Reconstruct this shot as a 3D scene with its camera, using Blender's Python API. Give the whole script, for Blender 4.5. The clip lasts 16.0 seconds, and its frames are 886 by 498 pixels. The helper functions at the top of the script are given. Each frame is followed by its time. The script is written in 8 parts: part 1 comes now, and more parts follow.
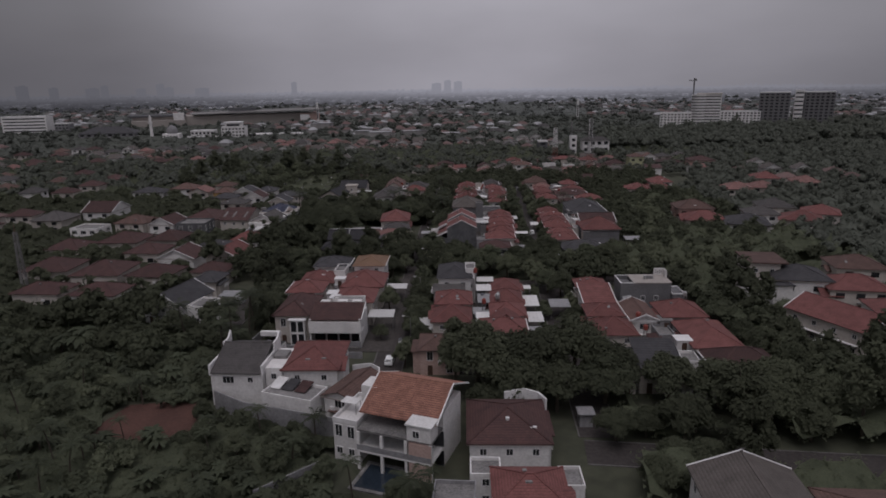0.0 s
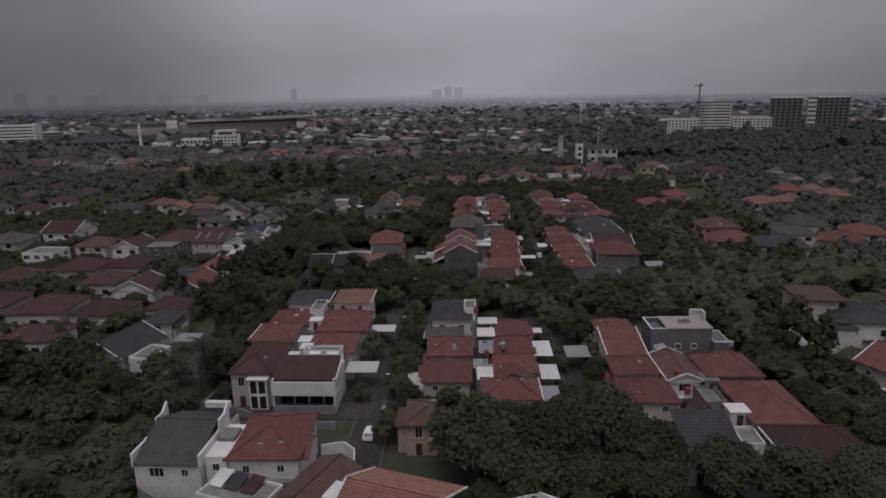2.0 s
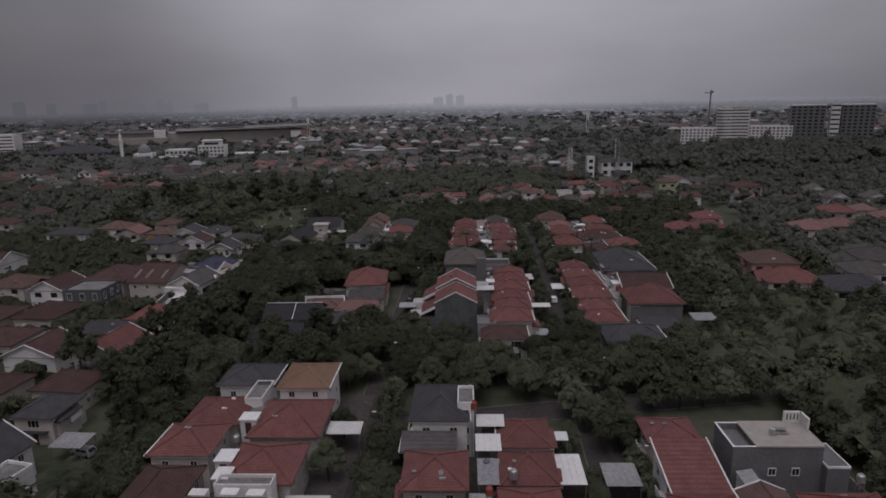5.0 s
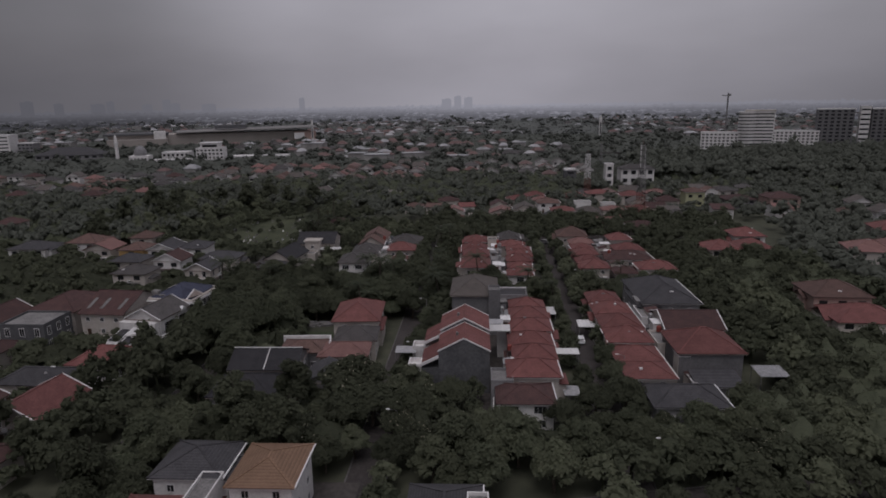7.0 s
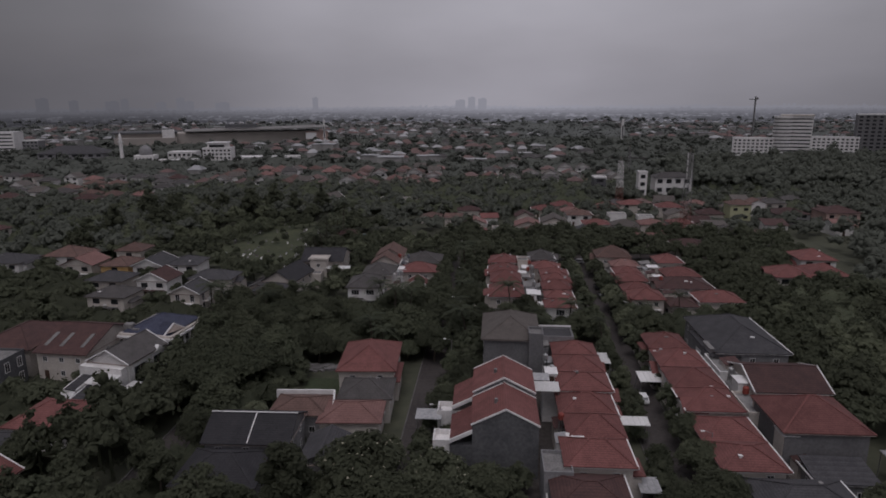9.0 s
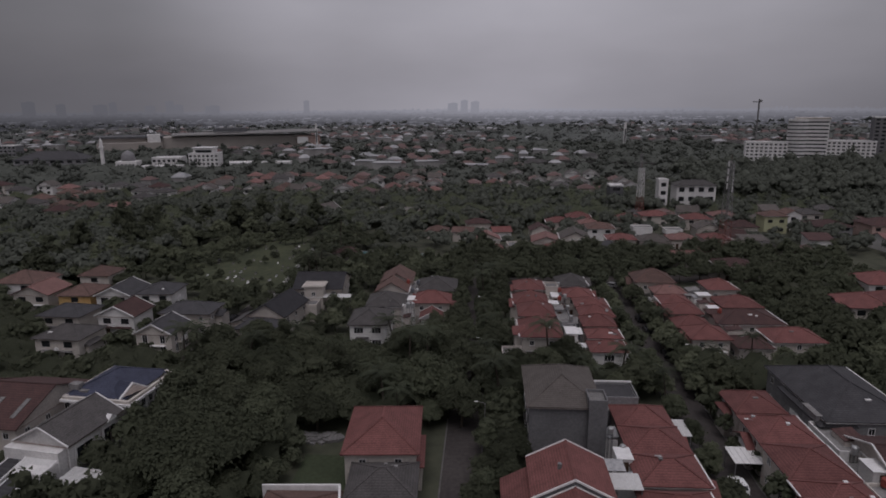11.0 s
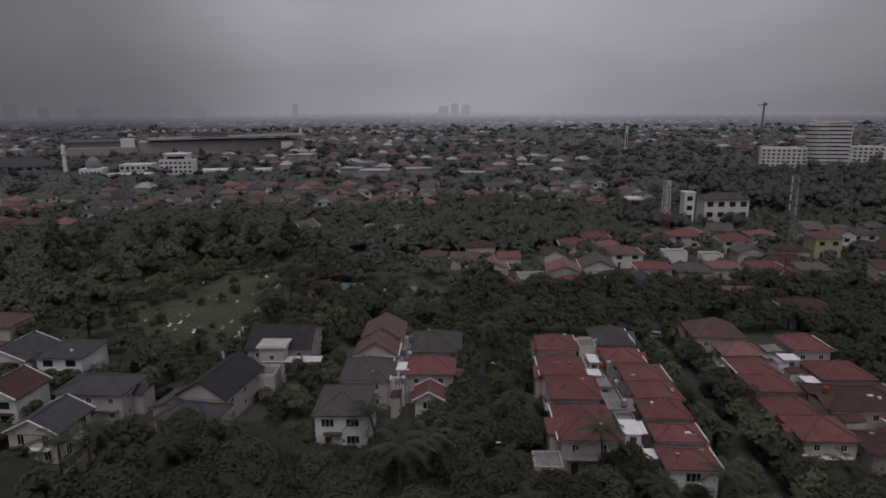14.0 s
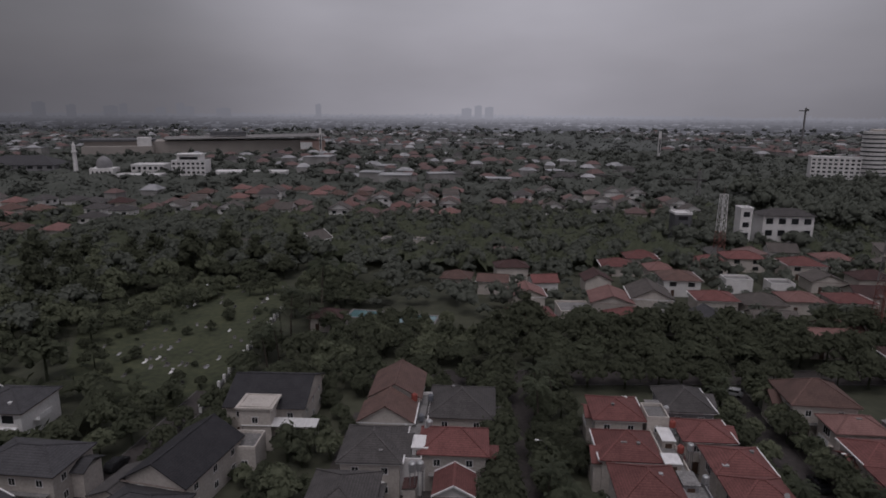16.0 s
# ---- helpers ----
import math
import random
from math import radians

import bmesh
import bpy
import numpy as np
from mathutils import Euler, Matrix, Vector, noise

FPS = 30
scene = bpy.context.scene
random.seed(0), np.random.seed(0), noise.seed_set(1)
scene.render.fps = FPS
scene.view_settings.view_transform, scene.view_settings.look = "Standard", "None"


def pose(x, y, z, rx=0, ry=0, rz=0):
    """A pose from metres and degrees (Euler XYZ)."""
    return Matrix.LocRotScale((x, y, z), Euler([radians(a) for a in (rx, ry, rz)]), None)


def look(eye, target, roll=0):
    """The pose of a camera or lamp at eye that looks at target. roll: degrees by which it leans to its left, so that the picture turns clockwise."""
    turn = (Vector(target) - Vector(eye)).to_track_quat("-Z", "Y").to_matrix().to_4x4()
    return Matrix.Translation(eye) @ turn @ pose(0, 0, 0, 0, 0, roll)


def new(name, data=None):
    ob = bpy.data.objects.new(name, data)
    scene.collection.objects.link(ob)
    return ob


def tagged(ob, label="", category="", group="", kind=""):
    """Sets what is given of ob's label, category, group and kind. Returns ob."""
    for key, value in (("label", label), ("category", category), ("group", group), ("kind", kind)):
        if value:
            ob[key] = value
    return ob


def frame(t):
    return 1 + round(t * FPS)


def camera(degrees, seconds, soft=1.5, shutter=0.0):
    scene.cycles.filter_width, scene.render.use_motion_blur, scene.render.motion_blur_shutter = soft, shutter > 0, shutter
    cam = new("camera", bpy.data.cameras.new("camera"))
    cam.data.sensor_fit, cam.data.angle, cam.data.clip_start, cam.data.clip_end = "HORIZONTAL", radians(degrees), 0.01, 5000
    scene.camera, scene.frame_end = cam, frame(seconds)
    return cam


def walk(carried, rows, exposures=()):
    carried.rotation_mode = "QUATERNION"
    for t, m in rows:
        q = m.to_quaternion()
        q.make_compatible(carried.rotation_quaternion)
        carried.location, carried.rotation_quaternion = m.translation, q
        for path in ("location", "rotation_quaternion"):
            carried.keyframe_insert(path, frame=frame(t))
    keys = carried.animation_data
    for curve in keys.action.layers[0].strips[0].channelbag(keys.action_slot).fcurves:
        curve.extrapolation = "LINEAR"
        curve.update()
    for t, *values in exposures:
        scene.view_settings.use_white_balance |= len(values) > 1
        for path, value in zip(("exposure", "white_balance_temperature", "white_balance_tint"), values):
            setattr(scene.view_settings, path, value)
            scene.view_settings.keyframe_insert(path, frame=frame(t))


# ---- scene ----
cam = camera(70.2, 16.0, soft=1.75)
PATH = [
    (0, (-2.791, 0.481, 56.922), (-2.691, 2.413, 56.418), -0.9),
    (0.5, (-2.173, 6.777, 57.01), (-2.073, 8.711, 56.511), -0.9),
    (1, (-1.24, 13.521, 57.009), (-1.142, 15.456, 56.513), -1.0),
    (1.5, (-0.484, 20.309, 56.947), (-0.387, 22.245, 56.456), -1.1),
    (2, (0.196, 27.201, 56.874), (0.293, 29.138, 56.388), -1.1),
    (2.5, (1.048, 34.223, 56.744), (1.145, 36.162, 56.263), -1.1),
    (3, (1.915, 41.201, 56.622), (2.011, 43.141, 56.145), -1.2),
    (3.5, (2.787, 48.234, 56.465), (2.883, 50.175, 55.993), -1.2),
    (4, (3.605, 55.103, 56.502), (3.701, 57.045, 56.034), -1.2),
    (6.5, (6.868, 90.74, 56.453), (6.943, 92.685, 55.994), -1.0),
    (7, (6.928, 97.917, 56.507), (6.997, 99.863, 56.049), -0.9),
    (7.5, (6.687, 105.003, 56.64), (6.748, 106.949, 56.182), -0.8),
    (8, (6.169, 112.275, 56.438), (6.217, 114.222, 55.982), -0.6),
    (8.5, (5.309, 119.536, 56.385), (5.348, 121.483, 55.93), -0.4),
    (9, (4.018, 126.713, 56.36), (4.052, 128.66, 55.905), -0.3),
    (11.5, (-2.801, 162.951, 55.873), (-2.733, 164.9, 55.429), -0.3),
    (12, (-3.095, 170.235, 55.789), (-3.021, 172.184, 55.346), -0.2),
    (12.5, (-3.255, 177.317, 55.626), (-3.177, 179.267, 55.186), -0.2),
    (13, (-3.147, 184.496, 55.688), (-3.065, 186.445, 55.249), -0.3),
    (13.5, (-2.856, 191.565, 55.483), (-2.773, 193.516, 55.046), -0.4),
    (14, (-2.702, 198.978, 55.566), (-2.612, 200.928, 55.13), -0.3),
    (14.5, (-2.176, 206.111, 55.599), (-2.092, 208.061, 55.164), -0.2),
    (15, (-1.994, 213.343, 55.595), (-1.932, 215.294, 55.161), -0.1),
    (15.5, (-2.394, 220.495, 55.416), (-2.352, 222.448, 54.984), 0.2),
    (16, (-3.231, 227.711, 55.187), (-3.205, 229.664, 54.757), 0.4),
]
walk(cam, [(t, look(eye, target, roll)) for t, eye, target, roll in PATH], exposures=[(0, 0.95, 6050, 16.5), (16, 0.95, 6050, 16.5)])

# ---------------------------------------------------------------- sky, sun
world = bpy.data.worlds.new("overcast_sky")
world.use_nodes = True
scene.world = world


ACROSS = ((0.0, 0.22), (0.19, 0.33), (0.39, 0.62), (0.61, 0.79), (0.81, 0.60), (1.0, 0.42))  # brightness of the cloud from west to east, in halves


def spread(ramp, stops):
    """Sets the grey stops of a colour ramp, in order."""
    row = ramp.color_ramp.elements
    for place, value in stops:
        stop = row[0] if place == 0 else row[-1] if place == 1 else row.new(place)
        stop.position, stop.color = place, (value, value, value, 1)


def build_sky(tree):
    nodes, links = tree.nodes, tree.links
    back = nodes["Background"]
    sky = nodes.new("ShaderNodeTexSky")
    sky.sky_type, sky.sun_disc = "NISHITA", False
    sky.sun_elevation, sky.sun_rotation = radians(68), radians(196)
    sky.dust_density, sky.air_density = 6.0, 2.0
    coord = nodes.new("ShaderNodeTexCoord")
    split = nodes.new("ShaderNodeSeparateXYZ")
    links.new(coord.outputs["Generated"], split.inputs[0])
    ramp = nodes.new("ShaderNodeValToRGB")
    for place, tint in ((0.0, (0.520, 0.498, 0.508)), (0.13, (0.570, 0.546, 0.556)), (0.35, (0.76, 0.73, 0.735)), (1.0, (0.98, 0.942, 0.95))):
        row = ramp.color_ramp.elements
        stop = row[0] if place == 0 else row[-1] if place == 1 else row.new(place)
        stop.position, stop.color = place, (*tint, 1)
    links.new(split.outputs["Z"], ramp.inputs[0])
    stretch = nodes.new("ShaderNodeMapping")
    stretch.inputs["Scale"].default_value = (1.0, 1.0, 3.0)
    links.new(coord.outputs["Generated"], stretch.inputs[0])
    cloud = nodes.new("ShaderNodeTexNoise")
    cloud.inputs["Scale"].default_value = 1.9
    cloud.inputs["Detail"].default_value = 5.0
    cloud.inputs["Roughness"].default_value = 0.45
    links.new(stretch.outputs[0], cloud.inputs["Vector"])
    shade = nodes.new("ShaderNodeMapRange")
    shade.inputs["From Min"].default_value, shade.inputs["From Max"].default_value = 0.3, 0.7
    shade.inputs["To Min"].default_value, shade.inputs["To Max"].default_value = 0.82, 1.16
    links.new(cloud.outputs["Fac"], shade.inputs["Value"])
    times = nodes.new("ShaderNodeVectorMath")
    times.operation = "SCALE"
    sideways = nodes.new("ShaderNodeMapRange")
    sideways.inputs["From Min"].default_value, sideways.inputs["From Max"].default_value = -0.7, 0.7
    links.new(split.outputs["X"], sideways.inputs["Value"])
    across = nodes.new("ShaderNodeValToRGB")
    across.color_ramp.interpolation = "EASE"
    spread(across, ACROSS)
    links.new(sideways.outputs[0], across.inputs[0])
    product = nodes.new("ShaderNodeMath")
    product.operation = "MULTIPLY"
    links.new(shade.outputs[0], product.inputs[0])
    links.new(across.outputs[0], product.inputs[1])
    gain = nodes.new("ShaderNodeMath")
    gain.operation = "MULTIPLY"
    gain.inputs[1].default_value = 4.3
    links.new(product.outputs[0], gain.inputs[0])
    links.new(ramp.outputs[0], times.inputs[0])
    links.new(gain.outputs[0], times.inputs["Scale"])
    mix = nodes.new("ShaderNodeMixRGB")
    mix.inputs[0].default_value = 0.97
    links.new(sky.outputs[0], mix.inputs[1])
    links.new(times.outputs[0], mix.inputs[2])
    links.new(mix.outputs[0], back.inputs[0])
    back.inputs[1].default_value = 0.1


build_sky(world.node_tree)
sun = new("sun", bpy.data.lights.new("sun", "SUN"))
sun.data.energy, sun.data.angle, sun.data.color = 0.42, radians(35), (1.0, 0.95, 0.9)
sun.matrix_world = look((-36, -128, 330), (0, 0, 0))

# ---------------------------------------------------------------- materials


def surface(name, low, high, scale=0.5, rough=0.85, metal=0.0, spread=0.0, bump=0.0, fine=8.0, courses=0.0, gloss=0.3, leaf=0.0):
    """Two scales of noise between two colours, a spread of value from object to object, fine relief; courses: height of a tile course in metres."""
    m = bpy.data.materials.new(name)
    m.use_nodes = True
    nodes, links = m.node_tree.nodes, m.node_tree.links
    bsdf = nodes["Principled BSDF"]
    bsdf.inputs["Roughness"].default_value, bsdf.inputs["Metallic"].default_value = rough, metal
    bsdf.inputs["Specular IOR Level"].default_value = gloss
    coord = nodes.new("ShaderNodeTexCoord")
    wide, small = nodes.new("ShaderNodeTexNoise"), nodes.new("ShaderNodeTexNoise")
    wide.inputs["Scale"].default_value, small.inputs["Scale"].default_value = scale, scale * fine
    wide.inputs["Detail"].default_value = 3.0
    links.new(coord.outputs["Object"], wide.inputs["Vector"])
    links.new(coord.outputs["Object"], small.inputs["Vector"])
    both = nodes.new("ShaderNodeMath")
    both.operation = "MULTIPLY_ADD"
    both.inputs[1].default_value = 0.5
    links.new(small.outputs["Fac"], both.inputs[0])
    half = nodes.new("ShaderNodeMath")
    half.operation = "MULTIPLY"
    half.inputs[1].default_value = 0.5
    links.new(wide.outputs["Fac"], half.inputs[0])
    links.new(half.outputs[0], both.inputs[2])
    ramp = nodes.new("ShaderNodeValToRGB")
    ramp.color_ramp.elements[0].position, ramp.color_ramp.elements[0].color = 0.36, (*low, 1)
    ramp.color_ramp.elements[1].position, ramp.color_ramp.elements[1].color = 0.64, (*high, 1)
    links.new(both.outputs[0], ramp.inputs[0])
    tone = nodes.new("ShaderNodeHueSaturation")
    links.new(ramp.outputs[0], tone.inputs["Color"])
    if spread:
        info = nodes.new("ShaderNodeObjectInfo")
        vary = nodes.new("ShaderNodeMapRange")
        vary.inputs["To Min"].default_value, vary.inputs["To Max"].default_value = 1 - spread, 1 + spread
        links.new(info.outputs["Random"], vary.inputs["Value"])
        links.new(vary.outputs[0], tone.inputs["Value"])
    colour = tone.outputs[0]
    height = small.outputs["Fac"]
    if courses:
        wave = nodes.new("ShaderNodeTexWave")
        wave.bands_direction, wave.wave_profile = "Z", "SAW"
        wave.inputs["Scale"].default_value, wave.inputs["Distortion"].default_value = 0.314 / courses, 0.6
        links.new(coord.outputs["Object"], wave.inputs["Vector"])
        joint = nodes.new("ShaderNodeMapRange")
        joint.inputs["To Min"].default_value, joint.inputs["To Max"].default_value = 0.72, 1.08
        links.new(wave.outputs["Fac"], joint.inputs["Value"])
        times = nodes.new("ShaderNodeVectorMath")
        times.operation = "SCALE"
        links.new(colour, times.inputs[0])
        links.new(joint.outputs[0], times.inputs["Scale"])
        colour, height = times.outputs[0], wave.outputs["Fac"]
    links.new(colour, bsdf.inputs["Base Color"])
    if bump:
        relief = nodes.new("ShaderNodeBump")
        relief.inputs["Strength"].default_value, relief.inputs["Distance"].default_value = bump, 0.05
        links.new(height, relief.inputs["Height"])
        links.new(relief.outputs[0], bsdf.inputs["Normal"])
    if leaf:  # shading normals of leaves bent towards the sky, to brighten dark crown sides
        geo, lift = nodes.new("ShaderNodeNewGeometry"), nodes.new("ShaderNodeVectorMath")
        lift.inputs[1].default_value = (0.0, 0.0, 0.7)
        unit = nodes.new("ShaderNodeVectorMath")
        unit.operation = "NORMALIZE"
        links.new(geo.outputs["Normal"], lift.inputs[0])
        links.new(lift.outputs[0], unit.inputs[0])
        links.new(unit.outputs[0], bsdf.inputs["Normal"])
        thin = nodes.new("ShaderNodeBsdfTranslucent")
        links.new(colour, thin.inputs[0])
        mix = nodes.new("ShaderNodeMixShader")
        mix.inputs[0].default_value = leaf
        links.new(bsdf.outputs[0], mix.inputs[1])
        links.new(thin.outputs[0], mix.inputs[2])
        links.new(mix.outputs[0], nodes["Material Output"].inputs[0])
    return m


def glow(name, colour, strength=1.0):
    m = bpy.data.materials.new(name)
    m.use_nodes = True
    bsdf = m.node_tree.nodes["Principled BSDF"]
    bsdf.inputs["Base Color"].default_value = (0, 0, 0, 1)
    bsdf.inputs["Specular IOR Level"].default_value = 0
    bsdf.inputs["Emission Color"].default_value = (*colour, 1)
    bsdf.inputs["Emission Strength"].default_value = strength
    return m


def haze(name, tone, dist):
    """Emission that paints in the far haze and follows the brightness of the cloud from west to east."""
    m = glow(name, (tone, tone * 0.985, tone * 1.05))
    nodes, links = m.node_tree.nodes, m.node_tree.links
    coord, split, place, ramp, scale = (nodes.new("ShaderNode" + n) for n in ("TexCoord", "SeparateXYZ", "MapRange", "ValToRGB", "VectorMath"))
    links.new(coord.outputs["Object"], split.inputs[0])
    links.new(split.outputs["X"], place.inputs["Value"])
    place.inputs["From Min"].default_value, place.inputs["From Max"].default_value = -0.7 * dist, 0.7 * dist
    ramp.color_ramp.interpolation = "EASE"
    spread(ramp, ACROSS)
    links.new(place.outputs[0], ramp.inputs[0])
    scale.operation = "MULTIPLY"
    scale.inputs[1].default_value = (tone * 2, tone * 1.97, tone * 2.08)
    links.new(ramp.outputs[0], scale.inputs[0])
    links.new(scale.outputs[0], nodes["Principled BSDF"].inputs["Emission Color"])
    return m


TILE = {
    "red": surface("red_roof_tile", (0.118, 0.046, 0.042), (0.190, 0.077, 0.070), 0.5, 0.8, spread=0.16, bump=0.5, courses=0.17),
    "orange": surface("orange_roof_tile", (0.17, 0.105, 0.068), (0.225, 0.138, 0.09), 0.5, 0.8, spread=0.08, bump=0.5, courses=0.17),
    "terracotta": surface("terracotta_roof_tile", (0.18, 0.085, 0.062), (0.34, 0.165, 0.12), 0.9, 0.8, spread=0.05, bump=0.4, fine=5),
    "maroon": surface("maroon_roof_tile", (0.050, 0.027, 0.026), (0.086, 0.044, 0.040), 0.5, 0.8, spread=0.18, bump=0.5, courses=0.17),
    "brown": surface("brown_roof_tile", (0.085, 0.052, 0.045), (0.14, 0.085, 0.072), 0.5, 0.85, spread=0.2, bump=0.5, courses=0.17),
    "grey": surface("grey_roof_tile", (0.058, 0.053, 0.052), (0.098, 0.090, 0.088), 0.5, 0.85, spread=0.2, bump=0.5, courses=0.17),
    "charcoal": surface("charcoal_roof_tile", (0.038, 0.037, 0.040), (0.066, 0.063, 0.067), 0.5, 0.8, spread=0.2, bump=0.5, courses=0.17),
    "black": surface("near_black_roof_tile", (0.022, 0.021, 0.024), (0.040, 0.038, 0.042), 0.5, 0.8, spread=0.1, bump=0.5, courses=0.17),
    "navy": surface("navy_roof_tile", (0.03, 0.033, 0.055), (0.055, 0.06, 0.095), 0.5, 0.7, spread=0.1, bump=0.5, courses=0.17),
    "taupe": surface("taupe_roof_tile", (0.080, 0.069, 0.063), (0.122, 0.106, 0.097), 0.5, 0.85, spread=0.1, bump=0.5, courses=0.17),
    # red tile for far roofs, its colour greyed to paint in haze
    "hazed": surface("hazed_far_roof_tile", (0.10, 0.066, 0.062), (0.16, 0.106, 0.099), 0.5, 0.9, spread=0.25),
    "pinkish": surface("faded_pink_roof_tile", (0.15, 0.08, 0.072), (0.22, 0.12, 0.108), 0.5, 0.85, spread=0.2, bump=0.5, courses=0.17),
}
PAINT = {
    "white": surface("white_wall_paint", (0.56, 0.54, 0.53), (0.72, 0.70, 0.685), 0.35, 0.9, spread=0.08),
    "cream": surface("cream_wall_paint", (0.40, 0.362, 0.328), (0.53, 0.485, 0.445), 0.35, 0.9, spread=0.12),
    "grey": surface("grey_wall_paint", (0.17, 0.165, 0.17), (0.26, 0.255, 0.26), 0.35, 0.9, spread=0.1),
    "cement": surface("plain_cement_render", (0.115, 0.112, 0.116), (0.165, 0.160, 0.164), 0.3, 0.95, spread=0.05),
    "dark": surface("dark_cement_wall", (0.075, 0.075, 0.08), (0.125, 0.125, 0.13), 0.3, 0.95, spread=0.05),
    "pink": surface("pinkish_wall_paint", (0.36, 0.25, 0.22), (0.48, 0.35, 0.31), 0.35, 0.9, spread=0.1),
    "yellow": surface("pale_yellow_wall_paint", (0.34, 0.34, 0.21), (0.42, 0.42, 0.27), 0.35, 0.9),
    "ochre": surface("ochre_wall_paint", (0.45, 0.27, 0.10), (0.55, 0.36, 0.16), 0.35, 0.9),
    "beige": surface("beige_cladding", (0.27, 0.245, 0.225), (0.35, 0.315, 0.29), 0.05, 0.8, fine=20),
}
TRIM = surface("white_trim_paint", (0.55, 0.535, 0.53), (0.74, 0.725, 0.72), 0.8, 0.8)
FASCIA = surface("weathered_fascia_board", (0.24, 0.19, 0.17), (0.42, 0.36, 0.33), 0.6, 0.85, spread=0.3)
SHEET = surface("white_sheet_roofing", (0.50, 0.49, 0.48), (0.62, 0.61, 0.60), 0.35, 0.6, spread=0.2)
GREYSHEET = surface("grey_sheet_roofing", (0.22, 0.22, 0.225), (0.36, 0.355, 0.36), 0.25, 0.55, spread=0.2)
# sheet roofs and walls of the far town, toned down to paint in haze
FARSHEET = surface("haze_muted_sheet_roofing", (0.20, 0.20, 0.205), (0.38, 0.375, 0.38), 0.02, 0.7)
FARWALL = surface("haze_muted_far_walls", (0.22, 0.212, 0.205), (0.36, 0.348, 0.336), 0.02, 0.9)
SLAB = surface("stained_roof_slab", (0.12, 0.115, 0.112), (0.24, 0.23, 0.225), 0.4, 0.95, spread=0.15)
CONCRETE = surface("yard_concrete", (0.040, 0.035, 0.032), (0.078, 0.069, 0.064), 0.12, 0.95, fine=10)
ASPHALT = surface("worn_asphalt", (0.036, 0.031, 0.030), (0.064, 0.056, 0.053), 0.1, 0.95, fine=14, bump=0.2)
KERB = surface("kerb_concrete", (0.075, 0.07, 0.068), (0.14, 0.132, 0.128), 0.5, 0.95)
GRASS = surface("rough_grass", (0.040, 0.043, 0.029), (0.072, 0.074, 0.050), 0.02, 1.0, fine=16, bump=0.6)
LAWN = surface("mown_lawn", (0.032, 0.041, 0.022), (0.05, 0.061, 0.034), 0.12, 1.0, fine=12, bump=0.4)
FIELD = surface("field_grass", (0.030, 0.036, 0.020), (0.068, 0.074, 0.040), 0.09, 1.0, fine=7, bump=0.5)
EARTH = surface("red_earth", (0.062, 0.032, 0.026), (0.095, 0.048, 0.038), 0.2, 1.0, fine=9, bump=0.5)
GLASS = surface("dark_window_glass", (0.015, 0.016, 0.018), (0.03, 0.031, 0.034), 0.5, 0.15, gloss=0.5)
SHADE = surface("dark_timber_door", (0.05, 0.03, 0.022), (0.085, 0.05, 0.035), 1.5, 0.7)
STEEL = surface("galvanised_steel", (0.16, 0.155, 0.155), (0.28, 0.27, 0.27), 1.0, 0.6, metal=0.4)
REDSTEEL = surface("red_painted_steel", (0.15, 0.060, 0.050), (0.21, 0.088, 0.072), 1.0, 0.7)
TANKS = {
    "red": surface("red_tank_plastic", (0.20, 0.045, 0.035), (0.28, 0.07, 0.055), 0.8, 0.5),
    "grey": surface("grey_tank_plastic", (0.10, 0.105, 0.12), (0.16, 0.165, 0.18), 0.8, 0.5),
    "steel": surface("steel_tank", (0.34, 0.34, 0.34), (0.50, 0.50, 0.50), 0.8, 0.35, metal=0.6),
}
WATER = surface("pool_water", (0.09, 0.17, 0.18), (0.13, 0.22, 0.23), 0.3, 0.12, gloss=0.5)
DARKWATER = surface("dark_pool_water", (0.018, 0.026, 0.036), (0.028, 0.038, 0.052), 0.3, 0.08, gloss=0.5)
BARK = surface("tree_bark", (0.045, 0.036, 0.028), (0.10, 0.082, 0.066), 1.2, 0.95, bump=0.5)
LEAF = {
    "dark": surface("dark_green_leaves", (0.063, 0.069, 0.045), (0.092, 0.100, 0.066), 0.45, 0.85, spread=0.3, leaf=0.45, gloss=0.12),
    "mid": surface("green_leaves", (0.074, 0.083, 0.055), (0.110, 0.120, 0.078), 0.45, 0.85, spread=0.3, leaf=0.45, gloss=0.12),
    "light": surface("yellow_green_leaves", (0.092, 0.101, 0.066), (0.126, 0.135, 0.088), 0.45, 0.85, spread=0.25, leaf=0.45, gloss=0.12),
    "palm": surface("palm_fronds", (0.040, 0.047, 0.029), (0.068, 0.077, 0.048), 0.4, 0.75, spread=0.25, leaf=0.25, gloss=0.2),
    "blossom": surface("cream_blossom", (0.30, 0.28, 0.2), (0.45, 0.43, 0.33), 1.0, 0.8),
}
# haze over the middle woods, mixed into a lighter, greyer leaf colour
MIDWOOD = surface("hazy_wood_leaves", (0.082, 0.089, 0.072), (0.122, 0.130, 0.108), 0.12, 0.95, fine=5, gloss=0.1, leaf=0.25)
# far leaves greyed: aerial haze is painted into the colour
FARWOOD = surface("haze_greyed_leaves", (0.056, 0.061, 0.052), (0.092, 0.097, 0.085), 0.03, 0.95, fine=7, gloss=0.1)
# horizon leaves paled as well, for thicker haze
HAZEWOOD = surface("haze_paled_leaves", (0.078, 0.083, 0.077), (0.112, 0.117, 0.110), 0.01, 0.95, fine=7, gloss=0.1)
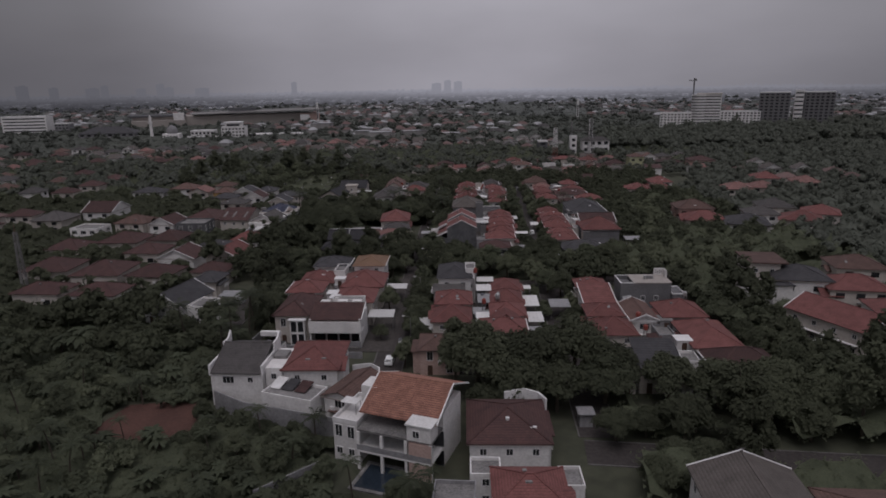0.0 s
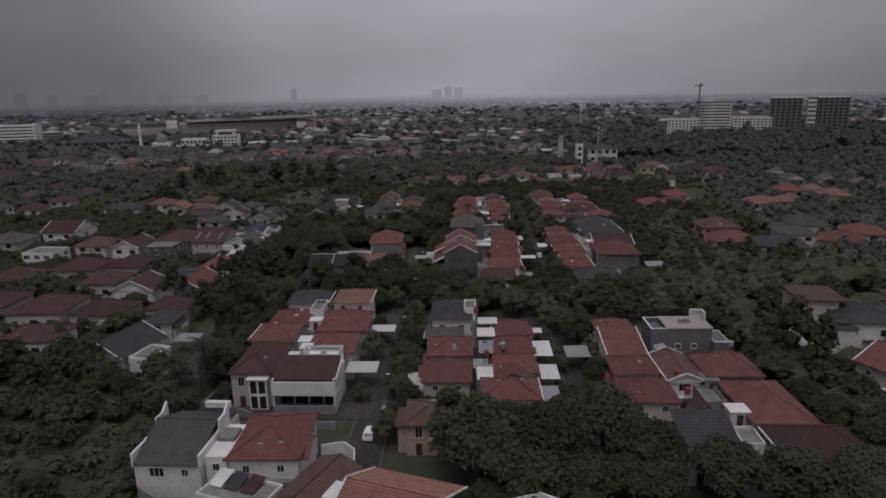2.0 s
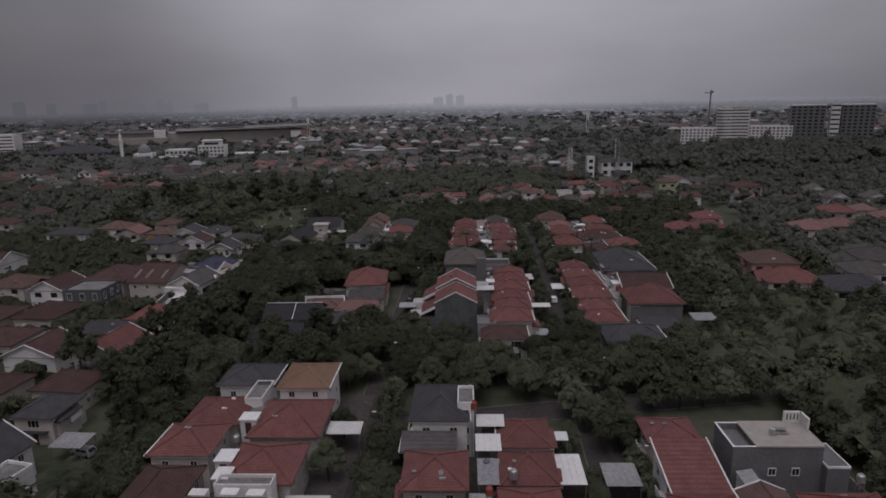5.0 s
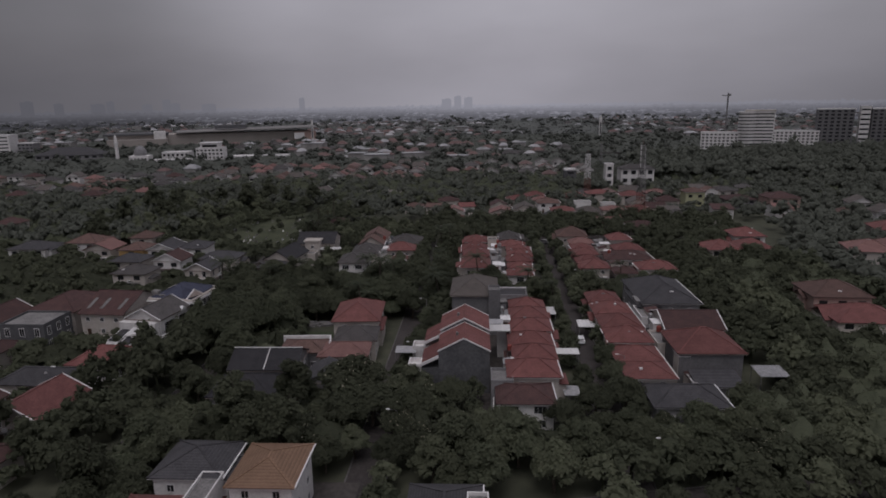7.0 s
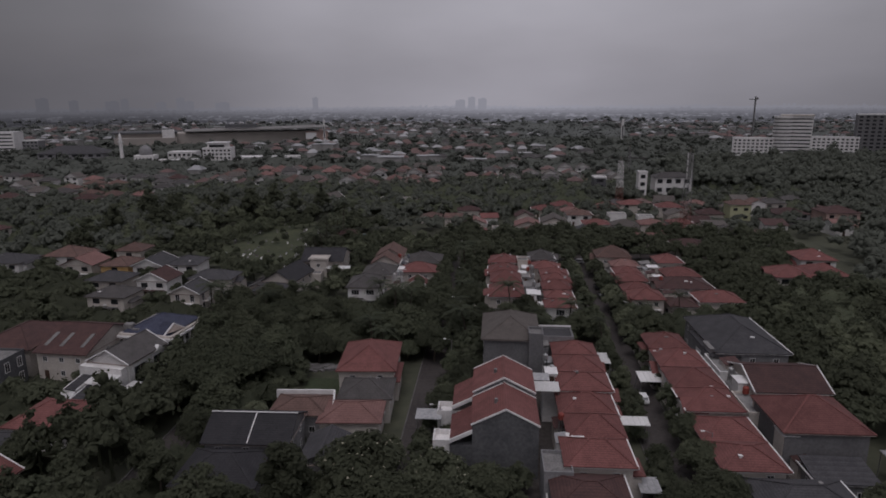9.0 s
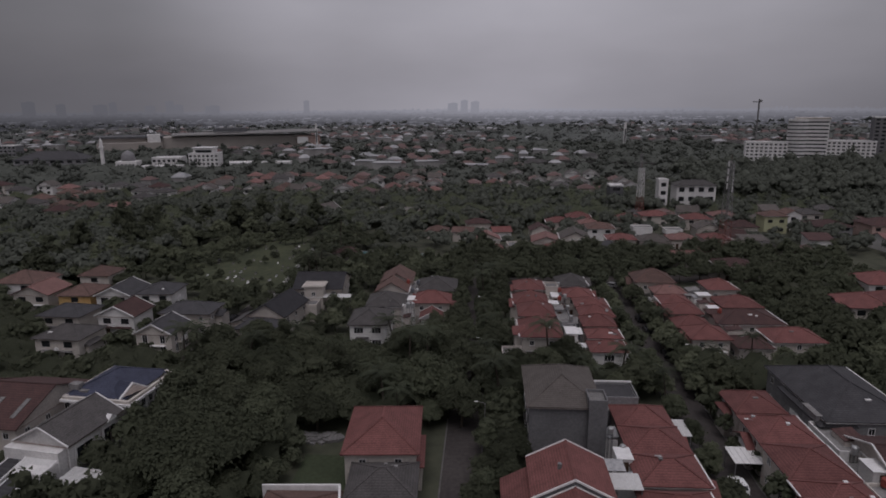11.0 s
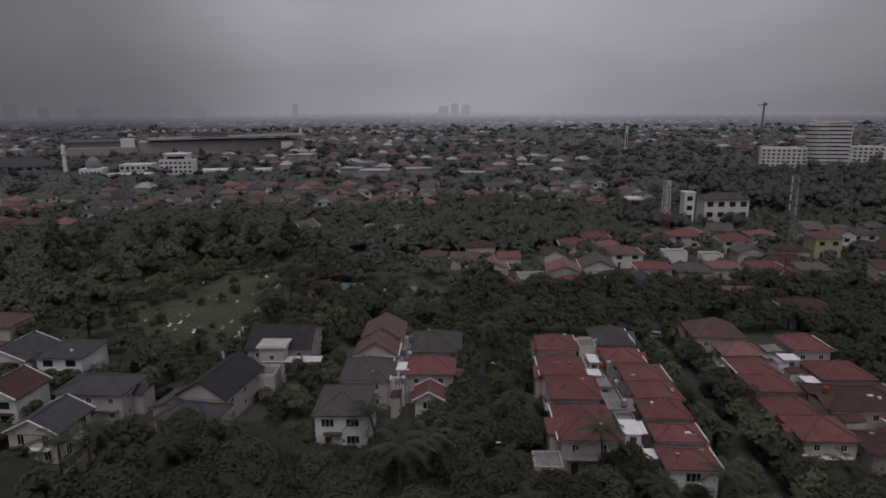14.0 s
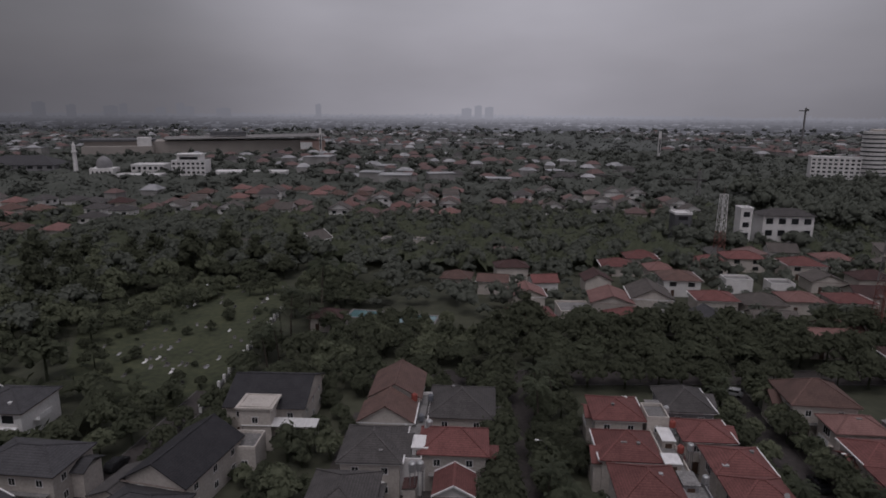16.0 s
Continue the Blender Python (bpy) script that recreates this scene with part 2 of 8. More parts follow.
CAR = {
    "silver": surface("silver_car_paint", (0.42, 0.42, 0.43), (0.5, 0.5, 0.51), 0.5, 0.3, metal=0.4),
    "white": surface("white_car_paint", (0.7, 0.7, 0.7), (0.78, 0.78, 0.78), 0.5, 0.3),
    "black": surface("black_car_paint", (0.02, 0.02, 0.022), (0.03, 0.03, 0.032), 0.5, 0.25),
    "red": surface("red_car_paint", (0.28, 0.04, 0.035), (0.34, 0.05, 0.045), 0.5, 0.3),
}
RUBBER = surface("tyre_rubber", (0.012, 0.012, 0.012), (0.02, 0.02, 0.02), 3.0, 0.9)

# ---------------------------------------------------------------- mesh tools


class Shape:
    """Collects vertices and faces of one mesh."""

    def __init__(self):
        self.v, self.f = [], []

    def add(self, verts, faces):
        n = len(self.v)
        self.v.extend([tuple(p) for p in verts])
        self.f.extend([tuple(n + i for i in face) for face in faces])
        return self

    def box(self, x, y, z, sx, sy, sz, rz=0.0):
        """A box centred in x and y, standing on z."""
        c, s = math.cos(radians(rz)), math.sin(radians(rz))
        pts = []
        for k in (0, 1):
            for a, b in ((-1, -1), (1, -1), (1, 1), (-1, 1)):
                px, py = a * sx / 2, b * sy / 2
                pts.append((x + c * px - s * py, y + s * px + c * py, z + k * sz))
        return self.add(pts, [(3, 2, 1, 0), (4, 5, 6, 7), (0, 1, 5, 4), (1, 2, 6, 5), (2, 3, 7, 6), (3, 0, 4, 7)])

    def tube(self, p, q, r0, r1=None, n=6):
        p, q = Vector(p), Vector(q)
        r1 = r0 if r1 is None else r1
        way = (q - p).normalized()
        side = way.orthogonal().normalized()
        other = way.cross(side)
        pts = []
        for base, r in ((p, r0), (q, r1)):
            pts += [base + r * (math.cos(a) * side + math.sin(a) * other) for a in (2 * math.pi * i / n for i in range(n))]
        faces = [(i, (i + 1) % n, n + (i + 1) % n, n + i) for i in range(n)]
        return self.add(pts, faces + [tuple(range(n))[::-1], tuple(range(n, 2 * n))])

    def beam(self, p, q, w, h):
        """A square bar from p to q, w wide in plan, h high, its top along p-q."""
        p, q = Vector(p), Vector(q)
        flat = Vector((q.x - p.x, q.y - p.y, 0))
        side = Vector((-flat.y, flat.x, 0)).normalized() * (w / 2) if flat.length > 1e-6 else Vector((w / 2, 0, 0))
        down = Vector((0, 0, -h))
        pts = [p - side + down, p + side + down, p + side, p - side, q - side + down, q + side + down, q + side, q - side]
        return self.add(pts, [(0, 1, 2, 3), (7, 6, 5, 4), (0, 4, 5, 1), (1, 5, 6, 2), (2, 6, 7, 3), (3, 7, 4, 0)])

    def ring(self, x, y, z, w, d, t, h):
        """A rectangular kerb or parapet, t thick."""
        self.box(x, y - d / 2 + t / 2, z, w, t, h).box(x, y + d / 2 - t / 2, z, w, t, h)
        return self.box(x - w / 2 + t / 2, y, z, t, d - 2 * t, h).box(x + w / 2 - t / 2, y, z, t, d - 2 * t, h)

    def prism(self, outline, z0, z1):
        n = len(outline)
        pts = [(x, y, z0) for x, y in outline] + [(x, y, z1) for x, y in outline]
        return self.add(pts, [tuple(range(n))[::-1], tuple(range(n, 2 * n))] + [(i, (i + 1) % n, n + (i + 1) % n, n + i) for i in range(n)])

    def mesh(self, name, material, smooth=False):
        me = bpy.data.meshes.new(name)
        me.from_pydata(self.v, [], self.f)
        me.materials.append(material)
        if smooth:
            me.polygons.foreach_set("use_smooth", [True] * len(me.polygons))
        me.update()
        return me


def part(name, shape, material, parent, label="", at=None, smooth=False):
    """Links a shape, or a mesh that exists, as one mesh object under a thing or a part."""
    me = shape if isinstance(shape, bpy.types.Mesh) else shape.mesh(name, material, smooth)
    ob = new(name, me)
    ob.parent = parent
    if at is not None:
        ob.matrix_local = at
    if label:
        tagged(ob, label)
    return ob


def thing(name, x, y, z=0.0, rz=0.0, label="", category="", group="", kind=""):
    ob = new(name)
    ob.empty_display_size = 0.5
    ob.matrix_world = pose(x, y, z, 0, 0, rz)
    return tagged(ob, label, category, group, kind)


def single(name, shape, material, label, category, kind="", x=0.0, y=0.0, z=0.0, rz=0.0, group="", smooth=False):
    ob = new(name, shape.mesh(name, material, smooth))
    ob.matrix_world = pose(x, y, z, 0, 0, rz)
    return tagged(ob, label, category, group, kind)


CELL = 40.0
OCCUPIED = {}  # footprints by cell of the plan, which keep trunks away; soft: how far crowns may reach over one


def occupy(x, y, w, d, rz, grow=0.0, soft=0.0):
    c, s = math.cos(radians(rz)), math.sin(radians(rz))
    hw, hd = w / 2 + grow, d / 2 + grow
    ex, ey = abs(c) * hw + abs(s) * hd + 21, abs(s) * hw + abs(c) * hd + 21
    row = (x, y, hw, hd, c, s, soft)
    for i in range(int((x - ex) // CELL), int((x + ex) // CELL) + 1):
        for j in range(int((y - ey) // CELL), int((y + ey) // CELL) + 1):
            OCCUPIED.setdefault((i, j), []).append(row)


def clearance(x, y):
    """Metres, up to 20, from a place to the nearest footprint; below zero inside one."""
    best = 20.0
    for ox, oy, hw, hd, c, s, soft in OCCUPIED.get((int(x // CELL), int(y // CELL)), ()):
        dx, dy = x - ox, y - oy
        u, v = abs(c * dx + s * dy) - hw, abs(-s * dx + c * dy) - hd
        gap = math.hypot(max(u, 0), max(v, 0)) + min(max(u, v), 0)
        best = min(best, gap + soft if gap > 0 else gap)
    return best


# ---------------------------------------------------------------- windows, doors


def window_meshes(w, h, bars):
    """A frame in one piece with its bars, and the pane behind it."""
    cuts = [-w / 2, -w / 2 + 0.1]
    for i in range(bars):
        mid = -w / 2 + w * (i + 1) / (bars + 1)
        cuts += [mid - 0.03, mid + 0.03]
    cuts += [w / 2 - 0.1, w / 2]
    rows = [-h / 2, -h / 2 + 0.1, h / 2 - 0.1, h / 2]
    n, m = len(cuts), len(rows)
    verts = [(x, y, z) for y in (-0.06, 0.06) for z in rows for x in cuts]
    at = lambda side, r, c: side * n * m + r * n + c
    solid = lambda r, c: 0 <= r < m - 1 and 0 <= c < n - 1 and (r != 1 or c % 2 == 0)
    faces = []
    for r in range(m - 1):
        for c in range(n - 1):
            if not solid(r, c):
                continue
            faces.append((at(0, r, c), at(0, r, c + 1), at(0, r + 1, c + 1), at(0, r + 1, c)))
            faces.append((at(1, r + 1, c), at(1, r + 1, c + 1), at(1, r, c + 1), at(1, r, c)))
            for dr, dc, p, q in ((-1, 0, (r, c + 1), (r, c)), (1, 0, (r + 1, c), (r + 1, c + 1)), (0, -1, (r, c), (r + 1, c)), (0, 1, (r + 1, c + 1), (r, c + 1))):
                if not solid(r + dr, c + dc):
                    faces.append((at(0, *p), at(0, *q), at(1, *q), at(1, *p)))
    return Shape().add(verts, faces).mesh("window", TRIM), Shape().box(0, 0.0, -h / 2 + 0.1, w - 0.2, 0.04, h - 0.2).mesh("pane", GLASS)


WINDOWS = {"small": window_meshes(1.1, 1.2, 1), "wide": window_meshes(2.2, 1.5, 2), "tall": window_meshes(1.3, 2.1, 1)}
FARPANE = Shape().box(0, 0, 0, 2.0, 0.08, 1.4).mesh("window", GLASS)
DOOR = Shape().box(0, 0, 0, 1.0, 0.1, 2.1).mesh("door", SHADE)


def put_window(kind, parent, x, y, z, rz):
    frame_mesh, pane_mesh = WINDOWS[kind]
    ob = part("window", frame_mesh, None, parent, at=pose(x, y, z, 0, 0, rz))
    part("pane", pane_mesh, None, ob)
    return ob


# ---------------------------------------------------------------- roofs and houses


def roof_faces(style, w, d, eave, pitch):
    """Top faces of a roof over w by d, its ridges, and its height at the top."""
    hw, hd, rise = w / 2, d / 2, math.tan(radians(pitch))
    a, b, c, e = (-hw, -hd, eave), (hw, -hd, eave), (hw, hd, eave), (-hw, hd, eave)
    if style == "hip":
        if w >= d:
            top = eave + hd * rise
            p, q = (-(hw - hd), 0, top), (hw - hd, 0, top)
            if hw - hd < 0.3:
                p = q = (0, 0, top)
                return [(a, b, p), (b, c, p), (c, e, p), (e, a, p)], [(a, p), (b, p), (c, p), (e, p)], top
            return [(a, b, q, p), (b, c, q), (c, e, p, q), (e, a, p)], [(a, p), (b, q), (c, q), (e, p), (p, q)], top
        top = eave + hw * rise
        p, q = (0, -(hd - hw), top), (0, hd - hw, top)
        return [(a, b, p), (b, c, q, p), (c, e, q), (e, a, p, q)], [(a, p), (b, p), (c, q), (e, q), (p, q)], top
    if style == "gable_x":  # ridge along the width
        top = eave + hd * rise
        p, q = (-hw, 0, top), (hw, 0, top)
        return [(a, b, q, p), (c, e, p, q)], [(p, q)], top
    if style == "gable_y":  # ridge along the depth
        top = eave + hw * rise
        p, q = (0, -hd, top), (0, hd, top)
        return [(b, c, q, p), (e, a, p, q)], [(p, q)], top
    top = eave + d * rise  # shed: low in front, high at the back
    c, e = (hw, hd, top), (-hw, hd, top)
    return [(a, b, c, e)], [], top


def welded(faces, thick):
    """One closed sheet from faces that share corners."""
    spots, corners = [], {}
    for face in faces:
        for p in face:
            key = tuple(round(v, 3) for v in p)
            if key not in corners:
                corners[key] = len(spots)
                spots.append(p)
    rings = [[corners[tuple(round(v, 3) for v in p)] for p in face] for face in faces]
    n, edges = len(spots), {}
    for ring in rings:
        for i, j in zip(ring, ring[1:] + ring[:1]):
            edges[i, j] = True
    out = [tuple(r) for r in rings] + [tuple(n + i for i in reversed(r)) for r in rings]
    out += [(i, n + i, n + j, j) for i, j in edges if (j, i) not in edges]
    return Shape().add(list(spots) + [(p[0], p[1], p[2] - thick) for p in spots], out)


def roof_on(parent, style, w, d, eave, pitch, tile, x=0.0, y=0.0, rz=0.0, caps=True, rake=False):
    faces, ridges, top = roof_faces(style, w, d, eave, pitch)
    shape = welded(faces, 0.16)
    roof = part("roof", shape, TILE[tile], parent, at=pose(x, y, 0, 0, 0, rz))
    if caps and ridges:
        cap = Shape()
        for p, q in ridges:
            cap.beam((p[0], p[1], p[2] + 0.06), (q[0], q[1], q[2] + 0.06), 0.3, 0.1)
        part("ridge_cap", cap, TILE[tile], roof)
    if rake:
        for face in faces:
            for i in range(len(face)):
                p, q = face[i], face[(i + 1) % len(face)]
                if abs(p[2] - q[2]) > 0.2:
                    part("bargeboard", Shape().beam((p[0], p[1], p[2] + 0.1), (q[0], q[1], q[2] + 0.1), 0.2, 0.26), TRIM, roof, "white painted bargeboard")
    return roof, top


def dress(home, x, y, bw, bd, eave, style, tile, paint, pitch, floors):
    """The small additions that set houses apart: a street-side wing, vents, a condenser, a dish."""
    pick = np.random.default_rng(int(abs(x) * 131 + abs(y) * 17))
    street = 1 if min((-9.5 + 0.098 * (y - 112), 27.5 + 0.114 * (y - 92)), key=lambda s: abs(s - x)) > x else -1
    if style == "hip" and floors >= 2 and bw > 5 and pick.random() < 0.6:
        ww, wd, we = bw * pick.uniform(0.3, 0.62), bd * pick.uniform(0.4, 0.72), eave - pick.uniform(0.1, 2.6)
        wx, wy = street * (bw / 2 + pick.uniform(-0.2, 1.1) - ww * 0.36), pick.uniform(-0.3, 0.2) * bd
        wing = part("wing", Shape().box(wx, wy, -0.3, ww, wd, we + 0.2), PAINT[paint], home)
        faces, ridges, _ = roof_faces(("gable_x", "hip", "hip")[int(pick.integers(0, 3))], ww + 0.9, wd + 0.9, we, pitch)
        part("wing_roof", welded(faces, 0.14), TILE[tile], wing, at=pose(wx, wy, 0, 0, 0, 0))
    rise = math.tan(radians(pitch))
    if style == "hip":
        for _ in range(int(pick.integers(0, 5)) // 2):
            vx, vy = pick.uniform(-0.35, 0.35) * bw, pick.uniform(-0.4, 0.3) * bd
            top = eave + max(0.0, min(bw / 2 - abs(vx), bd / 2 - abs(vy))) * rise
            if pick.random() < 0.5:
                part("roof_vent", Shape().box(vx, vy, top - 0.3, 0.4, 0.4, 0.75).box(vx, vy, top + 0.45, 0.55, 0.55, 0.07), (TRIM, STEEL, SLAB)[int(pick.integers(0, 3))], home)
            else:  # flat solar heater or hatch lying on the tiles
                part("roof_hatch", Shape().box(vx, vy, top + 0.0, 0.9, 0.5, 0.32), (TRIM, SLAB, GREYSHEET)[int(pick.integers(0, 3))], home)
    if pick.random() < 0.5:
        part("condenser", Shape().box(pick.uniform(-0.3, 0.3) * bw, -bd / 2 - 0.22, eave * 0.5, 0.85, 0.4, 0.6), TRIM, home)
    if pick.random() < 0.1 and style == "hip":
        dx, dy, dz = street * bw * pick.uniform(-0.3, 0.36), -bd * pick.uniform(0.1, 0.35), eave + 1.1
        dish = part("satellite_dish", Shape().tube((dx, dy, eave - 0.1), (dx, dy, dz), 0.05), STEEL, home)
        part("reflector", Shape().tube((dx, dy - 0.05, dz + 0.1), (dx, dy - 0.16, dz + 0.18), 0.12, 0.38, 12), STEEL, dish)
    if pick.random() < 0.6 and floors >= 2:  # balcony on the street side
        by = pick.uniform(-0.2, 0.1) * bd
        balcony = part("balcony", Shape().box(street * (bw / 2 + 0.5), by, eave * 0.46, 1.1, 3.0, 0.18), PAINT[paint], home)
        part("railing", Shape().box(street * (bw / 2 + 1.0), by, eave * 0.46 + 0.18, 0.08, 3.0, 0.9), TRIM, balcony)
    if floors >= 2 and pick.random() < 0.65:  # sill-high band or canopy along the south front
        cw = bw * pick.uniform(0.35, 0.9)
        part("front_canopy", Shape().box(pick.uniform(-0.5, 0.5) * (bw - cw), -bd / 2 - 0.45, eave * 0.47, cw, 0.9, 0.14), (TRIM, SLAB, TILE[tile])[int(pick.integers(0, 3))], home)


TILE_WORDS = {"red": "red clay tile", "orange": "orange tile", "terracotta": "terracotta tile", "maroon": "dark maroon tile", "brown": "brown tile", "grey": "weathered grey tile",
              "charcoal": "charcoal tile", "black": "near-black tile", "navy": "dark blue tile", "taupe": "taupe tile", "pinkish": "faded red tile", "hazed": "haze-greyed red tile"}
STYLE_WORDS = {"hip": "hipped", "gable_x": "gabled", "gable_y": "gabled", "shed": "single-pitch"}


def house(x, y, w, d, rz, eave, style="hip", tile="red", paint="cream", pitch=27, over=0.55, win="SEW", floors=0, rake=False, label="", group="", fascia=True, kind="small", plain=False):
    """A house whose eaves enclose w by d: walls with windows, a door, fascia and a tiled roof."""
    floors = floors or (3 if eave > 8.4 else 2 if eave > 4.6 else 1)
    count = {1: "single-storey", 2: "two-storey", 3: "three-storey"}[floors]
    if group:  # no two of a row alike
        eave, pitch = eave + 0.45 * math.sin(x * 3.1 + y * 1.7), pitch + 3.0 * math.sin(x * 1.3 + y * 2.3)
    home = thing("house", x, y, 0, rz, label or f"{count} {paint} house under a {STYLE_WORDS[style]} {TILE_WORDS[tile]} roof", "house", group)
    occupy(x, y, w, d, rz)
    bw, bd = w - 2 * over, d - 2 * over
    body = Shape().box(0, 0, -0.4, bw, bd, eave + 0.35)
    rise = math.tan(radians(pitch))
    if style == "gable_x":
        h = bd / 2 * rise
        for s in (-1, 1):
            px = s * (bw / 2 - 0.1)
            body.add([(px - 0.1, -bd / 2, eave - 0.06), (px - 0.1, bd / 2, eave - 0.06), (px - 0.1, 0, eave + h), (px + 0.1, -bd / 2, eave - 0.06), (px + 0.1, bd / 2, eave - 0.06), (px + 0.1, 0, eave + h)],
                     [(0, 2, 1), (3, 4, 5), (0, 3, 5, 2), (1, 2, 5, 4), (0, 1, 4, 3)])
    elif style == "gable_y":
        h = bw / 2 * rise
        for s in (-1, 1):
            py = s * (bd / 2 - 0.1)
            body.add([(-bw / 2, py - 0.1, eave - 0.06), (bw / 2, py - 0.1, eave - 0.06), (0, py - 0.1, eave + h), (-bw / 2, py + 0.1, eave - 0.06), (bw / 2, py + 0.1, eave - 0.06), (0, py + 0.1, eave + h)],
                     [(0, 1, 2), (3, 5, 4), (0, 2, 5, 3), (1, 4, 5, 2), (0, 3, 4, 1)])
    elif style == "shed":
        h = d * rise - 0.2
        body.add([(-bw / 2, -bd / 2, eave - 0.05), (bw / 2, -bd / 2, eave - 0.05), (bw / 2, bd / 2, eave - 0.05), (-bw / 2, bd / 2, eave - 0.05), (bw / 2, bd / 2, eave + h), (-bw / 2, bd / 2, eave + h)],
                 [(0, 1, 4, 5), (1, 2, 4), (2, 3, 5, 4), (3, 0, 5)])
    part("wall", body, PAINT[paint], home)
    roof, top = roof_on(home, style, w, d, eave, pitch, tile, rake=rake)
    if fascia:
        white = group and abs(math.sin(x * 5.3 + y * 2.9)) > 0.62
        part("fascia", Shape().ring(0, 0, eave - 0.3, w - 0.1, d - 0.1, 0.06, 0.2), TRIM if white else FASCIA, roof)
        if white:  # pale gutter along one flank
            part("gutter", Shape().box((1 if math.sin(x * 7.7 + y) > 0 else -1) * (w / 2 + 0.06), 0, eave - 0.16, 0.2, d, 0.2), TRIM, roof, "white gutter board")
    storey = (eave - 0.2) / floors
    sides = {"S": (0, -bd / 2, bw, 0), "E": (bw / 2, 0, bd, 90), "W": (-bw / 2, 0, bd, -90)}
    far_off = abs(x - 10) > 85 or y > 395
    for side in win:
        if side == ("W" if x < 4 else "E") or (far_off and side != "S"):
            continue
        sx, sy, length, turn = sides[side]
        n = max(1, int(length / (4.6 if far_off else 3.6)))
        for level in range(floors):
            for i in range(n):
                off = length * ((i + 0.5) / n - 0.5)
                px, py = (sx + off, sy) if side == "S" else (sx, sy + off)
                if side == "S" and level == 0 and i == 0:
                    part("door", DOOR, None, home, at=pose(px, py - 0.02, 0.05, 0, 0, 0))
                elif far_off:
                    part("window", FARPANE, None, home, at=pose(px, py, level * storey + min(1.0, storey * 0.3), 0, 0, turn))
                else:
                    put_window("wide" if n == 1 and length > 4 else kind, home, px, py, level * storey + min(1.75, storey * 0.56), turn)
    if y < 345 and abs(x - 10) < 150 and not plain:
        dress(home, x, y, bw, bd, eave, style, tile, paint, pitch, floors)
    return home


def flat_building(x, y, w, d, rz, h, paint="grey", label="", win="SEW", floors=0, category="house", slab=True, name="house", kind="small"):
    floors = floors or max(1, round(h / 3.4))
    home = thing(name, x, y, 0, rz, label, category)
    occupy(x, y, w, d, rz)
    part("wall", Shape().box(0, 0, -0.4, w, d, h + 0.4), PAINT[paint], home)
    part("parapet", Shape().ring(0, 0, h + 0.004, w + 0.06, d + 0.06, 0.18, 0.55), PAINT[paint], home)
    if slab:
        part("roof", Shape().box(0, 0, h + 0.004, w - 0.36, d - 0.36, 0.06), SLAB, home, "stained flat roof slab")
    for side, (sx, sy, length, turn) in {"S": (0, -d / 2, w, 0), "E": (w / 2, 0, d, 90), "W": (-w / 2, 0, d, -90)}.items():
        if side in win and side != ("W" if x < 4 else "E"):
            n = max(1, int(length / 3.3))
            for level in range(floors):
                for i in range(n):
                    off = length * ((i + 0.5) / n - 0.5)
                    put_window(kind, home, *((sx + off, sy) if side == "S" else (sx, sy + off)), level * h / floors + 1.8, turn)
    return home


def carport(x, y, w, d, rz, h=3.2, material=None, label="", posts=True):
    """A light sheet roof on posts."""
    port = thing("carport", x, y, 0, rz, label or "white sheet-roofed carport beside a house", "carport")
    occupy(x, y, w, d, rz, -0.5)
    cover = Shape().add([(-w / 2, -d / 2, h), (w / 2, -d / 2, h), (w / 2, d / 2, h + 0.25), (-w / 2, d / 2, h + 0.25),
                         (-w / 2, -d / 2, h - 0.08), (w / 2, -d / 2, h - 0.08), (w / 2, d / 2, h + 0.17), (-w / 2, d / 2, h + 0.17)],
                        [(0, 1, 2, 3), (7, 6, 5, 4), (0, 4, 5, 1), (1, 5, 6, 2), (2, 6, 7, 3), (3, 7, 4, 0)])
    part("roof_sheet", cover, material or SHEET, port)
    seam = Shape()
    for i in range(int(w / 0.9)):
        px = -w / 2 + 0.45 + i * 0.9
        seam.beam((px, -d / 2, h + 0.04), (px, d / 2, h + 0.29), 0.06, 0.05)
    part("seam", seam, material or SHEET, port)
    if posts:
        for px in (-w / 2 + 0.2, w / 2 - 0.2):
            for py in (-d / 2 + 0.2, d / 2 - 0.2):
                part("post", Shape().tube((px, py, -0.2), (px, py, h), 0.07), STEEL, port)
    return port


def water_tank(x, y, z, colour="red", r=0.55, h=1.3):
    tank = thing("water_tank", x, y, z, 0, f"{colour} rooftop water tank on a stand", "water tank")
    body = Shape()
    n = 12
    levels = [(r * 0.96, 0), (r, 0.1), (r, h * 0.3), (r * 0.95, h * 0.33), (r, h * 0.36), (r, h * 0.62), (r * 0.95, h * 0.65), (r, h * 0.68), (r, h * 0.85), (r * 0.6, h), (r * 0.25, h + 0.03)]
    pts = [(rr * math.cos(2 * math.pi * i / n), rr * math.sin(2 * math.pi * i / n), 0.5 + zz) for rr, zz in levels for i in range(n)]
    faces = [(k * n + i, k * n + (i + 1) % n, (k + 1) * n + (i + 1) % n, (k + 1) * n + i) for k in range(len(levels) - 1) for i in range(n)]
    body.add(pts, faces + [tuple(range(n))[::-1], tuple(range((len(levels) - 1) * n, len(levels) * n))])
    part("tank", body, TANKS[colour], tank, smooth=True)
    part("lid", Shape().tube((0, 0, 0.5 + h), (0, 0, 0.62 + h), r * 0.3, n=10), TANKS[colour], tank)
    stand = Shape()
    for a, b in ((-1, -1), (1, -1), (1, 1), (-1, 1)):
        stand.box(a * r * 0.6, b * r * 0.6, -z - 0.1, 0.1, 0.1, z + 0.55)
    stand.box(0, 0, 0.42, r * 1.7, r * 1.7, 0.08)
    part("stand", stand, STEEL, tank)
    return tank


